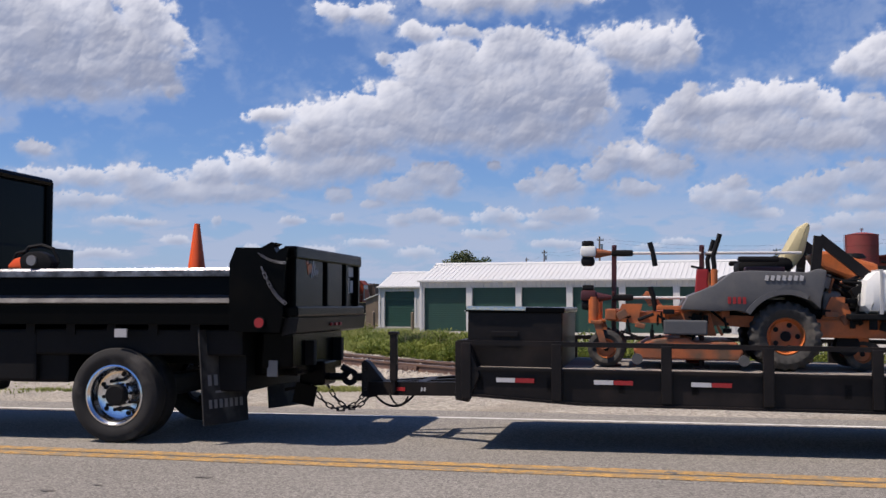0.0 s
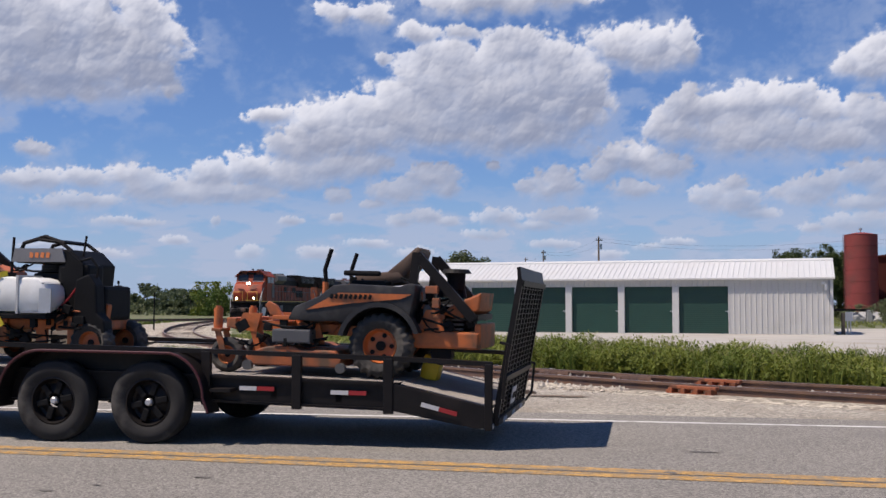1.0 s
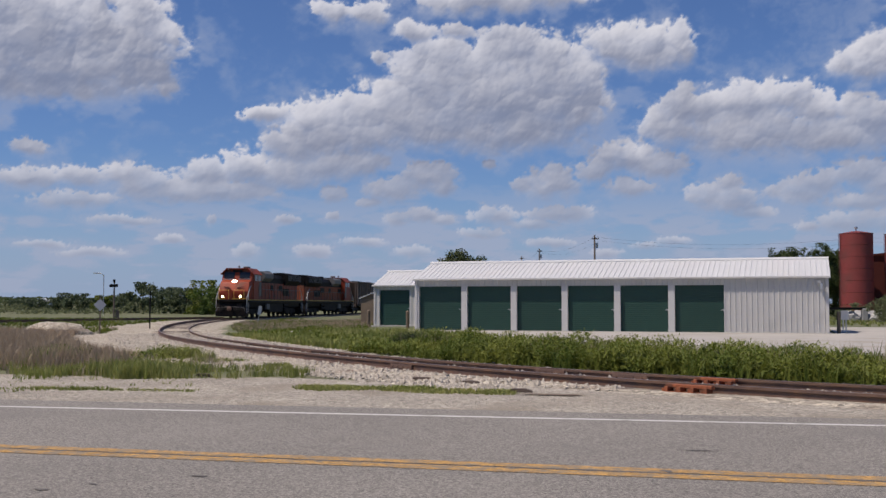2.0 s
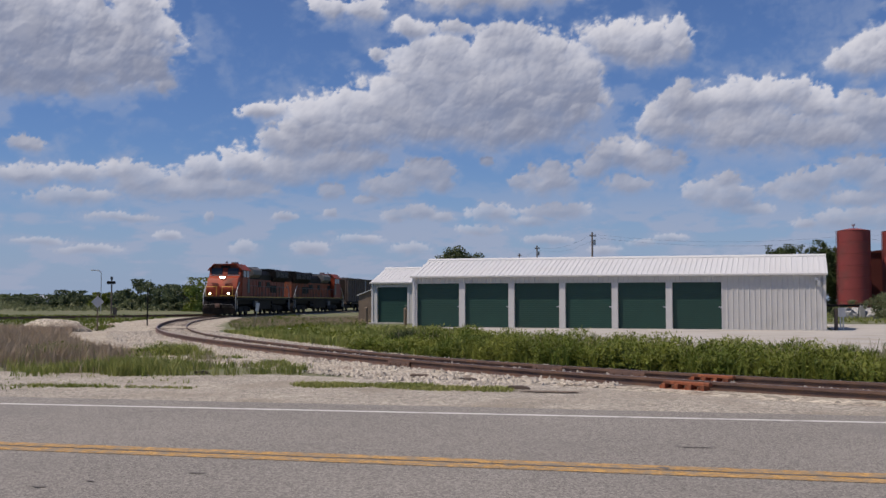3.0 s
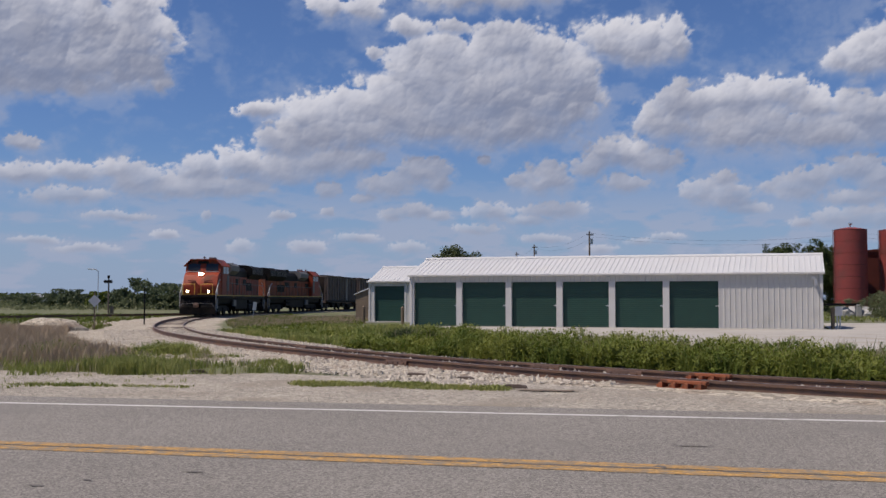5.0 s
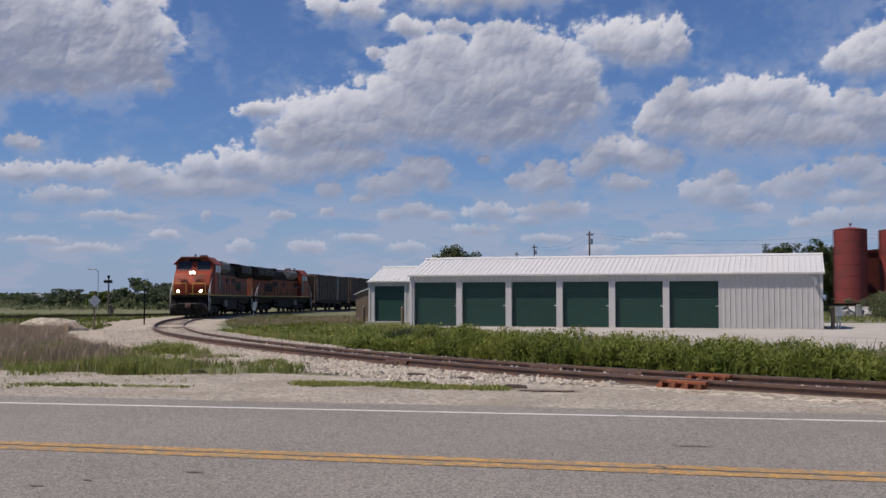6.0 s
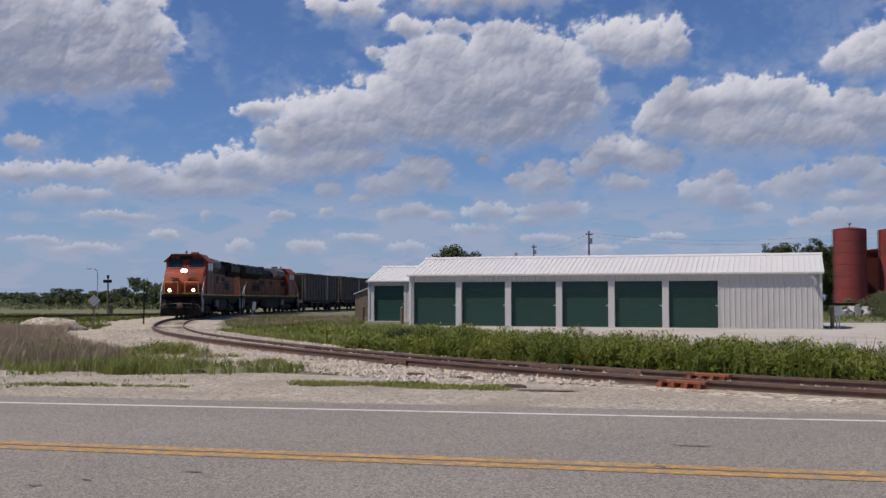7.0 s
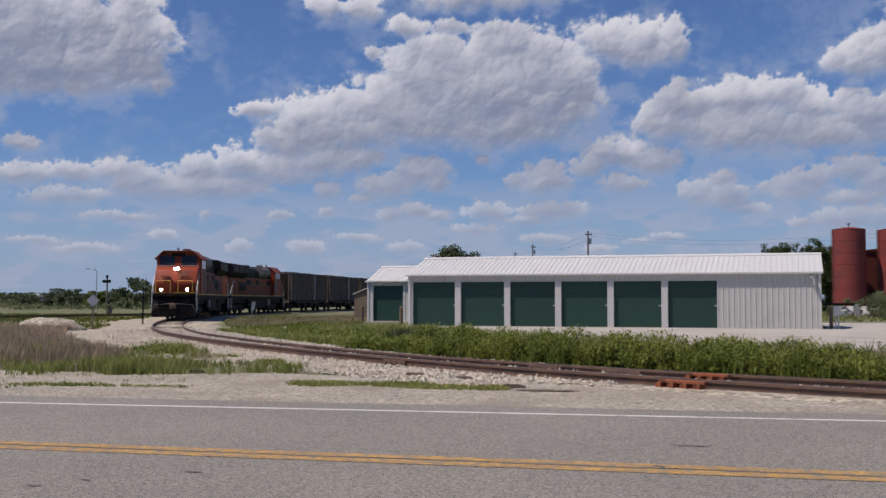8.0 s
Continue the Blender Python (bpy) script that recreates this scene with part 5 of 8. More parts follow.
def mower_wheel(parent, x, y, r, w, hub_mat, name="rear_wheel", tread=0.018, n=22):
    wh = new(name)
    wh.parent = parent
    wh.matrix_basis = pose(x, y, r)
    key = (r, w)
    if key not in TYRES:
        me = tyre_mesh(r, w, r * 0.52, tread, n)
        me.materials[0] = M["mower_tyre"]
        TYRES[key] = me
    o = new("tyre", TYRES[key])
    o.parent = wh
    bm = B()
    e = w / 2
    lathe(bm, [(r * 0.53, -e * 0.74), (r * 0.50, -e * 0.78), (r * 0.46, -e * 0.5), (r * 0.42, -e * 0.35), (r * 0.2, -e * 0.32), (r * 0.12, -e * 0.4), (0.0, -e * 0.4)], (0, 0, 0), 28)
    lathe(bm, [(r * 0.53, e * 0.74), (r * 0.46, e * 0.5), (r * 0.12, e * 0.4), (0.0, e * 0.4)], (0, 0, 0), 28)
    rm = part("rim", bm, M[hub_mat], wh, "orange wheel rim" if hub_mat == "mower_orange" else "", True)
    bm = B()
    if r > 0.25:
        for i in range(5):
            a = 2 * math.pi * i / 5
            disc(bm, (r * 0.33 * math.cos(a), -e * 0.345, r * 0.33 * math.sin(a)), r * 0.075, 0.012, seg=10)
    disc(bm, (0, -e * 0.42, 0), r * 0.15, e * 0.2, seg=12)
    part("hub", bm, M["dark"], rm)
    return wh


def fittings(parent, seed, zone, n):
    """Small brackets, rods and hoses that crowd a machine within a zone (x0, x1, y0, y1, z0, z1)."""
    r = random.Random(seed)
    x0, x1, y0, y1, z0, z1 = zone
    for i in range(n):
        p = Vector((r.uniform(x0, x1), r.uniform(y0, y1), r.uniform(z0, z1)))
        kind = r.random()
        bm = B()
        if kind < 0.4:
            box(bm, p, (r.uniform(0.03, 0.12), r.uniform(0.02, 0.08), r.uniform(0.03, 0.10)), pose(0, 0, 0, 0, r.choice((0, 0, 15, -30)), 0), 0.006)
            part("bracket", bm, M[r.choice(("deck_orange", "dark", "dark", "dark"))], parent)
        elif kind < 0.75:
            q = p + Vector((r.uniform(-0.25, 0.25), r.uniform(-0.03, 0.03), r.uniform(-0.12, 0.12)))
            q = Vector((min(x1, max(x0, q.x)), q.y, min(z1, max(z0, q.z))))
            rod(bm, p, q + Vector((0.02, 0, 0.02)), r.uniform(0.007, 0.016), seg=7)
            part("linkage_rod", bm, M[r.choice(("dark", "dark", "deck_orange", "dark"))], parent)
        else:
            q = Vector((r.uniform(x0, x1), p.y, r.uniform(z0, z1)))
            tube(bm, hang(p, q, r.uniform(0.02, 0.08), 6), r.uniform(0.007, 0.012), 6)
            part("hose", bm, M["dark"], parent)


def zero_turn(label, second):
    """A zero-turn riding mower; its front looks along -x, the origin lies under its rear axle at the near side."""
    t = thing("riding_mower", label, "riding mower", "riding mowers on the trailer")
    W = 1.36
    for y, f in ((0.15, 1), (W - 0.15, -1)):
        mower_wheel(t, 0, y, 0.31, 0.30, "mower_orange")
        mower_wheel(t, -1.56, y + 0.06 * f, 0.17, 0.15, "mower_orange", "caster_wheel", 0.004, 16)
        bm = B()
        yy = y + 0.06 * f
        for dy in (-0.10, 0.10):
            bar(bm, (-1.57, yy + dy, 0.17), (-1.64, yy + dy, 0.40), 0.014, 0.06)
        box(bm, (-1.65, yy, 0.41), (0.10, 0.24, 0.03), bevel=0.006)
        rod(bm, (-1.68, yy, 0.40), (-1.68, yy, 0.62), 0.045, seg=12)
        rod(bm, (-1.68, yy, 0.62), (-1.68, yy, 0.64), 0.03, seg=10)
        part("caster_fork", bm, M["mower_orange"], t)
        # fender body
        bm = B()
        y0, y1 = (0.0, 0.34) if f > 0 else (W - 0.34, W)
        out = [(-0.90, 0.535), (-0.84, 0.655), (-0.60, 0.76), (-0.46, 0.87), (-0.32, 0.885), (0.10, 0.875), (0.18, 0.87), (0.27, 0.905), (0.34, 0.89), (0.32, 0.74), (0.29, 0.62)]
        for k in range(9):
            a = radians(38 + 112 * k / 8)
            out.append((0.365 * math.cos(a), 0.32 + 0.365 * math.sin(a)))
        out += [(-0.42, 0.53), (-0.6, 0.52)]
        plate(bm, out, y0, y1, 0.02)
        fb = part("fender", bm, M["mower_black" if second else "mower_grey"], t, "black plastic fender" if second else "dusty grey plastic fender", True)
        bm = B()
        lo_, hi_ = (18, 168) if second else (62, 150)
        arc = [radians(lo_ + (hi_ - lo_) * k / 14) for k in range(15)]
        ya, yb = (y0 - 0.03, y0 + 0.14) if f > 0 else (y1 - 0.14, y1 + 0.03)
        plate(bm, [(0.40 * math.cos(a), 0.32 + 0.40 * math.sin(a)) for a in arc] + [(0.355 * math.cos(a), 0.32 + 0.355 * math.sin(a)) for a in arc[::-1]], ya, yb)
        part("wheel_arch", bm, M["mower_black" if second else "mower_grey"], fb, "", True)
        if second:
            bm = B()
            plate(bm, [(-0.72, 0.63), (-0.40, 0.80), (0.30, 0.80), (0.20, 0.755), (-0.30, 0.70)], y0 - 0.008 if f > 0 else y1, y0 if f > 0 else y1 + 0.008)
            part("side_panel", bm, M["mower_orange"], fb, "orange side panel")
            bars_text("panel_lettering", fb, M["dark"], -0.28, y0 - 0.014 if f > 0 else y1 + 0.014, 0.765, 0.42, 0.045, 9, "black lettering bars", 15)
        else:
            bars_text("panel_lettering", fb, M["letter_grey"], -0.02, y0 - 0.006 if f > 0 else y1 + 0.006, 0.82, 0.34, 0.045, 7, "pale lettering bars", 12)
            bars_text("badge", fb, M["red"], -0.42, y0 - 0.006 if f > 0 else y1 + 0.006, 0.62, 0.17, 0.06, 4, "faded red badge bars", 0)
    bm = B()
    for y in (0.30, W - 0.30):
        bar(bm, (-1.55, y, 0.47), (0.75, y, 0.40), 0.07, 0.10)
    box(bm, (-1.52, W / 2, 0.48), (0.10, W - 0.3, 0.10), bevel=0.01)
    plate(bm, [(-1.50, 0.42), (-1.28, 0.40), (-1.24, 0.58), (-1.42, 0.58)], 0.20, 0.26)
    plate(bm, [(-1.50, 0.42), (-1.28, 0.40), (-1.24, 0.58), (-1.42, 0.58)], W - 0.26, W - 0.20)
    box(bm, (-0.95, W / 2, 0.50), (0.85, 0.72, 0.05), pose(0, 0, 0, 0, -3, 0), 0.01)
    box(bm, (-0.80, 0.20, 0.545), (0.62, 0.07, 0.045), bevel=0.008)
    part("frame", bm, M["mower_orange"], t, "orange tubular steel frame")
    # pedals and front hardware
    bm = B()
    plate(bm, [(-1.18, 0.56), (-1.05, 0.56), (-1.12, 0.66), (-1.20, 0.70), (-1.24, 0.66)], 0.30, 0.36, 0.01)
    tube(bm, [(-0.98, 0.25, 0.30), (-1.02, 0.25, 0.48), (-0.9, 0.25, 0.50)], 0.02)
    part("pedal_linkage", bm, M["mower_orange"], t)
    bm = B()
    plate(bm, [(-1.0, 0.30), (-0.84, 0.30), (-0.88, 0.42), (-0.96, 0.42)], 0.18, 0.26, 0.01)
    part("lift_linkage", bm, M["mower_orange"], t)
    bm = B()
    plate(bm, [(-0.72, 0.30), (-0.58, 0.30), (-0.64, 0.50), (-0.70, 0.50)], 0.18, 0.22, 0.01)
    part("lift_linkage", bm, M["mower_orange"], t)
    # cutting deck
    bm = B()
    plate(bm, [(-1.26, 0.09), (-0.40, 0.09), (-0.36, 0.16), (-0.42, 0.25), (-0.78, 0.25), (-0.84, 0.28), (-1.10, 0.27), (-1.20, 0.24), (-1.32, 0.17)], 0.02, W - 0.02, 0.015)
    part("cutting_deck", bm, M["deck_orange"], t, "worn dull orange cutting deck")
    bm = B()
    box(bm, (-0.86, 0.10, 0.375), (0.38, 0.20, 0.13), bevel=0.015)
    part("deck_cover", bm, M["mower_grey"], t, "grey belt cover")
    bm = B()
    for y in (0.0, W):
        for x in (-0.36, -1.28):
            bm = B()
            disc(bm, (x, y, 0.09), 0.048, 0.06, seg=16)
            part("anti_scalp_roller", bm, M["mower_grey"], t)
    # centre body, floor, seat
    bm = B()
    box(bm, (-0.05, W / 2, 0.60), (0.9, 0.70, 0.34), bevel=0.05)
    part("centre_body", bm, M["dark"], t)
    bm = B()
    box(bm, (-0.13, W / 2, 0.945), (0.50, 0.52, 0.13), pose(0, 0, 0, 0, -6, 0), 0.05)
    st = part("seat", bm, M["dark"] if not second else M["seat_brown"], t, "black seat cushion" if not second else "brown vinyl seat", True)
    bm = B()
    if not second:
        plate(bm, [(-0.02, 0.94), (0.12, 0.92), (0.21, 1.05), (0.27, 1.32), (0.23, 1.35), (0.16, 1.28)], W / 2 - 0.25, W / 2 + 0.25, 0.035)
    else:
        plate(bm, [(-0.08, 0.99), (0.10, 0.93), (0.26, 1.13), (0.30, 1.25), (0.24, 1.27), (0.12, 1.16)], W / 2 - 0.25, W / 2 + 0.25, 0.035)
    part("backrest", bm, M["seat_tan"] if not second else M["seat_brown"], st, "tan vinyl backrest" if not second else "brown vinyl backrest", True)
    for y in (0.16, W - 0.16):
        bm = B()
        box(bm, (-0.22, y, 0.99), (0.36, 0.07, 0.05), bevel=0.02)
        part("armrest", bm, M["dark"], st)
    bm = B()
    box(bm, (-0.16, 0.28, 0.885), (0.34, 0.2, 0.08), bevel=0.015)
    part("control_console", bm, M["dark_red"] if not second else M["dark"], t)
    for y in (0.22, W - 0.22):
        bm = B()
        tube(bm, [(-0.60, y, 0.72), (-0.60, y, 0.94), (-0.61, y, 1.02), (-0.55, y, 1.22)], 0.022)
        lv = part("steering_lever", bm, M["dark"], t, "black steering lever")
        bm = B()
        rod(bm, (-0.60, y, 0.70), (-0.60, y, 0.90), 0.03)
        part("lever_base", bm, M["mower_orange"], lv)
    # folded roll bar, engine, rear
    bm = B()
    for y in (0.20, W - 0.20):
        bar(bm, (0.26, y, 0.80), (0.30, y, 1.20), 0.06, 0.08)
        bar(bm, (0.30, y, 1.18), (0.86, y, 0.58 if second else 0.72), 0.055, 0.09)
    bar(bm, (0.86, 0.20, 0.60 if second else 0.72), (0.86, W - 0.20, 0.60 if second else 0.72), 0.08, 0.055)
    part("roll_bar", bm, M["trailer_black"], t, "folded black roll bar")
    bm = B()
    if not second:
        plate(bm, [(0.28, 1.06), (0.40, 1.08), (0.84, 0.96), (0.86, 0.84), (0.60, 0.82), (0.36, 0.92)], W / 2 - 0.3, W / 2 + 0.3, 0.03)
    else:
        plate(bm, [(0.62, 0.70), (0.92, 0.84), (0.90, 0.66), (0.70, 0.58), (0.55, 0.62)], W / 2 - 0.42, W / 2 + 0.42, 0.02)
    part("engine_guard", bm, M["mower_orange"], t, "orange engine guard")
    bm = B()
    box(bm, (0.58, W / 2, 0.60), (0.42, 0.48, 0.34), bevel=0.05)
    rod(bm, (0.56, W / 2, 0.78), (0.56, W / 2, 0.88), 0.15, 0.13, 18)
    tube(bm, [(0.40, 0.30, 0.78), (0.50, 0.26, 0.72), (0.62, 0.3, 0.60), (0.74, 0.34, 0.62)], 0.025)
    en = part("engine", bm, M["dark"], t, "black petrol engine")
    for k in range(6):
        bm = B()
        box(bm, (0.58, W / 2 - 0.28, 0.48 + 0.045 * k), (0.30, 0.10, 0.018))
        part("cooling_fin", bm, M["panel_grey"], en)
    bm = B()
    box(bm, (0.42, 0.34, 0.60), (0.16, 0.16, 0.22), bevel=0.03)
    rod(bm, (0.36, 0.30, 0.74), (0.36, 0.30, 0.86), 0.06, None, 12)
    part("oil_filter", bm, M["panel_grey"], en, "grey engine fittings")
    bm = B()
    rod(bm, (0.62, W / 2 - 0.12, 0.86), (0.62, W / 2 - 0.12, 1.02), 0.09, None, 16)
    rod(bm, (0.62, W / 2 - 0.12, 1.02), (0.62, W / 2 - 0.12, 1.06), 0.15, 0.12, 18)
    part("air_filter", bm, M["dark"], t, "black air filter cap")
    bm = B()
    box(bm, (0.58, W / 2, 0.38), (0.66, W - 0.36, 0.16), bevel=0.02)
    plate(bm, [(0.30, 0.42), (0.60, 0.42), (0.52, 0.66), (0.40, 0.66)], 0.20, 0.24)
    box(bm, (0.90, W / 2, 0.42), (0.06, W - 0.4, 0.24), bevel=0.015)
    part("rear_bumper", bm, M["mower_orange"], t, "orange rear bumper frame")
    bm = B()
    disc(bm, (0.55, 0.32, 0.24), 0.10, 0.16, seg=18)
    part("drive_motor", bm, M["dark"], t)
    fittings(t, 5 + second, (-1.45, -0.45, 0.03, 0.25, 0.27, 0.52), 30)
    fittings(t, 8 + second, (0.34, 0.84, 0.12, 0.30, 0.40, 0.86), 26)
    fittings(t, 11 + second, (-0.35, 0.30, 0.25, 0.45, 0.84, 0.95), 8)
    return t


def stand_on_mower():
    t = thing("stand_on_sprayer", "orange stand-on sprayer with black engine and grey console", "sprayer")
    W = 0.95
    for y in (0.11, W - 0.11):
        mower_wheel(t, 0.0, y, 0.22, 0.20, "mower_orange", "rear_wheel", 0.014, 18)
        mower_wheel(t, -1.32, y, 0.15, 0.12, "mower_orange", "caster_wheel", 0.004, 16)
    bm = B()
    box(bm, (-0.72, W / 2, 0.40), (1.5, W - 0.2, 0.12), bevel=0.02)
    box(bm, (-1.35, W / 2, 0.34), (0.16, W - 0.1, 0.18), bevel=0.02)
    for x in (-1.0, -0.55, -0.2):
        box(bm, (x, 0.08, 0.30), (0.12, 0.05, 0.30), bevel=0.01)
    box(bm, (-0.28, 0.06, 0.42), (0.44, 0.06, 0.12), bevel=0.012)
    plate(bm, [(-0.18, 0.46), (0.08, 0.46), (0.10, 0.60), (-0.08, 0.72), (-0.2, 0.62)], 0.22, 0.30)
    part("frame", bm, M["mower_orange"], t, "orange steel frame")
    bm = B()
    box(bm, (-0.55, W / 2, 0.72), (0.46, 0.5, 0.44), bevel=0.06)
    for k in range(6):
        box(bm, (-0.55, W / 2 - 0.30, 0.56 + 0.05 * k), (0.36, 0.14, 0.02))
    rod(bm, (-0.56, W / 2 - 0.1, 0.94), (-0.56, W / 2 - 0.1, 1.02), 0.18, 0.16, 20)
    tube(bm, [(-0.4, 0.2, 0.9), (-0.36, 0.15, 0.8), (-0.42, 0.14, 0.66), (-0.3, 0.12, 0.6)], 0.022)
    part("engine", bm, M["dark"], t, "black petrol engine")
    bm = B()
    rod(bm, (-0.56, W / 2 - 0.18, 1.00), (-0.56, W / 2 - 0.18, 1.09), 0.10, 0.08, 18)
    rod(bm, (-0.56, W / 2 - 0.18, 0.97), (-0.56, W / 2 - 0.18, 1.01), 0.13, None, 18)
    part("air_filter", bm, M["dark"], t, "black air filter cap")
    bm = B()
    plate(bm, [(-0.92, 1.03), (-0.90, 1.17), (-0.30, 1.17), (-0.14, 1.02), (-0.18, 0.60), (-0.30, 0.46), (-0.36, 0.60), (-0.36, 1.02)], 0.14, W - 0.14, 0.02)
    part("console_body", bm, M["dark"], t, "black console body")
    bm = B()
    plate(bm, [(-0.95, 1.04), (-0.92, 1.18), (-0.38, 1.18), (-0.34, 1.04)], 0.12, 0.15)
    pn = part("console_panel", bm, M["panel_grey"], t, "grey console panel")
    bars_text("panel_lettering", pn, M["letter_orange"], -0.63, 0.116, 1.11, 0.25, 0.055, 4, "orange lettering bars", 8)
    bm = B()
    plate(bm, [(-0.34, 0.98), (-0.30, 1.14), (-0.14, 1.02), (-0.12, 0.72), (-0.22, 0.70)], 0.11, 0.14)
    part("side_panel", bm, M["dark"], pn, "black side panel")
    bm = B()
    for y in (0.2, W - 0.2):
        tube(bm, [(-0.90, y, 1.15), (-0.86, y, 1.24), (-0.70, y, 1.28), (-0.45, y, 1.25), (-0.32, y, 1.16)], 0.02)
    tube(bm, [(-0.86, 0.2, 1.24), (-0.62, 0.2, 1.31), (-0.40, 0.2, 1.24)], 0.018)
    tube(bm, [(-0.70, 0.2, 1.28), (-0.70, W - 0.2, 1.28)], 0.018)
    tube(bm, [(-0.45, 0.2, 1.25), (-0.45, W - 0.2, 1.25)], 0.018)
    rod(bm, (-1.0, 0.2, 0.9), (-0.98, 0.2, 1.30), 0.014)
    rod(bm, (-0.24, 0.3, 1.1), (-0.21, 0.3, 1.32), 0.012)
    part("handlebar", bm, M["trailer_black"], t, "black tubular handlebars")
    bm = B()
    tube(bm, [(-0.2, 0.15, 1.05), (-0.06, 0.14, 1.08), (0.02, 0.14, 0.98), (0.0, 0.14, 0.86), (-0.1, 0.14, 0.8)], 0.013, 6)
    part("hose", bm, M["dark"], t, "black hose")
    bm = B()
    tube(bm, [(-0.14, 0.13, 0.8), (0.02, 0.12, 0.72), (0.06, 0.12, 0.5), (0.02, 0.12, 0.42)], 0.013, 6)
    part("hose", bm, M["dark"], t, "black hose")
    bm = B()
    tube(bm, hang((-0.14, 0.10, 0.86), (-0.45, 0.05, 0.52), 0.06, 6), 0.011, 6)
    part("cable", bm, M["red"], t, "red brown cable")
    bm = B()
    box(bm, (0.12, W / 2, 0.14), (0.34, 0.5, 0.05), bevel=0.01)
    box(bm, (0.02, W / 2, 0.62), (0.12, 0.56, 0.36), bevel=0.04)
    part("platform", bm, M["dark"], t, "black standing platform and pad")
    bm = B()
    box(bm, (-0.26, 0.30, 0.74), (0.34, 0.34, 0.56), bevel=0.04)
    part("engine_shroud", bm, M["dark"], t, "black engine shroud")
    bm = B()
    plate(bm, [(-0.20, 0.40), (-0.16, 0.86), (-0.02, 0.92), (0.06, 0.80), (0.08, 0.52), (0.16, 0.44), (0.18, 0.20), (0.12, 0.20), (0.06, 0.38), (-0.06, 0.42)], 0.02, 0.20, 0.02)
    part("wheel_guard", bm, M["dark"], t, "black guard over the rear wheel")
    bm = B()
    plate(bm, [(-0.30, 1.03), (-0.14, 1.0), (-0.12, 0.78), (-0.17, 0.70), (-0.2, 0.9)], 0.14, 0.17, 0.01)
    part("guard_strip", bm, M["mower_orange"], t, "worn orange strip")
    fittings(t, 21, (-0.42, -0.10, 0.00, 0.03, 0.34, 0.56), 14)
    fittings(t, 22, (-1.3, -0.2, 0.0, 0.08, 0.22, 0.46), 22)
    fittings(t, 23, (-1.1, -0.4, 0.2, 0.5, 0.92, 1.02), 14)
    return t


def spray_tank():
    t = thing("spray_tank", "white plastic spray tank held by a yellow strap", "tank")
    bm = B()
    plate(bm, [(-0.52, 0.06), (-0.46, 0.0), (0.44, 0.0), (0.52, 0.08), (0.52, 0.26), (0.42, 0.36), (-0.40, 0.38), (-0.50, 0.30)], -0.2, 0.22, 0.085)
    part("tank_body", bm, M["plastic_white"], t, "", True)
    for x in (-0.36, 0.20):
        bm = B()
        plate(bm, [(x - 0.012, -0.005), (x + 0.012, -0.005), (x + 0.012, 0.383), (x - 0.012, 0.383)], -0.207, 0.227)
        part("tank_band", bm, M["letter_grey"], t)
    bm = B()
    pts = [(0.02, -0.10, 0.40), (-0.02, -0.17, 0.385), (-0.05, -0.212, 0.30), (-0.07, -0.215, 0.16), (-0.05, -0.215, 0.02), (0.04, -0.20, -0.12)]
    for p, q in zip(pts, pts[1:]):
        bar(bm, p, q, 0.012, 0.055) if abs(p[2] - q[2]) < 0.05 else box(bm, (Vector(p) + Vector(q)) / 2, (0.055, 0.012, (Vector(q) - Vector(p)).length + 0.02), pose(0, 0, 0, 0, -math.degrees(math.atan2(q[0] - p[0], p[2] - q[2])), 0))
    part("strap", bm, M["strap"], t, "yellow ratchet strap")
    bm = B()
    rod(bm, (-0.05, 0.0, 0.37), (-0.05, 0.0, 0.41), 0.09, None, 18)
    rod(bm, (-0.28, 0.05, 0.37), (-0.28, 0.05, 0.42), 0.06, None, 14)
    part("filler_cap", bm, M["dark"], t, "black filler cap")
    bm = B()
    box(bm, (0.51, -0.205, 0.13), (0.13, 0.01, 0.24))
    box(bm, (0.40, -0.215, 0.012), (0.30, 0.02, 0.012))
    part("end_plate", bm, M["galv"], t, "grey metal end plate")
    bm = B()
    box(bm, (-0.05, 0.0, -0.03), (1.14, 0.40, 0.05), bevel=0.01)
    for x in (-0.42, 0.36):
        for y in (-0.15, 0.15):
            box(bm, (x, y, -0.09), (0.06, 0.05, 0.1))
    part("tank_cradle", bm, M["dark"], t, "dark metal tank cradle")
    return t


def toolbox():
    t = thing("trailer_toolbox", "black steel toolbox across the trailer front", "toolbox")
    bm = B()
    box(bm, (0.44, 0.92, 0.25), (0.86, 1.75, 0.50), bevel=0.012)
    part("body", bm, M["trailer_black"], t)
    bm = B()
    box(bm, (0.44, 0.92, 0.52), (0.90, 1.80, 0.05), bevel=0.012)
    lid = part("lid", bm, M["truck_black"], t, "black lid with a shiny worn edge")
    bm = B()
    for k in range(16):
        box(bm, (0.02 + 0.033 * k, 0.013, 0.532), (0.026, 0.012, 0.026), pose(0, 0, 0, 0, 12 if k % 2 else -12, 0), 0.004)
    box(bm, (0.27, 0.016, 0.532), (0.54, 0.008, 0.034))
    part("lid_edge", bm, M["polished"], lid, "bright chequer plate lid edge")
    bm = B()
    box(bm, (0.35, 0.03, 0.30), (0.25, 0.02, 0.05), bevel=0.006)
    part("latch", bm, M["trailer_black"], t)
    return t


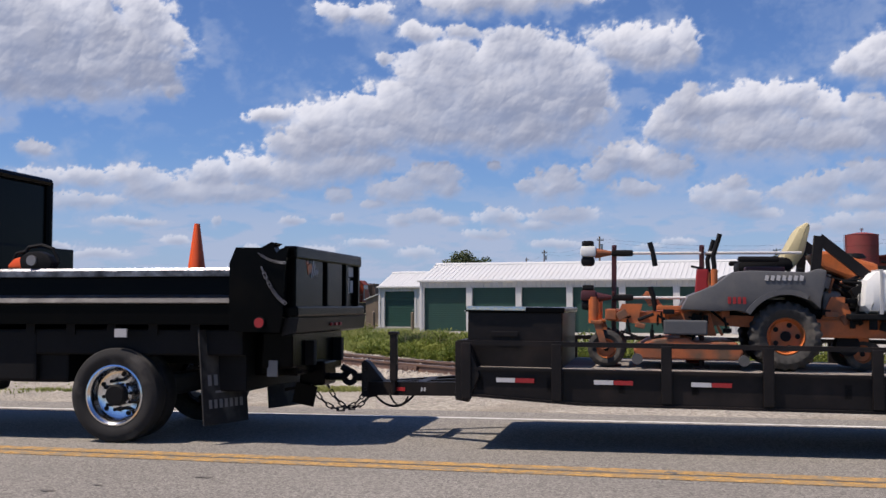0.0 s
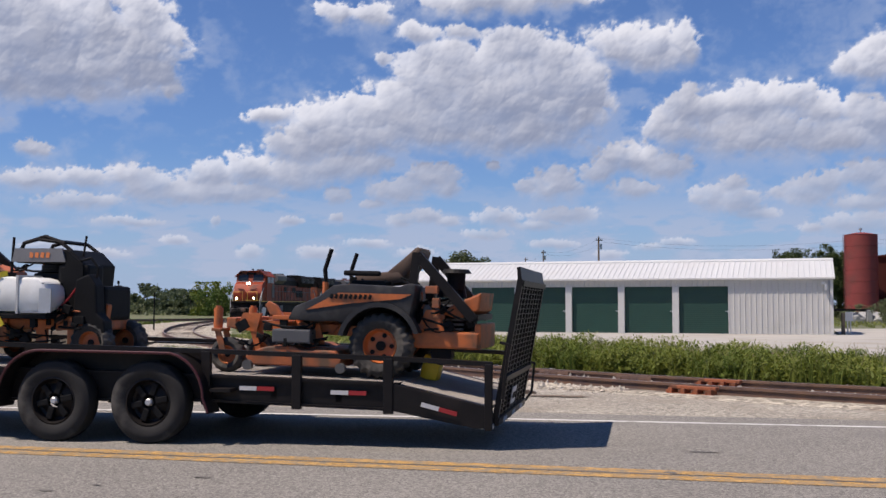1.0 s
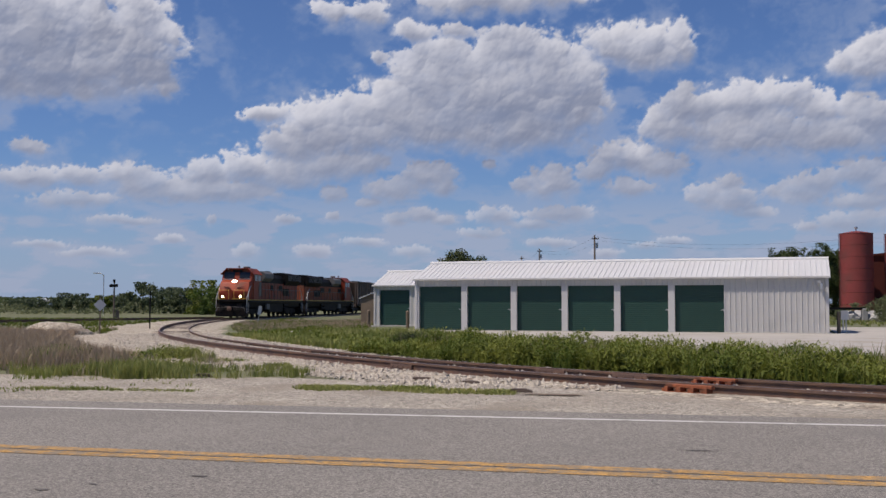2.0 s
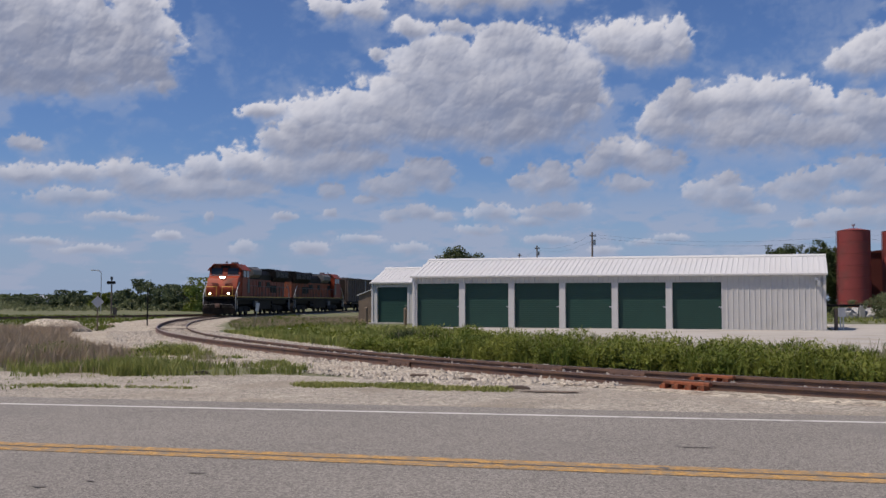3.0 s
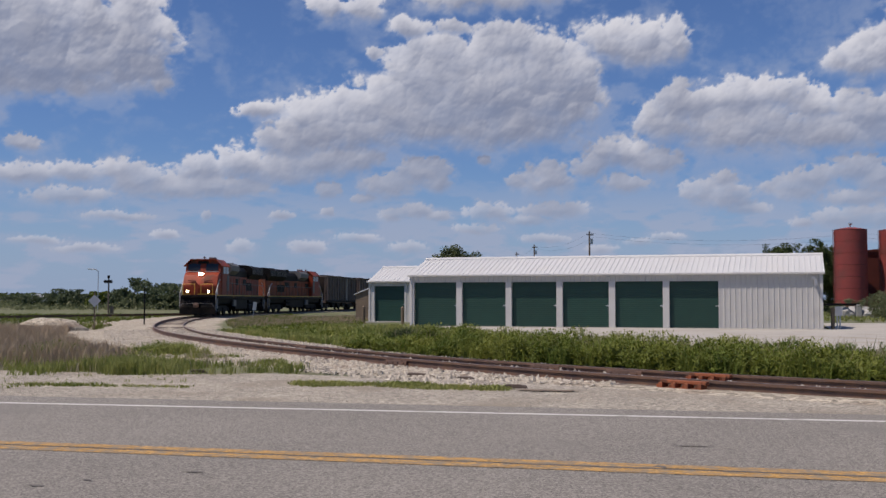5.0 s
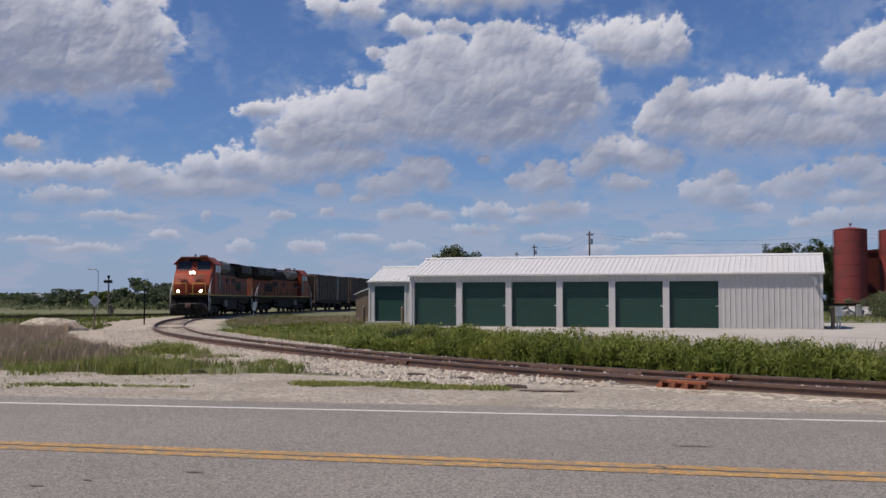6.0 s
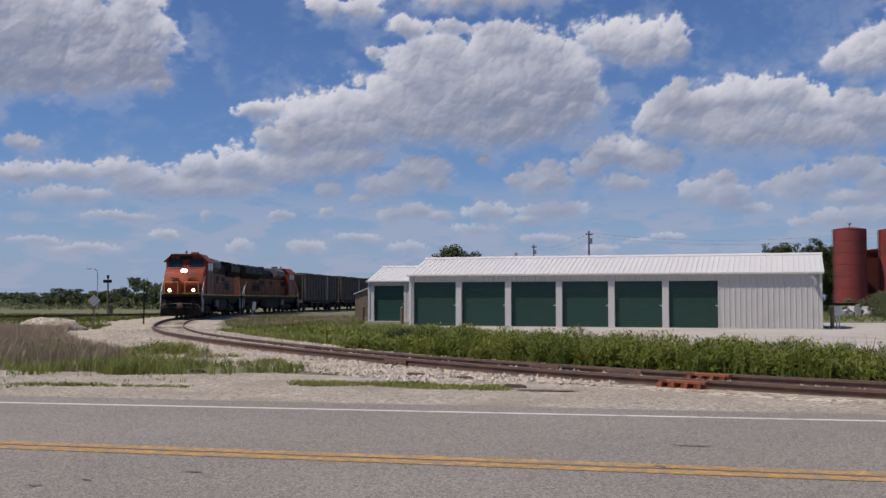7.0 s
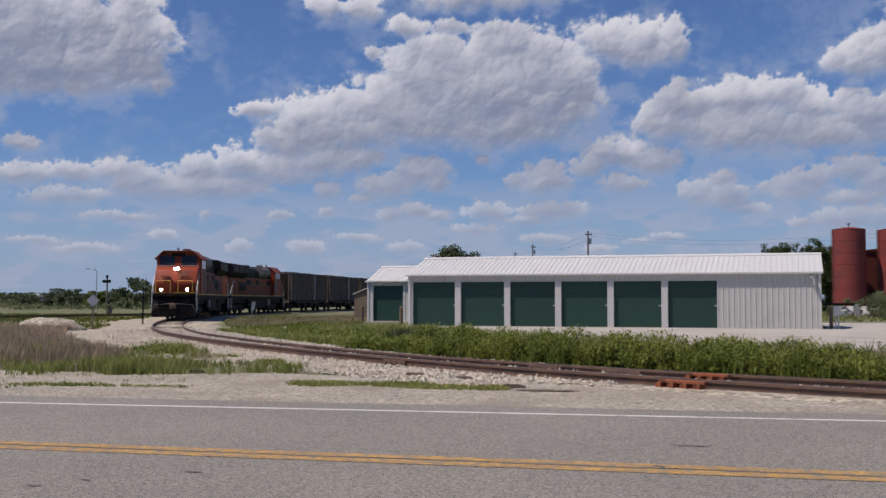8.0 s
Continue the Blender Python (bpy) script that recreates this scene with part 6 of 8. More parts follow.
def trimmer(length, label, red_head):
    """A string trimmer lying in its rack, engine at -x."""
    t = thing("string_trimmer", label, "trimmer", "trimmers in the rack")
    bm = B()
    rod(bm, (0.0, 0, 0), (length, 0, 0), 0.013, seg=10)
    part("shaft", bm, M["silver"], t, "bright steel shaft")
    bm = B()
    box(bm, (-0.15, 0, 0.015), (0.145, 0.14, 0.10), bevel=0.03)
    e = part("engine", bm, M["plastic_white"] if not red_head else M["dark_red"], t, "two-tone engine housing", True)
    bm = B()
    box(bm, (-0.155, 0, -0.075), (0.125, 0.11, 0.09), bevel=0.035)
    part("fuel_tank", bm, M["dark"], e, "", True)
    bm = B()
    box(bm, (-0.155, 0, 0.085), (0.11, 0.10, 0.06), bevel=0.022)
    part("engine_cover", bm, M["dark"], e, "", True)
    bm = B()
    rod(bm, (-0.09, 0, 0.0), (0.06, 0, 0.0), 0.05, 0.018, 12)
    part("clutch_cone", bm, M["rust"] if not red_head else M["dark_red"], t)
    bm = B()
    box(bm, (0.16, 0, 0.0), (0.20, 0.05, 0.06), bevel=0.02)
    part("grip", bm, M["dark"], t, "black rubber grip")
    bm = B()
    tube(bm, [(0.46, 0, -0.12), (0.44, 0, 0.0), (0.41, 0, 0.10)], 0.024, 8)
    part("loop_handle", bm, M["dark"], t, "black loop handle")
    return t


def rack_post(label, h, holder=False):
    t = thing("trimmer_rack_post", label, "rack post", "posts of the trimmer rack")
    bm = B()
    box(bm, (0, 0, h / 2), (0.045, 0.045, h), bevel=0.006)
    part("upright", bm, M["dark_red"], t)
    for z in (h - 0.06, h - 0.48):
        bm = B()
        tube(bm, [(0.0, -0.02, z - 0.03), (0.0, -0.12, z - 0.03), (0.0, -0.14, z + 0.04)], 0.014)
        part("hook", bm, M["dark_red"], t)
    if holder:
        bm = B()
        plate(bm, [(-0.07, h - 0.52), (0.07, h - 0.52), (0.05, h - 0.34), (0.06, h - 0.22), (-0.05, h - 0.22), (-0.06, h - 0.36)], -0.10, -0.03, 0.015)
        ob = part("tool_holder", bm, M["red"], t, "bright red tool holder")
        bm = B()
        bar(bm, (-0.10, -0.07, h - 0.20), (0.14, -0.07, h - 0.25), 0.05, 0.02)
        bar(bm, (-0.09, -0.07, h - 0.54), (0.11, -0.07, h - 0.54), 0.05, 0.02)
        tube(bm, [(0.03, -0.07, h - 0.10), (0.09, -0.07, h - 0.06), (0.13, -0.07, h + 0.0)], 0.012)
        part("clamp", bm, M["dark"], ob, "black spring clamp")
    bm = B()
    box(bm, (0, 0, 0.01), (0.14, 0.14, 0.02))
    part("foot", bm, M["dark_red"], t)
    return t


def fuel_can(label, mt):
    t = thing("fuel_can", label, "fuel can", "fuel cans on the trailer")
    bm = B()
    box(bm, (0, 0, 0.12), (0.18, 0.22, 0.24), bevel=0.04)
    part("can_body", bm, M[mt], t, "", True)
    bm = B()
    rod(bm, (0, 0.03, 0.24), (-0.05, 0.03, 0.36), 0.025, 0.015)
    tube(bm, [(0.06, -0.05, 0.23), (0.04, 0.0, 0.30), (-0.02, 0.05, 0.27)], 0.014)
    part("spout", bm, M["dark"], t)
    return t


def traffic_cone():
    t = thing("traffic_cone", "bright orange plastic traffic cone standing in the truck bed", "traffic cone")
    bm = B()
    box(bm, (0, 0, 0.02), (0.38, 0.38, 0.04), bevel=0.012)
    part("base", bm, M["dark"], t, "black rubber base")
    bm = B()
    rod(bm, (0, 0, 0.03), (0, 0, 0.92), 0.145, 0.028, 28)
    part("cone_shell", bm, M["cone_orange"], t, "", True)
    return t


def chainsaw():
    t = thing("chainsaw", "red and black chainsaw lying on the truck bed rail", "chainsaw")
    bm = B()
    plate(bm, [(-0.12, 0.01), (0.08, 0.01), (0.10, 0.06), (0.03, 0.12), (-0.06, 0.10), (-0.13, 0.04)], -0.07, 0.07, 0.015)
    part("body", bm, M["cone_orange"], t, "orange-red engine housing", True)
    bm = B()
    plate(bm, [(0.02, 0.0), (0.32, 0.0), (0.35, 0.06), (0.30, 0.13), (0.20, 0.17), (0.08, 0.16), (0.0, 0.10)], -0.09, 0.05, 0.02)
    part("engine_cover", bm, M["dark"], t, "black engine cover", True)
    bm = B()
    tube(bm, [(-0.02, -0.02, 0.10), (0.06, -0.02, 0.21), (0.20, -0.02, 0.23), (0.32, -0.02, 0.19), (0.38, -0.02, 0.06)], 0.018)
    tube(bm, [(-0.10, -0.05, 0.05), (-0.05, -0.05, 0.15), (0.05, -0.05, 0.17)], 0.014)
    part("handle", bm, M["dark"], t, "black wrap handle")
    bm = B()
    rod(bm, (0.14, -0.11, 0.08), (0.14, -0.085, 0.08), 0.05, None, 16)
    part("starter_cover", bm, M["panel_grey"], t, "grey starter cover")
    return t


def load():
    on = lambda a: 0.665 + sag(a)
    ride(zero_turn("dusty orange and grey zero-turn mower with tan seat", False), -2.05, 0.50, on(-2.05), 0.7)
    ride(zero_turn("orange and black zero-turn mower with brown seat", True), 3.03, 0.48, on(2.3) - 0.02, 1.6)
    ride(stand_on_mower(), -0.05, 0.72, on(-0.6), 0.7)
    ride(spray_tank(), -0.90, 0.70, 1.20, 0.7)
    ride(toolbox(), -4.86, 0.36, on(-4.4), 0.7)
    ride(rack_post("dark red steel trimmer rack post", 1.13), -3.55, 0.92, on(-3.5), 0.7)
    ride(rack_post("dark red steel rack post with a bright red tool holder", 1.13, True), -2.75, 0.92, on(-2.8), 0.7)
    ride(trimmer(1.75, "string trimmer with cream engine hanging in the rack", False), -3.62, 0.80, 1.76, 0.4)
    ride(trimmer(1.60, "string trimmer with red engine hanging in the rack", True), -3.62, 0.80, 1.35, 0.4)
    ride(fuel_can("red plastic fuel can on the trailer", "red"), -2.78, 1.75, on(-2.8), 0.7)
    ride(fuel_can("yellow plastic can behind the mower", "yellow_plastic"), 3.42, 1.0, 0.56, 13)
    ride(traffic_cone(), -7.75, 1.0, 1.19)
    ride(chainsaw(), -9.12, 0.1, 1.622)


dump_truck()
trailer()
load()


# ---- yard, far things ----
def rng_np(seed):
    return np.random.default_rng(seed)


def stuff_mesh(name, verts, faces, material, label, category):
    me = bpy.data.meshes.new(name)
    me.from_pydata(verts.tolist() if hasattr(verts, "tolist") else verts, [], faces.tolist() if hasattr(faces, "tolist") else faces)
    me.materials.append(material)
    return tagged(new(name, me), label, category, "", "stuff")


def blades(name, places, heights, material, label, category="grass", per=5, width=0.016, lean=0.45, seed=1):
    """Tufts: at each place several tapering, bent blades."""
    r = rng_np(seed)
    n = len(places) * per
    base = np.repeat(np.asarray(places, float), per, axis=0)
    h = np.repeat(np.asarray(heights, float), per) * r.uniform(0.55, 1.1, n)
    base[:, :2] += r.normal(0, 0.05, (n, 2))
    a = r.uniform(0, 2 * np.pi, n)
    tip = np.stack([np.cos(a), np.sin(a), np.zeros(n)], 1) * (h * lean * r.uniform(0.2, 1.2, n))[:, None]
    b = r.uniform(0, 2 * np.pi, n)
    side = np.stack([np.cos(b), np.sin(b), np.zeros(n)], 1) * (width * r.uniform(0.6, 1.5, n))[:, None]
    up = np.array([0, 0, 1.0])
    mid = base + tip * 0.3 + up * (h * 0.6)[:, None]
    top = base + tip + up * h[:, None]
    v = np.stack([base - side, base + side, mid + side * 0.8, mid - side * 0.8, top], 1).reshape(-1, 3)
    i = np.arange(n)[:, None] * 5
    f4 = (i + np.array([[0, 1, 2, 3]])).tolist()
    f3 = (i + np.array([[3, 2, 4]])).tolist()
    return stuff_mesh(name, v, f4 + f3, material, label, category)


def leafy_weeds(name, places, heights, material, label, per=14, size=0.06, seed=2):
    """Broad-leaved weeds: a stem with many pointed leaves in all directions."""
    r = rng_np(seed)
    m = len(places)
    n = m * per
    base = np.repeat(np.asarray(places, float), per, axis=0)
    hh = np.repeat(np.asarray(heights, float), per)
    t = r.uniform(0.08, 1.0, n)
    bend = np.repeat(r.normal(0, 0.13, (m, 2)), per, axis=0)
    c = base.copy()
    c[:, :2] += bend * (t * hh)[:, None] + r.normal(0, 0.035, (n, 2))
    c[:, 2] += t * hh
    a, e = r.uniform(0, 2 * np.pi, n), r.uniform(-0.5, 1.1, n)
    d = np.stack([np.cos(a) * np.cos(e), np.sin(a) * np.cos(e), np.sin(e)], 1)
    L = size * r.uniform(0.7, 2.0, n) * (1.35 - 0.7 * t)
    s = np.stack([-np.sin(a), np.cos(a), r.uniform(-0.4, 0.4, n)], 1)
    w = (L * r.uniform(0.22, 0.42, n))[:, None]
    tip, mid = c + d * (2 * L)[:, None], c + d * L[:, None]
    v = np.stack([c, mid + s * w, tip, mid - s * w], 1).reshape(-1, 3)
    f = (np.arange(n)[:, None] * 4 + np.array([[0, 1, 2, 3]])).tolist()
    return stuff_mesh(name, v, f, material, label, "weeds")


def scatter(n, seed, place, keep):
    """Up to n places on the ground, drawn by place(r) and kept where keep(x, y) allows."""
    r, out = rng_np(seed), []
    for _ in range(n):
        x, y = place(r)
        if r.random() < keep(x, y):
            out.append((x, y, gz(x, y) - 0.03))
    return out


def along_track(s0, s1, o0, o1):
    def f(r):
        p, _ = on_track(s0 + (s1 - s0) * r.random(), o0 + (o1 - o0) * r.random())
        return p.x, p.y
    return f


def patchy(x, y, scale, low, high):
    v = noise.noise((x * scale, y * scale, 3.7))
    return min(1.0, max(0.0, (v - low) / (high - low)))


def to_building(x, y):
    v = BUILDING.inverted() @ Vector((x, y, 0))
    return v.x, v.y


def vegetation():
    # tall weeds behind the near track
    def front(x, y):
        bx, by = to_building(x, y)
        return 0.0 if by > (-4.6 if bx < -1 else -7.2) else 1.0
    w = scatter(7800, 11, along_track(-7, 15.5, -1.75, -5.8), front)
    hs = [0.58 * (0.72 + 0.75 * noise.noise((x * 1.1, y * 1.1, 1))) * (0.42 + 0.58 * min(1, max(0, (x + 5) / 5.5))) for x, y, z in w]
    leafy_weeds("weed_bank", w, hs, M["weed"], "tall green weeds along the track", 24, 0.038, 3)
    w2 = scatter(1500, 12, along_track(-7, 11.5, -1.5, -5.6), front)
    blades("weed_stalks", w2, [0.52 * (0.75 + 0.9 * noise.noise((x * 1.3, y * 1.3, 4))) * (0.42 + 0.58 * min(1, max(0, (x + 5) / 5.5))) for x, y, z in w2], M["weed"], "grassy green stalks among the weeds", "weeds", 5, 0.007, 0.5, 5)
    w3 = scatter(700, 13, along_track(-7, 18, -3.0, -6.0), lambda x, y: front(x, y) * patchy(x, y, 0.35, 0.0, 0.4))
    blades("seed_heads", w3, [0.60] * len(w3), M["straw"], "pale straw seed heads above the weeds", "weeds", 4, 0.007, 0.3, 6)
    w4 = scatter(240, 33, along_track(-7, 11.5, -2.6, -5.4), front)
    blades("dock_stalks", w4, [0.56 * (0.42 + 0.58 * min(1, max(0, (x + 5) / 5.5))) for x, y, z in w4], M["dry_grass"], "brown seed stalks rising from the weeds", "weeds", 3, 0.006, 0.35, 34)
    db = scatter(260, 51, lambda r: (r.normal(-0.98, 0.22), r.normal(29.2, 0.3)), lambda x, y: 1.0)
    blades("dry_bush", db, [0.5 + 0.2 * noise.noise((x * 3, y * 3, 0)) for x, y, z in db], M["leaf_olive"], "grey-green dry bush among the weeds", "bush", 6, 0.008, 0.7, 52)
    # inner side of the bend
    g = scatter(2600, 35, along_track(28, 74, -2.8, -13), lambda x, y: front(x, y) * patchy(x, y, 0.12, -0.15, 0.25))
    leafy_weeds("far_bend_weeds", g, [0.12 + 0.25 * patchy(x, y, 0.3, -0.1, 0.5) for x, y, z in g], M["weed"], "rough green weeds along the far bend", 14, 0.075, 36)
    g = scatter(20000, 14, along_track(12, 72, -2.2, -17), lambda x, y: front(x, y) * (0.42 + patchy(x, y, 0.16, -0.35, 0.1)) * (1 if to_building(x, y)[0] < 6 else 0))
    blades("bend_grass", g, [0.16 + 0.22 * patchy(x, y, 0.22, -0.2, 0.5) for x, y, z in g], M["grass"], "uneven yellow-green grass inside the bend", "grass", 6, 0.016, 0.6, 7)
    g = scatter(800, 15, along_track(11, 34, -2.6, -10), lambda x, y: front(x, y) * patchy(x, y, 0.3, -0.1, 0.3))
    leafy_weeds("bend_weeds", g, [0.16 + 0.22 * patchy(x, y, 0.4, -0.2, 0.4) for x, y, z in g], M["weed"], "leafy green weeds inside the bend", 14, 0.055, 8)
    def lot(x, y):
        return (0.25 + patchy(x, y, 0.2, -0.3, 0.2)) if abs(track_distance(x, y)[0]) > 3.2 and to_building(x, y)[0] < -1.5 else 0.0
    g = scatter(6500, 37, lambda r: (r.uniform(-19, -4.5), r.uniform(50, 86)), lot)
    blades("lot_grass", g, [0.14 + 0.16 * patchy(x, y, 0.3, -0.2, 0.5) for x, y, z in g], M["weed"], "rough grass between the track and the buildings", "grass", 5, 0.016, 0.6, 38)
    g = scatter(3600, 39, lambda r: (r.uniform(-19, -4.5), r.uniform(56, 90)), lot)
    blades("lot_straw", g, [0.26] * len(g), M["dry_grass"], "dry pinkish grass between the track and the buildings", "grass", 5, 0.010, 0.5, 40)
    # dry grass and green strip on the outer side
    dry = scatter(15000, 16, lambda r: (r.uniform(-26, -6.5), r.uniform(20.5, 47)), lambda x, y: 1.0 if track_distance(x, y)[0] > 4.4 and x < -0.40 * y + 3.5 + 0.8 * noise.noise((x, y, 0)) else 0.0)
    blades("dry_grass", dry, [0.42 + 0.2 * noise.noise((x * 0.4, y * 0.4, 0)) for x, y, z in dry], M["dry_grass"], "tall pinkish dry grass", "grass", 8, 0.006, 0.4, 9)
    gr = scatter(13000, 17, lambda r: (r.uniform(-16, -2.6), r.uniform(18.2, 27)), lambda x, y: patchy(x, y, 0.6, -0.25, 0.35) if track_distance(x, y)[0] > 2.6 + 0.8 * noise.noise((x, y, 0)) else 0.0)
    blades("verge_grass", gr, [0.14 + 0.20 * patchy(x, y, 0.5, -0.2, 0.4) for x, y, z in gr], M["grass"], "green roadside grass", "grass", 9, 0.0065, 0.55, 10)
    sd = scatter(1500, 27, lambda r: (r.uniform(-15, -2.8), r.uniform(18.6, 27)), lambda x, y: patchy(x, y, 0.7, -0.1, 0.4) if track_distance(x, y)[0] > 2.8 else 0.0)
    blades("verge_straw", sd, [0.24] * len(sd), M["straw"], "dry straw among the roadside grass", "grass", 4, 0.007, 0.5, 28)
    lw = scatter(700, 18, lambda r: (r.uniform(-12, -3.0), r.uniform(20, 27)), lambda x, y: patchy(x, y, 0.5, 0.0, 0.3) if track_distance(x, y)[0] > 3.0 else 0.0)
    leafy_weeds("verge_weeds", lw, [0.32] * len(lw), M["weed"], "leafy weeds in the verge", 12, 0.04, 12)
    # thin strips in the shoulder gravel
    st = scatter(2600, 19, lambda r: (r.uniform(-2.3, 0.9), r.uniform(14.7, 16.6)), lambda x, y: 1.0 if abs(y - (15.72 - 0.33 * x)) < 0.33 + 0.25 * noise.noise((x * 1.3, y, 2)) else 0.0)
    st += scatter(2500, 20, lambda r: (r.uniform(-9, -3.8), r.uniform(15.4, 18.2)), lambda x, y: (1.0 if abs(y - (15.1 - 0.17 * x)) < 0.16 + 0.2 * noise.noise((x * 0.9, y, 5)) else 0.02))
    blades("shoulder_grass", st, [0.05 + 0.04 * patchy(x, y, 0.9, -0.3, 0.5) for x, y, z in st], M["grass"], "short grass growing in the gravel shoulder", "grass", 6, 0.008, 0.8, 13)
    far = scatter(9000, 21, lambda r: (r.uniform(-75, -14), r.uniform(46, 105)), lambda x, y: (0.25 + patchy(x, y, 0.06, -0.3, 0.3)) if abs(track_distance(x, y)[0]) > 4 and math.hypot(x + 18, y - 48.5) > 1.6 else 0.0)
    blades("field_grass", far, [0.22] * len(far), M["weed"], "rough green field grass", "grass", 4, 0.03, 0.6, 14)
    rt = scatter(3000, 22, lambda r: (r.uniform(19, 60), r.uniform(58, 110)), lambda x, y: patchy(x, y, 0.08, -0.2, 0.2))
    blades("yard_grass", rt, [0.25] * len(rt), M["grass"], "rough yard grass", "grass", 4, 0.03, 0.6, 15)


def stones():
    """Loose ballast and gravel stones, small and uncounted."""
    r = rng_np(31)
    c, s = [], []
    for _ in range(16000):
        q = r.uniform(-7, 40)
        off = r.choice([r.uniform(0.85, 3.0), r.uniform(-0.6, 0.6), r.uniform(-2.0, -0.85)], p=[0.62, 0.2, 0.18])
        p, _h = on_track(q, off)
        if (q < 3 and off > 1.7) or (q < 1.8 and off > 0.7):
            continue
        c.append((p.x, p.y, (p.z if abs(off) < 1.5 else gz(p.x, p.y)) + 0.0 - 0.012 * (abs(off) > 1.5))), s.append(r.uniform(0.020, 0.055))
    for _ in range(7000):
        u = r.uniform(-11, 9)
        d = r.uniform(12.75, 16.2)
        p = R_ALONG * u + R_AWAY * d
        c.append((p.x, p.y, -0.01)), s.append(r.uniform(0.004, 0.012))
    c, s = np.array(c), np.array(s)
    n = len(c)
    o = np.array([[1, 0, 0], [0, 1, 0], [-1, 0, 0], [0, -1, 0], [0, 0, 0.8], [0, 0, -0.6]])
    v = (c[:, None, :] + o[None] * s[:, None, None] * r.uniform(0.6, 1.3, (n, 6, 3)) + r.normal(0, 0.25, (n, 6, 3)) * s[:, None, None])
    f = np.array([[0, 1, 4], [1, 2, 4], [2, 3, 4], [3, 0, 4], [1, 0, 5], [2, 1, 5], [3, 2, 5], [0, 3, 5]])
    faces = (np.arange(n)[:, None, None] * 6 + f[None]).reshape(-1, 3)
    stuff_mesh("loose_stones", v.reshape(-1, 3), faces, M["stone"], "loose pale limestone ballast stones", "stones")


def tree(x, y, height, spread, seed, leaf="leaf_dark", label="", trunk=0.3, name="tree", count=2600, low=0.25, size=0.0, full=0):
    """A tapered trunk with limbs and a crown of many small leaf clumps round them."""
    r = rng_np(seed)
    t = thing(name, label, name, "far " + name + "s", m=pose(x, y, gz(x, y) - 0.03))
    bm = B()
    limbs = []
    rod(bm, (0, 0, 0), (0.05, 0, height * 0.55), height * 0.028, height * 0.014, 8)
    for k in range(9):
        z = height * r.uniform(min(trunk * 0.7, low + 0.05), 0.6)
        a = 2 * math.pi * (k + r.uniform(0, 0.6)) / 9
        end = (math.cos(a) * spread * r.uniform(0.45, 0.85), math.sin(a) * spread * r.uniform(0.45, 0.85), min(height * 0.9, z + height * r.uniform(0.1, 0.38)))
        rod(bm, (0.03, 0, z), end, height * 0.011, height * 0.003, 5)
        limbs.append(end)
    limbs.append((0, 0, height * 0.86))
    if low < 0.12:
        for k in range(6):
            a = r.uniform(0, 2 * math.pi)
            limbs.append((math.cos(a) * spread * 0.7, math.sin(a) * spread * 0.5, height * r.uniform(0.08, 0.3)))
    for k in range(full):
        a, q = r.uniform(0, 2 * math.pi), math.sqrt(r.uniform(0, 1))
        limbs.append((math.cos(a) * q * spread * 0.8, math.sin(a) * q * spread * 0.8, height * (0.30 + (0.62 - 0.22 * q * q) * r.uniform(0.25, 1.0))))
    part("trunk", bm, M["bark"], t, "grey-brown trunk and limbs")
    cl = []
    for e in limbs:
        for _ in range(5):
            cl.append((np.array(e) + r.normal(0, 1, 3) * np.array([spread * 0.22, spread * 0.22, height * 0.07]), r.uniform(0.16, 0.34) * spread))
    n = count
    k = r.integers(0, len(cl), n)
    cen, rad = np.array([c for c, _ in cl])[k], np.array([q for _, q in cl])[k]
    d = r.normal(0, 1, (n, 3))
    d /= np.linalg.norm(d, axis=1)[:, None]
    p = cen + d * (rad * r.uniform(0.35, 1.0, n))[:, None]
    p[:, 2] = np.clip(p[:, 2], height * low * 0.4, height * 1.02)
    sz = (size or spread * 0.055) * r.uniform(0.6, 1.5, n)
    a, b = r.normal(0, 1, (n, 3)), r.normal(0, 1, (n, 3))
    a /= np.linalg.norm(a, axis=1)[:, None]
    b = np.cross(a, b)
    b /= np.linalg.norm(b, axis=1)[:, None]
    v = np.stack([p - a * sz[:, None], p + b * (sz * 0.6)[:, None], p + a * sz[:, None], p - b * (sz * 0.6)[:, None]], 1).reshape(-1, 3)
    f = (np.arange(n)[:, None] * 4 + np.array([[0, 1, 2, 3]])).tolist()
    me = bpy.data.meshes.new("crown")
    me.from_pydata(v.tolist(), [], f)
    me.materials.append(M[leaf])
    o = new("crown", me)
    o.parent = t
    tagged(o, "uneven leafy crown")
    return t


def at_angle(px_off, dist):
    """The place dist metres ahead whose sideways slope is px_off thousandths."""
    return px_off / 1000.0 * dist, dist


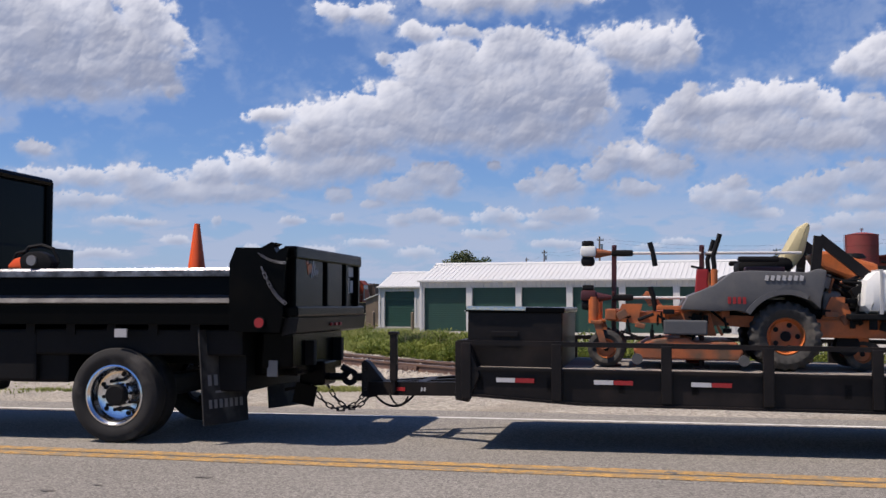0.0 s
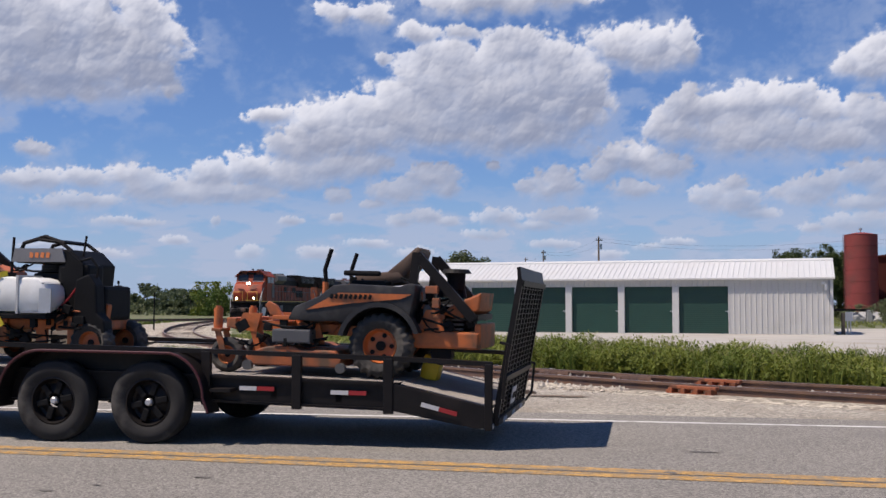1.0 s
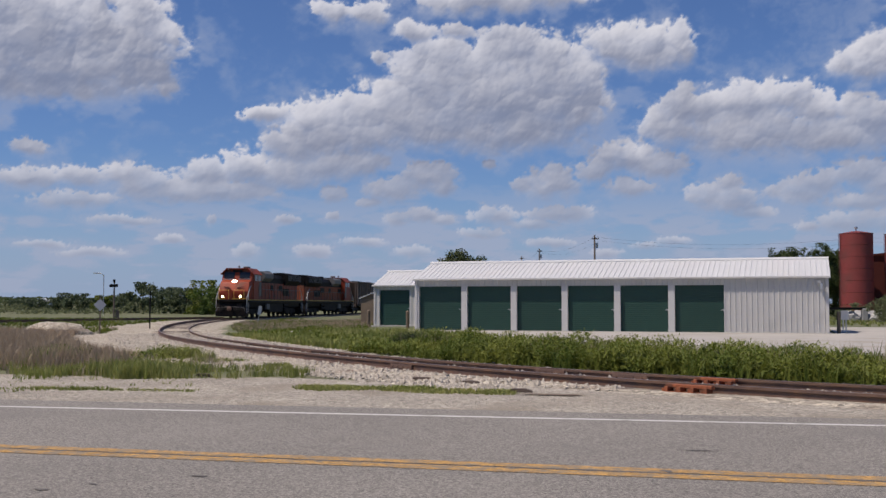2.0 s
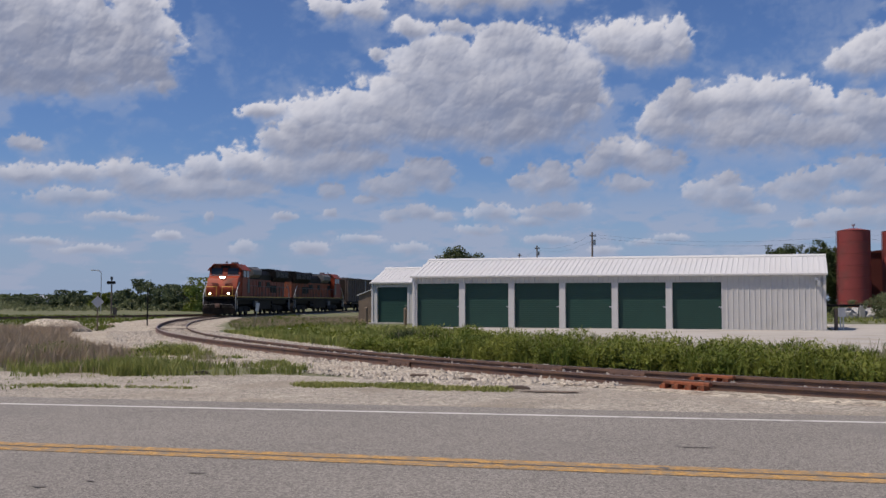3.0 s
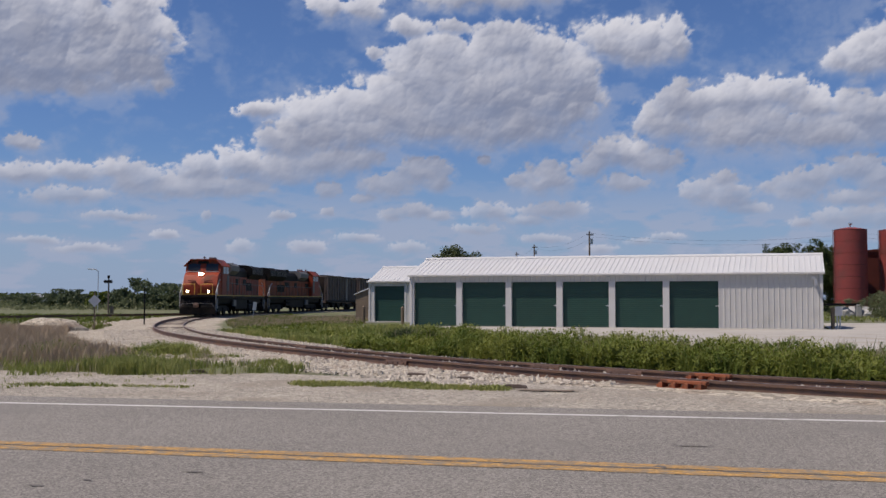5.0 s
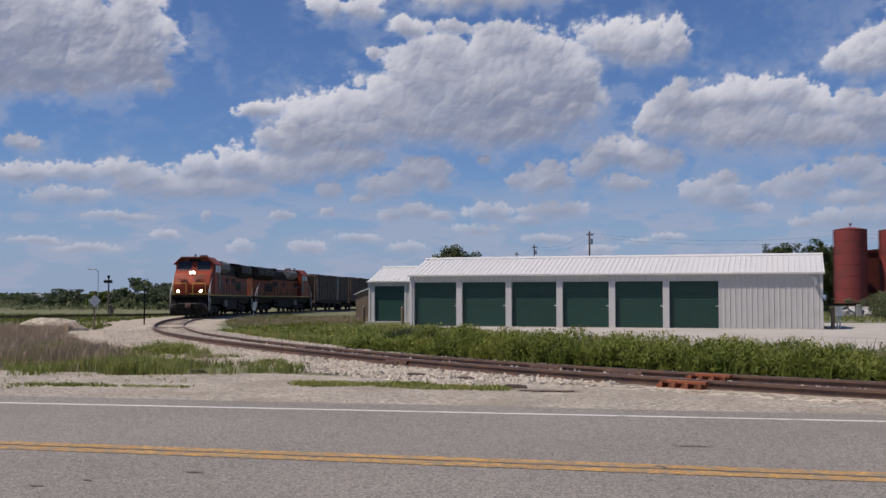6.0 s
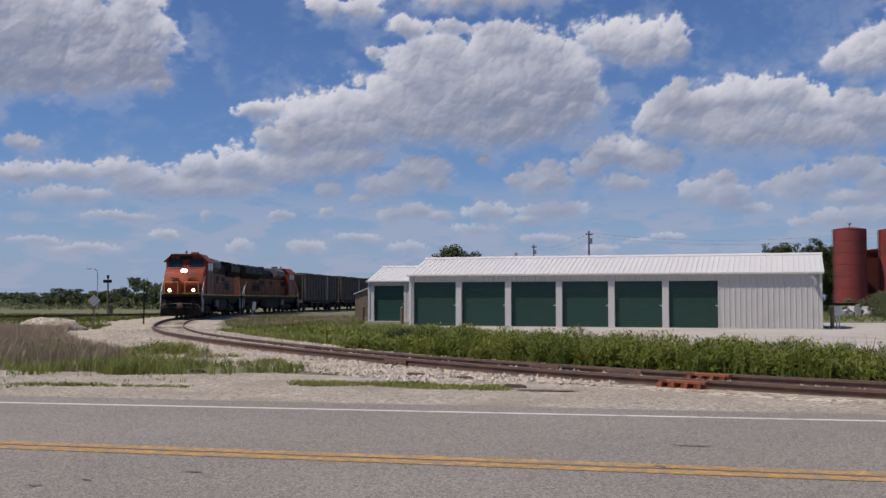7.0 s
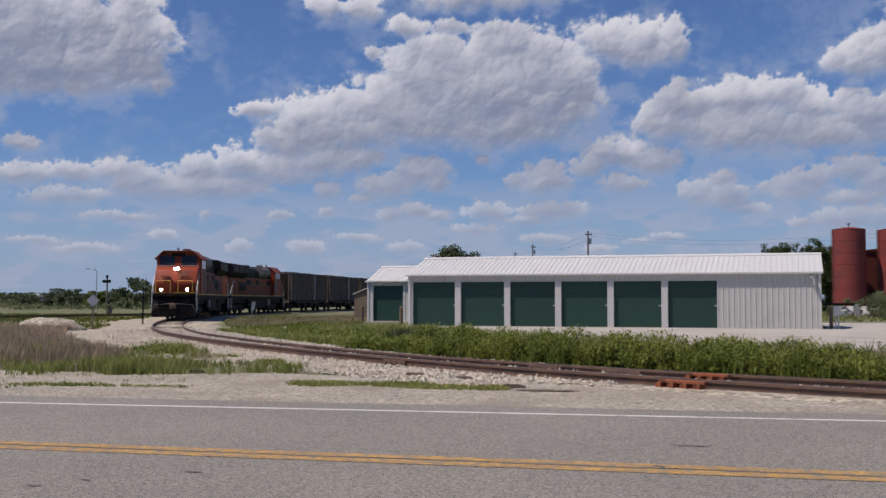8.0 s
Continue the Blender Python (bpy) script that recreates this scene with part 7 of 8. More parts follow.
def trees():
    lab = "leafy green tree in the distance"
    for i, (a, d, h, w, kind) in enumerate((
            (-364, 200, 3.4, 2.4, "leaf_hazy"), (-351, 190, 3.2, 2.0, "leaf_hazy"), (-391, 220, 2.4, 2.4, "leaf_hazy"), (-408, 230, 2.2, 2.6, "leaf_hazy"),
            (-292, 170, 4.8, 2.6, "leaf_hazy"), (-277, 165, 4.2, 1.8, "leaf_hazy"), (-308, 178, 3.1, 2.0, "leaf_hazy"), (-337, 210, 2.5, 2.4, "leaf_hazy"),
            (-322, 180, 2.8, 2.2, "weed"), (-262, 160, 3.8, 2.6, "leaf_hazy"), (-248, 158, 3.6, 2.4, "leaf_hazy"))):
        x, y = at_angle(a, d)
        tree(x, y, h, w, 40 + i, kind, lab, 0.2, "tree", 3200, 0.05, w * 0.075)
    x, y = at_angle(-231, 150)
    tree(x, y, 4.6, 3.0, 60, "weed", "broad green bushy tree beside the railway", 0.15, "tree", 3000, 0.05)
    x, y = at_angle(-222, 146)
    tree(x, y, 4.0, 2.8, 61, "leaf_mid", "broad green bushy tree beside the railway", 0.15, "tree", 2400, 0.05)
    for a, d, h, w, s, leaf in ((9, 130, 8.2, 3.2, 62, "leaf_olive"), (317, 140, 9.0, 3.0, 63, "leaf_dark"), (352, 120, 8.4, 1.9, 64, "leaf_dark"), (362, 122, 8.2, 2.1, 65, "leaf_dark")):
        x, y = at_angle(a, d)
        tree(x, y, h * 0.97, w * 0.9, s, leaf, "green leafy tree rising behind the buildings", 0.3, "tree", 22000, 0.15, w * 0.042, 26)
    for a, d, h, w, s in ((353, 118, 5.6, 1.5, 66), (361, 119, 5.8, 1.6, 67)):
        x, y = at_angle(a, d)
        tree(x, y, h, w, s, "leaf_dark", "dense dark green bush between the building and the silos", 0.1, "bush", 12000, 0.0, 0.07, 24)
    for a, d, h, w, s in ((371, 84, 0.9, 0.9, 70), (383, 84, 1.35, 1.0, 71), (414, 72, 1.9, 1.2, 72), (422, 70, 1.7, 1.2, 73)):
        x, y = at_angle(a, d)
        tree(x, y, h, w, s, "leaf_pale", "pale green shrub beside the silos", 0.1, "shrub", 5000, 0.0, w * 0.04)
    # scrub between the far trees
    r = rng_np(79)
    n = 12000
    d = r.uniform(150, 235, n)
    a = r.uniform(-0.46, -0.20, n)
    hh = np.array([0.9 + 1.5 * max(-0.4, noise.noise((q * 42, 0, w * 0.02))) + 0.7 * noise.noise((q * 190, w * 0.05, 0)) for q, w in zip(a, d)])
    p = np.stack([a * d, d, -0.22 + np.maximum(0.1, hh) * r.uniform(0, 1, n) ** 0.8], 1)
    s = r.uniform(0.08, 0.24, n)
    u, w = r.normal(0, 1, (n, 3)), r.normal(0, 1, (n, 3))
    u /= np.linalg.norm(u, axis=1)[:, None]
    w = np.cross(u, w)
    w /= np.linalg.norm(w, axis=1)[:, None]
    v = np.stack([p - u * s[:, None], p + w * (0.6 * s)[:, None], p + u * s[:, None], p - w * (0.6 * s)[:, None]], 1).reshape(-1, 3)
    stuff_mesh("far_scrub", v, (np.arange(n)[:, None] * 4 + np.array([[0, 1, 2, 3]])).tolist(), M["leaf_pale"], "green scrub and bushes in the distance", "scrub")
    # a far belt of woods
    r = rng_np(80)
    n = 9000
    x, y = r.uniform(-620, -90, n), r.uniform(640, 820, n)
    hh = 3.0 + 2.6 * np.array([noise.noise((a * 0.012, 0, 0)) for a in x]) + 1.0 * np.array([noise.noise((a * 0.06, 2, 0)) for a in x])
    z = r.uniform(0, 1, n) ** 0.7 * (hh + 1.6)
    s = r.uniform(0.5, 1.3, n)
    a = r.uniform(0, np.pi, n)
    p = np.stack([x, y, z], 1)
    u = np.stack([np.cos(a), np.sin(a) * 0.3, np.sin(a)], 1) * s[:, None]
    w = np.stack([-np.sin(a), r.uniform(-0.5, 0.5, n), np.cos(a)], 1) * (s * 0.7)[:, None]
    v = np.stack([p - u, p + w, p + u, p - w], 1).reshape(-1, 3)
    stuff_mesh("far_woods", v, (np.arange(n)[:, None] * 4 + np.array([[0, 1, 2, 3]])).tolist(), M["leaf_dark"], "far belt of dark green woods on the horizon", "woods")


def yard():
    secs = [[tuple(BUILDING @ Vector((x, y, 0.004))) for y in ((-5.4 if x < 0 else -9.0 if x < 5 else -20.0) + 0.7 * noise.noise((x * 0.3, 0, 0)), -2.5, 0.3)] for x in np.arange(-5, 62, 2.0)]
    ribbon("building_lot", secs, M["lot"], "pale gravel lot in front of the storage building", "lot")
    secs = [[tuple(BUILDING @ Vector((x, y, 0.004))) for y in (0.3, 6, 13 + 3 * noise.noise((x * 0.2, 3, 0)))] for x in np.arange(19.0, 62, 2.0)]
    ribbon("side_lot", secs, M["lot"], "pale gravel yard beside the storage building", "lot")
    # sign on two posts at the corner
    t = thing("yard_sign", "small white blank sign beside a dark wooden post", "sign", m=pose(16.75, 46.0, 0))
    bm = B()
    box(bm, (0.02, -0.02, 0.45), (0.13, 0.13, 0.98), bevel=0.015)
    part("post", bm, M["wood"], t, "dark weathered post")
    bm = B()
    box(bm, (0.27, -0.05, 0.78), (0.33, 0.03, 0.40), bevel=0.008)
    part("sign_board", bm, M["trim_white"], t, "white sign board")
    for x in (0.22, 0.34):
        bm = B()
        box(bm, (x, 0.0, 0.35), (0.05, 0.04, 0.75))
        part("leg", bm, M["galv"], t)
    for x, y, h in ((-2.2, 56.0, 0.85), (-4.6, 60.5, 0.9)):
        t = thing("bollard", "weathered yellowish steel bollard by the doors", "bollard", "bollards by the doors", m=pose(x, y, gz(x, y) - 0.02))
        bm = B()
        rod(bm, (0, 0, 0), (0, 0, h), 0.09, None, 16)
        bmesh.ops.create_icosphere(bm, subdivisions=2, radius=0.09, matrix=Matrix.Translation((0, 0, h)))
        part("post", bm, M["wood"], t, "", True)
    # shed by the second building
    t = thing("small_shed", "small weathered brown shed with a pale roof", "shed", m=pose(-6.0, 72.0, gz(-6, 72) - 0.03, 0, 0, -18))
    bm = B()
    plate(bm, [(0, 0), (1.9, 0), (1.9, 1.75), (0.95, 2.1), (0, 1.75)], 0, 2.0)
    part("wall", bm, M["wood"], t)
    for sx in (0, 1):
        bm = B()
        bar(bm, (0.95, 1.0, 2.14), (-0.1 if sx == 0 else 2.0, 1.0, 1.74), 2.2, 0.05)
        part("roof", bm, M["metal_roof"], t, "pale metal roof")
    # tar and patch marks on the road
    for i, (x, y, a, b) in enumerate(((1.65, 8.18, 0.05, 0.07), (-1.86, 7.94, 0.08, 0.03), (-2.54, 7.6, 0.05, 0.03), (-2.81, 7.37, 0.06, 0.04), (2.17, 9.34, 0.16, 0.03))):
        bm = B()
        r = rng_np(90 + i)
        ring = [bm.verts.new((x + a * math.cos(q) * k, y + b * math.sin(q) * k - 0.2 * a * math.cos(q), 0.0055)) for q, k in zip(np.linspace(0, 2 * np.pi, 15)[:-1], r.uniform(0.55, 1.2, 14))]
        bm.faces.new(ring)
        tagged(part("tar_spot", bm, M["tar"], None, "dark tar spot on the asphalt"), "", "tar spot", "", "structure")
    # scraps of old timber in the ballast, bare earth
    for x, y, rz, w in ((-0.42, 18.0, -20, 0.42), (0.35, 17.2, -28, 0.30), (-4.35, 18.9, 10, 0.30), (1.05, 15.6, -14, 0.35)):
        t = thing("wood_scrap", "dark weathered scrap of timber lying in the ballast", "wood scrap", "timber scraps beside the track", m=pose(x, y, 0.0, 0, 3, rz))
        bm = B()
        plate(bm, [(-w / 2, -0.01), (w / 2, -0.01), (w / 2 - 0.04, 0.03), (0.05, 0.045), (-w / 2 + 0.02, 0.03)], -0.05, 0.06, 0.004)
        part("board", bm, M["tie"], t)
    bm = B()
    r = rng_np(97)
    ring = [bm.verts.new((1.45 + 0.50 * math.cos(q) * k, 15.05 + 0.16 * math.sin(q) * k - 0.22 * 0.5 * math.cos(q), 0.004)) for q, k in zip(np.linspace(0, 2 * np.pi, 23)[:-1], r.uniform(0.6, 1.15, 22))]
    bm.faces.new(ring)
    tagged(part("bare_earth", bm, M["wood"], None, "patch of bare brown earth in the gravel"), "", "earth", "", "structure")
    # gravel heap
    t = thing("gravel_heap", "low heap of pale gravel in the dry grass", "gravel heap", m=pose(-18.0, 48.5, gz(-18, 48.5) - 0.05))
    bm = B()
    bmesh.ops.create_icosphere(bm, subdivisions=4, radius=1.0)
    for v in bm.verts:
        k = 1 + 0.16 * noise.noise(v.co * 2.5) + 0.05 * noise.noise(v.co * 9)
        v.co = Vector((v.co.x * 1.65 * k, v.co.y * 1.2 * k, max(-0.02, v.co.z) * 0.62 * k))
    part("heap", bm, M["ballast"], t, "", True)
    # silos and barn
    for k, (a, d, rr, h) in enumerate(((382.6, 110, 1.64, 8.55), (425.5, 110, 1.64, 8.5))):
        x, y = at_angle(a, d)
        t = thing("silo", "tall rust-red cylindrical steel silo", "silo", "red silos", m=pose(x, y, -0.03))
        for i in range(7):
            bm = B()
            rod(bm, (0, 0, h * i / 7), (0, 0, h * (i + 1) / 7 - 0.02), rr - 0.004 * (i % 2), None, 48)
            part("ring", bm, M["silo_red"], t, "", True)
        bm = B()
        rod(bm, (0, 0, h), (0, 0, h + 0.22), rr + 0.03, rr * 0.3, 40)
        part("roof", bm, M["silo_red"], t, "shallow conical roof", True)
        bm = B()
        rod(bm, (0, 0, h + 0.2), (0, 0, h + 0.55), 0.07)
        box(bm, (0, 0, h + 0.6), (0.3, 0.3, 0.22), bevel=0.05)
        part("vent", bm, M["galv"], t, "pale roof vent")
        bm = B()
        for s in (-0.2, 0.2):
            rod(bm, (-rr - 0.12, s, 0.5), (-rr - 0.12, s, h), 0.025, seg=5)
        for i in range(20):
            rod(bm, (-rr - 0.12, -0.2, 0.6 + 0.4 * i), (-rr - 0.12, 0.2, 0.6 + 0.4 * i), 0.018, seg=5)
        part("ladder", bm, M["barn_red"], t)
    x, y = at_angle(405, 114)
    t = thing("red_barn", "dark red steel bin between the silos", "bin", m=pose(x, y, -0.03))
    bm = B()
    box(bm, (0, 0, 3.2), (3.6, 3.0, 6.4), bevel=0.03)
    part("wall", bm, M["barn_red"], t)
    bm = B()
    plate(bm, [(-1.9, 6.38), (1.9, 6.38), (1.9, 6.48), (0, 6.7), (-1.9, 6.48)], -1.6, 1.6)
    part("roof", bm, M["barn_red"], t)
    # concrete blocks and beam in the yard
    r = random.Random(8)
    for i in range(16):
        a, d = 372 + 3.1 * i + r.uniform(-1, 1), 80 + r.uniform(-3, 3)
        x, y = at_angle(a, d)
        s = r.uniform(0.35, 0.85)
        t = thing("concrete_block", "broken grey concrete block in a rubble row", "concrete block", "rubble row", m=pose(x, y, 0.0, r.uniform(-12, 12), r.uniform(-12, 12), r.uniform(0, 180)))
        bm = B()
        bmesh.ops.create_icosphere(bm, subdivisions=2, radius=s)
        for v in bm.verts:
            v.co = v.co * (1 + 0.35 * noise.noise(v.co * 2 + Vector((i, 0, 0))))
            v.co.z = v.co.z * 0.7 + s * 0.35
        part("block", bm, M["concrete"], t)
    x, y = at_angle(370, 78)
    t = thing("loading_beam", "dark steel loading beam on a white block", "beam", m=pose(x, y, 0, 0, 0, -4))
    bm = B()
    box(bm, (-0.2, 0, 0.92), (3.4, 0.3, 0.16), bevel=0.01)
    part("beam", bm, M["dark"], t)
    for q in (-1.5, 1.45):
        bm = B()
        box(bm, (q, 0, 0.45), (0.4, 0.4, 0.95), bevel=0.04)
        part("support", bm, M["concrete"], t, "pale concrete support")
    # utility poles and wires
    tops = []
    for a, d, top in ((136.7, 140, 10.35), (84.6, 185, 10.9), (68.0, 235, 11.8)):
        x, y = at_angle(a, d)
        t = thing("utility_pole", "wooden utility pole with crossarm", "utility pole", "utility poles", m=pose(x, y, -0.05, 0, 0, 25))
        bm = B()
        rod(bm, (0, 0, 0), (0, 0, top), 0.17, 0.11, 10)
        part("pole", bm, M["pole"], t)
        bm = B()
        box(bm, (0, -0.15, top - 0.5), (1.0, 0.1, 0.12))
        part("crossarm", bm, M["pole"], t)
        for q in (-0.45, 0.2, 0.45):
            bm = B()
            rod(bm, (q, -0.15, top - 0.44), (q, -0.15, top - 0.26), 0.045)
            part("insulator", bm, M["galv"], t)
        bm = B()
        rod(bm, (0.3, -0.1, top - 1.7), (0.3, -0.1, top - 1.0), 0.16, None, 12)
        part("transformer", bm, M["galv"], t, "grey transformer can")
        tops.append(Vector((x, y, top - 0.3)))
    ends = [tops[2], tops[1], tops[0], Vector((46, 118, 8.6)), Vector((80, 104, 9.5))]
    for k in range(2):
        t = thing("power_line", "thin dark overhead power line", "power line", "overhead power lines")
        bm = B()
        for p, q in zip(ends, ends[1:]):
            tube(bm, hang(p + Vector((0.7 * k, 0, -0.5 * k)), q + Vector((0.7 * k, 0, -0.5 * k)), 0.9, 10), 0.008, 5)
        part("wire", bm, M["dark"], t)


def left_side():
    """The second track and the posts by the crossing road."""
    a, b = Vector((-58.0, 43.0, 0)), Vector((-22.0, 101.0, 0))
    d = (b - a).normalized()
    nrm = Vector((-d.y, d.x, 0))
    secs = []
    for i in range(25):
        p = a.lerp(b, i / 24)
        secs.append([(p.x + nrm.x * o, p.y + nrm.y * o, gz(p.x, p.y) + z) for o, z in ((-2.6, -0.028), (-1.6, 0.03), (0, 0.04), (1.6, 0.03), (2.6, -0.028))])
    ribbon("second_track_bed", secs, M["soil"], "weedy earth bed of a second railway track", "ballast")
    t = thing("second_railway_track", "second rusty railway track on a ballast bed", "railway track", "", "structure")
    for o in (-0.755, 0.755):
        bm = B()
        for i in range(24):
            p, q = a.lerp(b, i / 24), a.lerp(b, (i + 1) / 24)
            bar(bm, (p.x + nrm.x * o, p.y + nrm.y * o, gz(p.x, p.y) + 0.13), (q.x + nrm.x * o, q.y + nrm.y * o, gz(q.x, q.y) + 0.13), 0.07, 0.18)
        part("rail", bm, M["rail"], t, "rusty steel rail")
    for i in range(110):
        p = a.lerp(b, i / 109)
        if i == 0:
            bm = B()
            box(bm, (0, 0, 0), (2.5, 0.22, 0.12))
            me = mesh_of("tie", bm, M["tie"])
        ob = new("tie", me)
        ob.parent = t
        ob.matrix_basis = pose(p.x, p.y, gz(p.x, p.y) + 0.0, 0, 0, math.degrees(math.atan2(nrm.y, nrm.x)))
    # diamond sign, seen from behind
    x, y = at_angle(-329, 50)
    t = thing("diamond_sign", "diamond road sign seen from its grey back", "road sign", m=pose(x, y, gz(x, y) - 0.05, 0, 0, 12))
    bm = B()
    box(bm, (0, 0, 0.85), (0.06, 0.05, 1.95))
    part("post", bm, M["wood"], t)
    bm = B()
    box(bm, (0, -0.04, 1.42), (0.41, 0.012, 0.41), pose(0, 0, 0, 0, 45, 0), 0.004)
    part("sign_plate", bm, M["galv"], t, "grey sheet metal plate")
    x, y = at_angle(-180.5, 79)
    t = thing("track_sign", "small leaning pale sign post inside the bend", "sign", m=pose(x, y, gz(x, y) - 0.05, 0, 9, 10))
    bm = B()
    box(bm, (0, 0, 0.6), (0.05, 0.05, 1.3))
    part("post", bm, M["galv"], t)
    bm = B()
    box(bm, (0, -0.04, 1.05), (0.26, 0.02, 0.62), bevel=0.005)
    part("sign_plate", bm, M["galv"], t, "pale sign plate")
    x, y = at_angle(-282, 63)
    t = thing("track_marker", "thin dark steel marker post beside the track", "post", m=pose(x, y, gz(x, y) - 0.03))
    bm = B()
    rod(bm, (0, 0, 0), (0, 0, 2.25), 0.045, 0.035, 8)
    part("post", bm, M["dark"], t)
    x, y = at_angle(-316, 112)
    t = thing("railway_signal", "railway signal mast with black lamp heads", "signal", m=pose(x, y, gz(x, y) - 0.03))
    bm = B()
    rod(bm, (0, 0, 0), (0, 0, 3.9), 0.09, 0.07, 10)
    part("mast", bm, M["pole"], t)
    bm = B()
    box(bm, (0.0, -0.12, 3.4), (0.85, 0.14, 0.3), bevel=0.03)
    disc(bm, (-0.28, -0.2, 3.4), 0.17, 0.16, seg=16)
    disc(bm, (0.28, -0.2, 3.4), 0.17, 0.16, seg=16)
    rod(bm, (0, -0.05, 3.75), (0, -0.05, 4.05), 0.13)
    part("lamp_head", bm, M["dark"], t, "black signal lamp head")
    bm = B()
    box(bm, (0.3, 0.2, 0.40), (0.35, 0.3, 0.8), bevel=0.02)
    part("relay_box", bm, M["pole"], t)
    x, y = at_angle(-326, 132)
    t = thing("street_lamp", "slender grey street lamp with one arm", "street lamp", m=pose(x, y, gz(x, y) - 0.03))
    bm = B()
    tube(bm, [(0, 0, 0), (0, 0, 5.0), (-0.3, 0, 5.25), (-0.9, 0, 5.32)], 0.05, 8)
    part("pole", bm, M["galv"], t)
    bm = B()
    box(bm, (-1.05, 0, 5.30), (0.5, 0.2, 0.13), bevel=0.04)
    part("lamp_head", bm, M["galv"], t)
    # far farmhouse roof
    x, y = at_angle(-382, 600)
    t = thing("far_house", "far white house with a grey roof among trees", "house", m=pose(x, y, 0))
    bm = B()
    box(bm, (0, 0, 1.2), (8, 6, 2.4))
    part("wall", bm, M["trim_white"], t)
    bm = B()
    plate(bm, [(-4.4, 2.4), (4.4, 2.4), (0, 4.4)], -3.3, 3.3)
    part("roof", bm, M["metal_roof"], t)


# ---- clouds ----
def value_noise(x, y, seed):
    """Smooth random values on a lattice of unit cells, 0 to 1."""
    t = rng_np(seed).random((256, 256))
    xi, yi = np.floor(x).astype(int), np.floor(y).astype(int)
    fx, fy = x - xi, y - yi
    fx, fy = fx * fx * (3 - 2 * fx), fy * fy * (3 - 2 * fy)
    a, b = t[xi % 256, yi % 256], t[(xi + 1) % 256, yi % 256]
    c, d = t[xi % 256, (yi + 1) % 256], t[(xi + 1) % 256, (yi + 1) % 256]
    return (a * (1 - fx) + b * fx) * (1 - fy) + (c * (1 - fx) + d * fx) * fy


def cloud_fbm(x, y, seed, octaves=5):
    out, amp, total = 0.0, 1.0, 0.0
    for k in range(octaves):
        out, total = out + amp * value_noise(x * 2 ** k + 17 * k, y * 2 ** k + 31 * k, seed + k), total + amp
        amp *= 0.55
    return out / total


def billows(x, y, seed):
    """Rounded heads, one to a cell: 1 at their middles, 0 in the creases."""
    r = rng_np(seed)
    jx, jy = r.random((256, 256)), r.random((256, 256))
    xi, yi = np.floor(x).astype(int), np.floor(y).astype(int)
    best = np.full(x.shape, 9.0)
    for dx in (-1, 0, 1):
        for dy in (-1, 0, 1):
            cx, cy = xi + dx, yi + dy
            best = np.minimum(best, (cx + jx[cx % 256, cy % 256] - x) ** 2 + (cy + jy[cx % 256, cy % 256] - y) ** 2)
    return np.clip(1 - best, 0, 1)


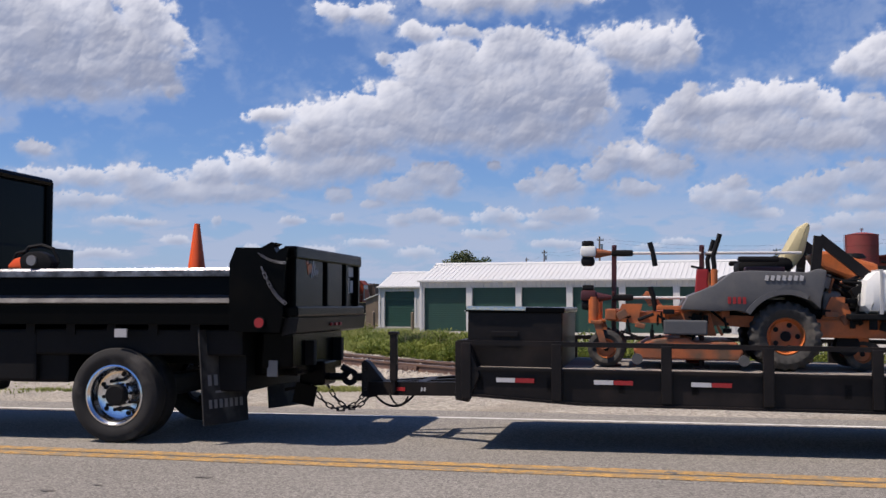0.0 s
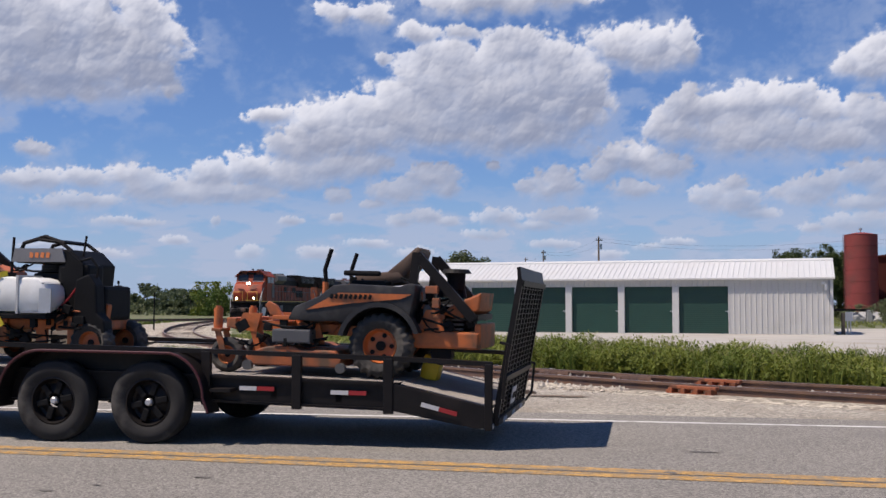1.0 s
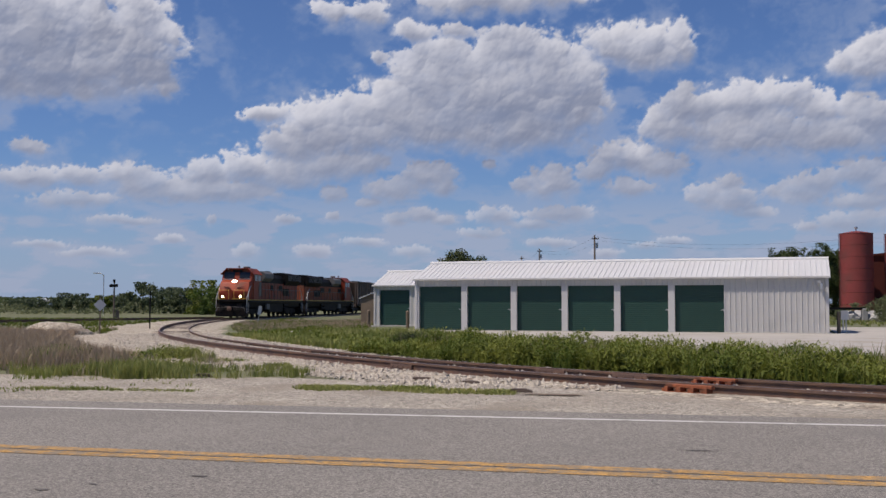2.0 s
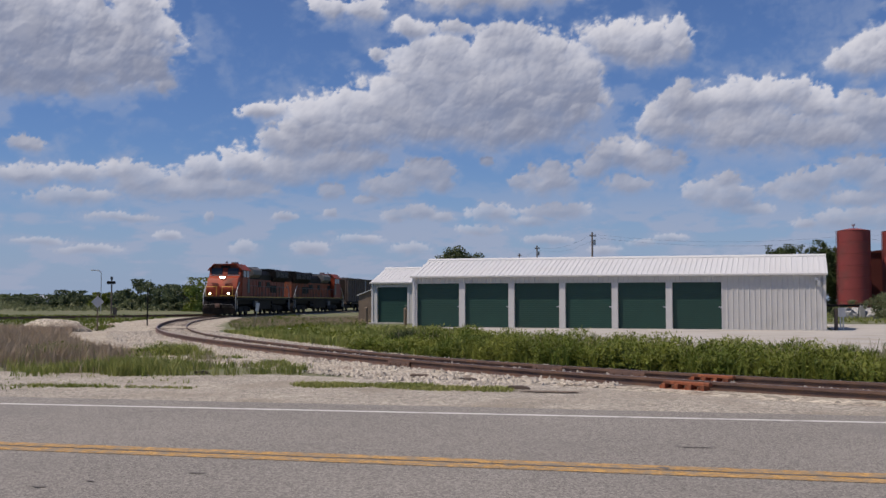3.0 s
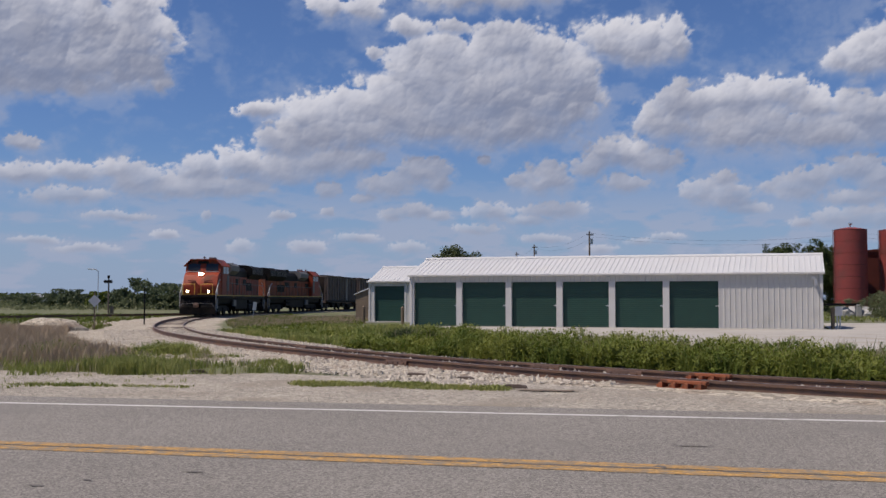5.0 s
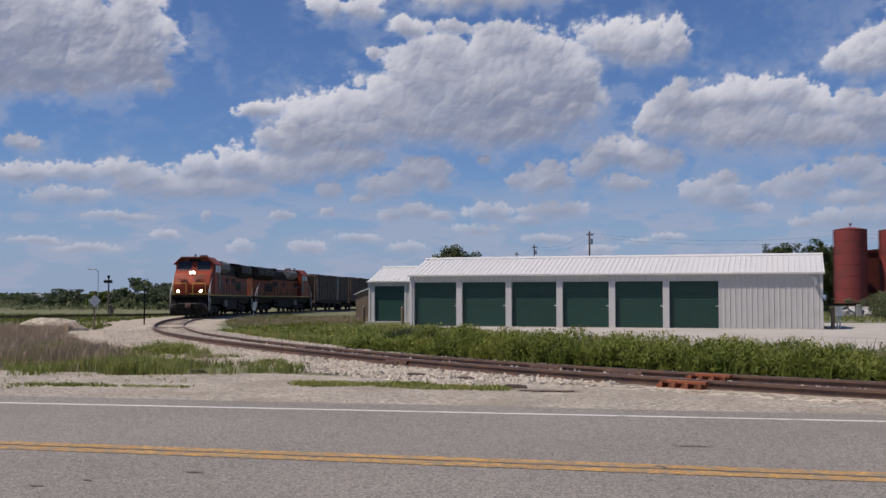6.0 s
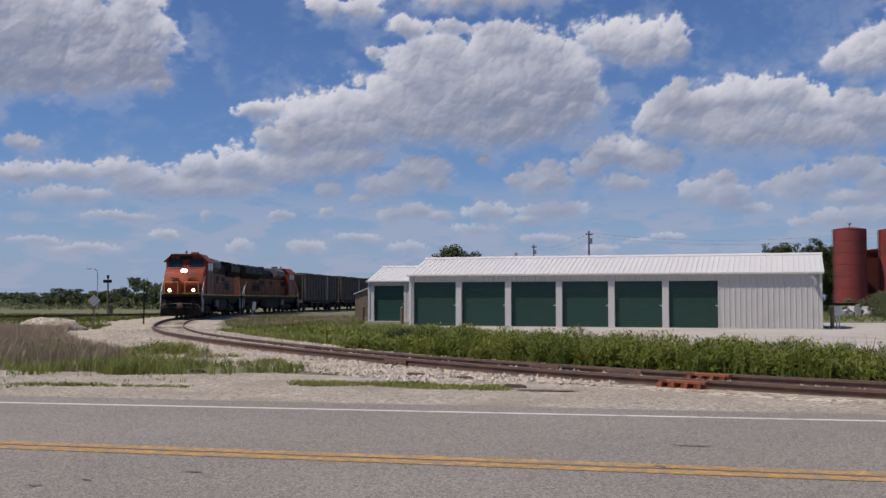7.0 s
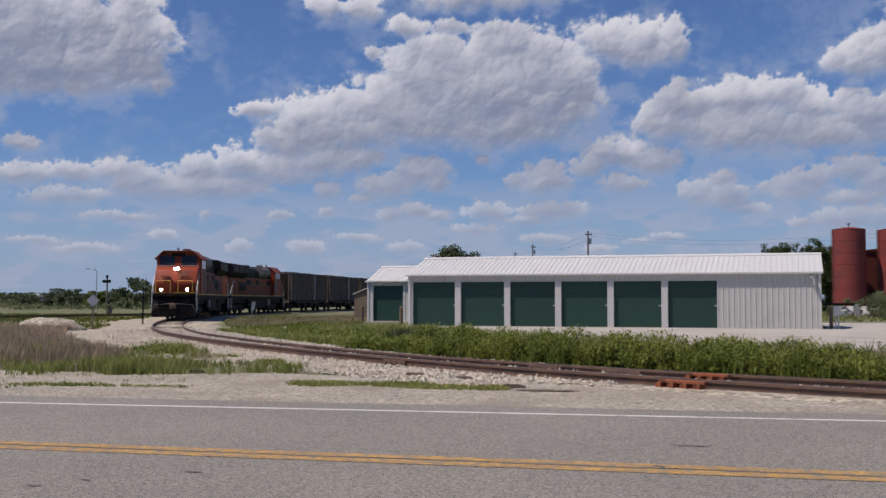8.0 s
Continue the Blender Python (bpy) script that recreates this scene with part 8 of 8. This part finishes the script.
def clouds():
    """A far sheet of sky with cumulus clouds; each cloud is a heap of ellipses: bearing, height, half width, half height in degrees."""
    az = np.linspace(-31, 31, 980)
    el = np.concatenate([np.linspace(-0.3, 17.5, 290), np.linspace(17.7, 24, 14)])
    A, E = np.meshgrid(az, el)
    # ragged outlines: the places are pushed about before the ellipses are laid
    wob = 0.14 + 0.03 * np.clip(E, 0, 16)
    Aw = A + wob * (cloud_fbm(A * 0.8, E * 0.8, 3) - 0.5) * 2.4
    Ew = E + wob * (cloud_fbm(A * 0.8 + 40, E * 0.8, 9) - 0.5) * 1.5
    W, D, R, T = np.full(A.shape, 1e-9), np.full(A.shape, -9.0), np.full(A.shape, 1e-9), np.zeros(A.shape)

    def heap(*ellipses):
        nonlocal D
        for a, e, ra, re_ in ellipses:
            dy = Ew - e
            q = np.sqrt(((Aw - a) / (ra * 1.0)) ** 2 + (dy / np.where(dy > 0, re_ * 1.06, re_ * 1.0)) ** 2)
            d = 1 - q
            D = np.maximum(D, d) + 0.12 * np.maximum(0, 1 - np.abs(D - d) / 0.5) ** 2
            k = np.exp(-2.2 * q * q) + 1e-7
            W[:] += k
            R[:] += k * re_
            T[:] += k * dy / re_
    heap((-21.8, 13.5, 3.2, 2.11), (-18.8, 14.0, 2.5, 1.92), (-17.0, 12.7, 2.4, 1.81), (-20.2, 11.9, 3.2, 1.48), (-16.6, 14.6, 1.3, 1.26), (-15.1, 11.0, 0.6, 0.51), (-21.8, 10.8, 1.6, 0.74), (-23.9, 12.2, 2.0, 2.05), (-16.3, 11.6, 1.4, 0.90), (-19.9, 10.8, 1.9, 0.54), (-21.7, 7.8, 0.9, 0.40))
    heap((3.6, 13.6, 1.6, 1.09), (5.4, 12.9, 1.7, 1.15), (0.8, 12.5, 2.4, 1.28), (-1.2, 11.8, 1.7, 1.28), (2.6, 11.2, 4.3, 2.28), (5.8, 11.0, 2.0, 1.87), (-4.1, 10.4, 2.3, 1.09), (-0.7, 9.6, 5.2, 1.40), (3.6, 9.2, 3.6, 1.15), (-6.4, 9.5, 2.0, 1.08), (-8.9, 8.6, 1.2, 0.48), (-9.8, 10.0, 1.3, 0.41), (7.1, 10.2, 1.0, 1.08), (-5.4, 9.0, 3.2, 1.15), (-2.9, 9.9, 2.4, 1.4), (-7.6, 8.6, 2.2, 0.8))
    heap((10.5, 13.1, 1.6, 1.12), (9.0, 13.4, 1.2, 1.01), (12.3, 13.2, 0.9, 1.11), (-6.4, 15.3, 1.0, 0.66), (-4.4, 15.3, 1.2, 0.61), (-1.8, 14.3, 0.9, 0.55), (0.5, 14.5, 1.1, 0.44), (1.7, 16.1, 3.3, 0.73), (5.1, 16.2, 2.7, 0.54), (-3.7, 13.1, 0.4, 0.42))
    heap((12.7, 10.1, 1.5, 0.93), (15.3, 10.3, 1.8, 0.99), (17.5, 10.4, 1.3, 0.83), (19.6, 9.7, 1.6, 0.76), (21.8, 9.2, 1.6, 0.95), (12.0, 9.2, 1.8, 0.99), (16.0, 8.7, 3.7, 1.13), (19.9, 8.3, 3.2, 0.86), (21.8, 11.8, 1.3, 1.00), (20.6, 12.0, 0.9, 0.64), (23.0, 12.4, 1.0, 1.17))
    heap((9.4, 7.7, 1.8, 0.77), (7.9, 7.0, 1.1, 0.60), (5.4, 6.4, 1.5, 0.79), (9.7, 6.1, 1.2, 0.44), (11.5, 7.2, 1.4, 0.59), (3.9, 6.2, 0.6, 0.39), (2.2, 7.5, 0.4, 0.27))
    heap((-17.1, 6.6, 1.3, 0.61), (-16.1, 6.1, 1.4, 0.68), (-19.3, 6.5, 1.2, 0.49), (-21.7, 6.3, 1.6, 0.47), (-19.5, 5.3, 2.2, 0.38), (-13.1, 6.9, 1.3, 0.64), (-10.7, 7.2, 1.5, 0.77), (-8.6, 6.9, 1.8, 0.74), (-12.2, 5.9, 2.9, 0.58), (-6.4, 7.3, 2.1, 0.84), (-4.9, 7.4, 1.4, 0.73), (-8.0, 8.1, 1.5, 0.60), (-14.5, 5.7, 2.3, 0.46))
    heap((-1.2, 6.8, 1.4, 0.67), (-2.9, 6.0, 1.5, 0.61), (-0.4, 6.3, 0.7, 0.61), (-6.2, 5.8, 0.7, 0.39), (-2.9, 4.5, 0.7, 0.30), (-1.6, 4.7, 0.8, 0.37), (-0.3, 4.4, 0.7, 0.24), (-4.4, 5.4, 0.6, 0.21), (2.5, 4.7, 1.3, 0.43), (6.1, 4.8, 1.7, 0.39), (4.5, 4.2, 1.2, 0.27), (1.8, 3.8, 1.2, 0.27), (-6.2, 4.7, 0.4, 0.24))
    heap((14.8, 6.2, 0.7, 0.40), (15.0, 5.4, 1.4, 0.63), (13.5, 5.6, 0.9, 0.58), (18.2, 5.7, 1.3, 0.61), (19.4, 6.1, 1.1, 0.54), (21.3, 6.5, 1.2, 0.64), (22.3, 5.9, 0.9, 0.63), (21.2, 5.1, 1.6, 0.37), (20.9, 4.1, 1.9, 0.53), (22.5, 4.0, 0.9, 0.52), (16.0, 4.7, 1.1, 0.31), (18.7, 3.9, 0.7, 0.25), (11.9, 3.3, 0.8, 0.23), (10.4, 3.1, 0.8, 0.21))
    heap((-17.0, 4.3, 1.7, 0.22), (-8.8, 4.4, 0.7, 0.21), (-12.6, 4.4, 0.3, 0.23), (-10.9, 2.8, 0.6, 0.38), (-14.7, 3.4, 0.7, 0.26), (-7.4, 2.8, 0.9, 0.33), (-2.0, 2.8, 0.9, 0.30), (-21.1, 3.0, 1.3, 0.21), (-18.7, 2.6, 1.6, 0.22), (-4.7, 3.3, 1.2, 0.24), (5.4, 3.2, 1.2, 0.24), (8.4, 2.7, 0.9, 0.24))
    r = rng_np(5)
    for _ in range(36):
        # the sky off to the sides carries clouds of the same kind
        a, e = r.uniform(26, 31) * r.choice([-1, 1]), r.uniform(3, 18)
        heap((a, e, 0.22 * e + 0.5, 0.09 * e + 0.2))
    T, R = np.clip(T / W, -1.6, 1.6), np.clip(R / W, 0.2, 2.6)
    body, mass = D.copy(), D.copy()
    for k, lam in enumerate((2.2, 1.1, 0.55, 0.28, 0.15)):
        amp = 0.92 * np.minimum(1.0, lam / (1.1 * R)) ** 0.62 * np.clip(2.2 - lam / R, 0, 1)
        tops = np.clip(0.8 + 0.4 * T, 0.45, 1.15)
        heads = 0.55 * billows(Aw / lam + 5 * k, Ew / (lam * 0.85) + 9 * k, 20 + k) + 0.45 * cloud_fbm(A / lam * 1.5, E / lam * 1.5, 50 + k, 3)
        body += amp * tops * (heads - 0.52)
        mass += (1.0, 1.0, 0.30, 0.08, 0.02)[k] * amp * (heads - 0.52)
    ramp = lambda x, lo, hi: (lambda u: u * u * (3 - 2 * u))(np.clip((x - lo) / (hi - lo), 0, 1))
    under = ramp(-T, -0.1, 0.8)
    thin = cloud_fbm(A * 0.55 + 11, E * 0.9, 70)
    soft = ramp(thin, 0.42, 0.62) * (1 - ramp(T, 0.1, 0.7))
    crisp, faint = ramp(body, -0.06, 0.30), ramp(body, -0.40, 0.95)
    mixw = np.clip(0.7 * under + 0.45 * soft, 0, 1)
    low = ramp(-E, -9.0, 0.3)
    cover = (crisp * (1 - mixw) + faint * mixw) * (1 - 0.52 * low) * (0.93 + 0.14 * (thin - 0.5))
    # relief: the thickness of the heaps, lit from the upper left
    H = R * np.sqrt(np.clip(mass + 0.25, 0.02, 1.4)) * 0.70
    gy, gx = np.gradient(H, el, az)
    lamb = (0.42 * gx - 0.62 * gy + 0.42) / np.sqrt(1 + gx * gx + gy * gy)
    # the light is spent on its way down through each heap
    spent, depth = np.zeros(A.shape), np.zeros(len(az))
    for row in range(len(el) - 2, -1, -1):
        step = el[row + 1] - el[row]
        depth = np.roll(depth, 1 if row % 3 == 0 else 0) * np.exp(-step / (1.5 * R[row])) + np.clip(mass[row] + 0.08, 0, 0.8) * step
        spent[row] = depth / R[row] ** 0.85
    bright = 0.14 + 0.86 * np.exp(-3.0 * spent) + 0.62 * (lamb - 0.42)
    bright += 0.34 * (cloud_fbm(A * 0.9, E * 1.5, 90) - 0.5)
    bright = 0.5 + 0.5 * np.tanh(1.8 * (bright - 0.5))
    # thin veils between the heaps and flat layers low down
    veil = 0.52 * ramp(body, -1.5, 0.2) * ramp(cloud_fbm(A * 0.7, E * 1.1, 110, 6), 0.40, 0.64)
    flat = ramp(cloud_fbm(A * 0.4 + 3, E * 1.5, 130, 6), 0.40, 0.60) * ramp(-E, -8.0, -3.5) * 0.72
    veil = np.maximum(veil, flat)
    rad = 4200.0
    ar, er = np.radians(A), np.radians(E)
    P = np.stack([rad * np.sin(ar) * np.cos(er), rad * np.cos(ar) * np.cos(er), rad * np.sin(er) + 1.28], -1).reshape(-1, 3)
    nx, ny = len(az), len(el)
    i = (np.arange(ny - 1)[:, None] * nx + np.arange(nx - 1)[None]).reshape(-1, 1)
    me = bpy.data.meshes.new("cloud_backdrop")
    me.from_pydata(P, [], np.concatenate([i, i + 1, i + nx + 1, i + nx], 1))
    for nm, arr in (("cover", cover), ("bright", bright), ("veil", veil), ("low", low)):
        at = me.attributes.new(nm, "FLOAT", "POINT")
        at.data.foreach_set("value", arr.reshape(-1).astype(np.float32))
    me.shade_smooth()
    m = bpy.data.materials.new("cloud")
    m.use_nodes = True
    n, l = m.node_tree.nodes, m.node_tree.links
    n.remove(n["Principled BSDF"])

    def field(name):
        x = n.new("ShaderNodeAttribute")
        x.attribute_name = name
        return x.outputs["Fac"]

    def val(op, a, b):
        x = n.new("ShaderNodeMath")
        x.operation = op
        for k, v in enumerate((a, b)):
            if isinstance(v, (int, float)):
                x.inputs[k].default_value = v
            else:
                l.new(v, x.inputs[k])
        return x.outputs[0]

    def blend(fac, a, b):
        x = n.new("ShaderNodeMix")
        x.data_type = "RGBA"
        l.new(fac, x.inputs[0])
        for k, v in ((6, a), (7, b)):
            if isinstance(v, tuple):
                x.inputs[k].default_value = (*v, 1)
            else:
                l.new(v, x.inputs[k])
        return x.outputs[2]
    c_, b_, v_, w_ = field("cover"), field("bright"), field("veil"), field("low")
    mist = val("MULTIPLY", val("POWER", w_, 1.4), 0.80)
    clear = val("MULTIPLY", val("MULTIPLY", val("SUBTRACT", 1.0, c_), val("SUBTRACT", 1.0, v_)), val("SUBTRACT", 1.0, mist))
    puffs = blend(val("MULTIPLY", w_, 0.45), blend(b_, (0.165, 0.205, 0.305), (0.70, 0.735, 0.785)), (0.36, 0.41, 0.51))
    thin_ = blend(v_, (0.25, 0.35, 0.53), (0.33, 0.395, 0.525))
    em, tr, mx = n.new("ShaderNodeEmission"), n.new("ShaderNodeBsdfTransparent"), n.new("ShaderNodeMixShader")
    l.new(blend(c_, thin_, puffs), em.inputs[0])
    em.inputs[1].default_value = 1.0
    l.new(clear, mx.inputs[0]), l.new(em.outputs[0], mx.inputs[1]), l.new(tr.outputs[0], mx.inputs[2])
    l.new(mx.outputs[0], n["Material Output"].inputs[0])
    me.materials.append(m)
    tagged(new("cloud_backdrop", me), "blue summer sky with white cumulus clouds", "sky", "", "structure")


yard()
left_side()
trees()
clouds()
vegetation()
stones()


def motions():
    """The train rolls round its curve; the truck drives off to the left with its trailer and load."""
    for ob, length, inset, place, wheels, turned in TRAIN:
        rows, flip = [], pose(0, 0, 0, 0, 0, 180 if turned else 0)
        for t, s in TRAIN_S:
            rows.append((t, rail_pose(s + place, length, inset) @ flip))
        walk(ob, rows)
        for w, r in wheels:
            base = w.matrix_basis.copy()
            turn = -1 if turned else 1
            spins = []
            for k in range(61):
                t = 8.0 * k / 60
                s = np.interp(t, [a for a, _ in TRAIN_S], [b for _, b in TRAIN_S])
                spins.append((t, base @ Matrix.Rotation(turn * (TRAIN_S[0][1] - s) / r, 4, "Y")))
            walk(w, spins)
    def gone(t):
        u = min(t, 2.0) - 0.6
        return V_SPEED * u + (0.38 if u > 0 else 0.08) * u * u + (t - min(t, 2.0)) * (V_SPEED + 0.76 * 1.4)
    rig = lambda t: Matrix.Translation(V_AT - V_BACK * gone(t)) @ pose(0, 0, 0, 0, 0, V_TURN)
    for ob, m in MOVING:
        walk(ob, [(t, rig(t) @ m) for t in (0.0, 0.3, 0.6, 0.9, 1.2, 1.5, 2.0, 4.0, 6.0, 8.0)])
    for w, r, base, out in SPIN:
        walk(w, [(k / 30, base @ Matrix.Rotation(out * gone(k / 30) / r, 4, "Y")) for k in range(241)])


motions()
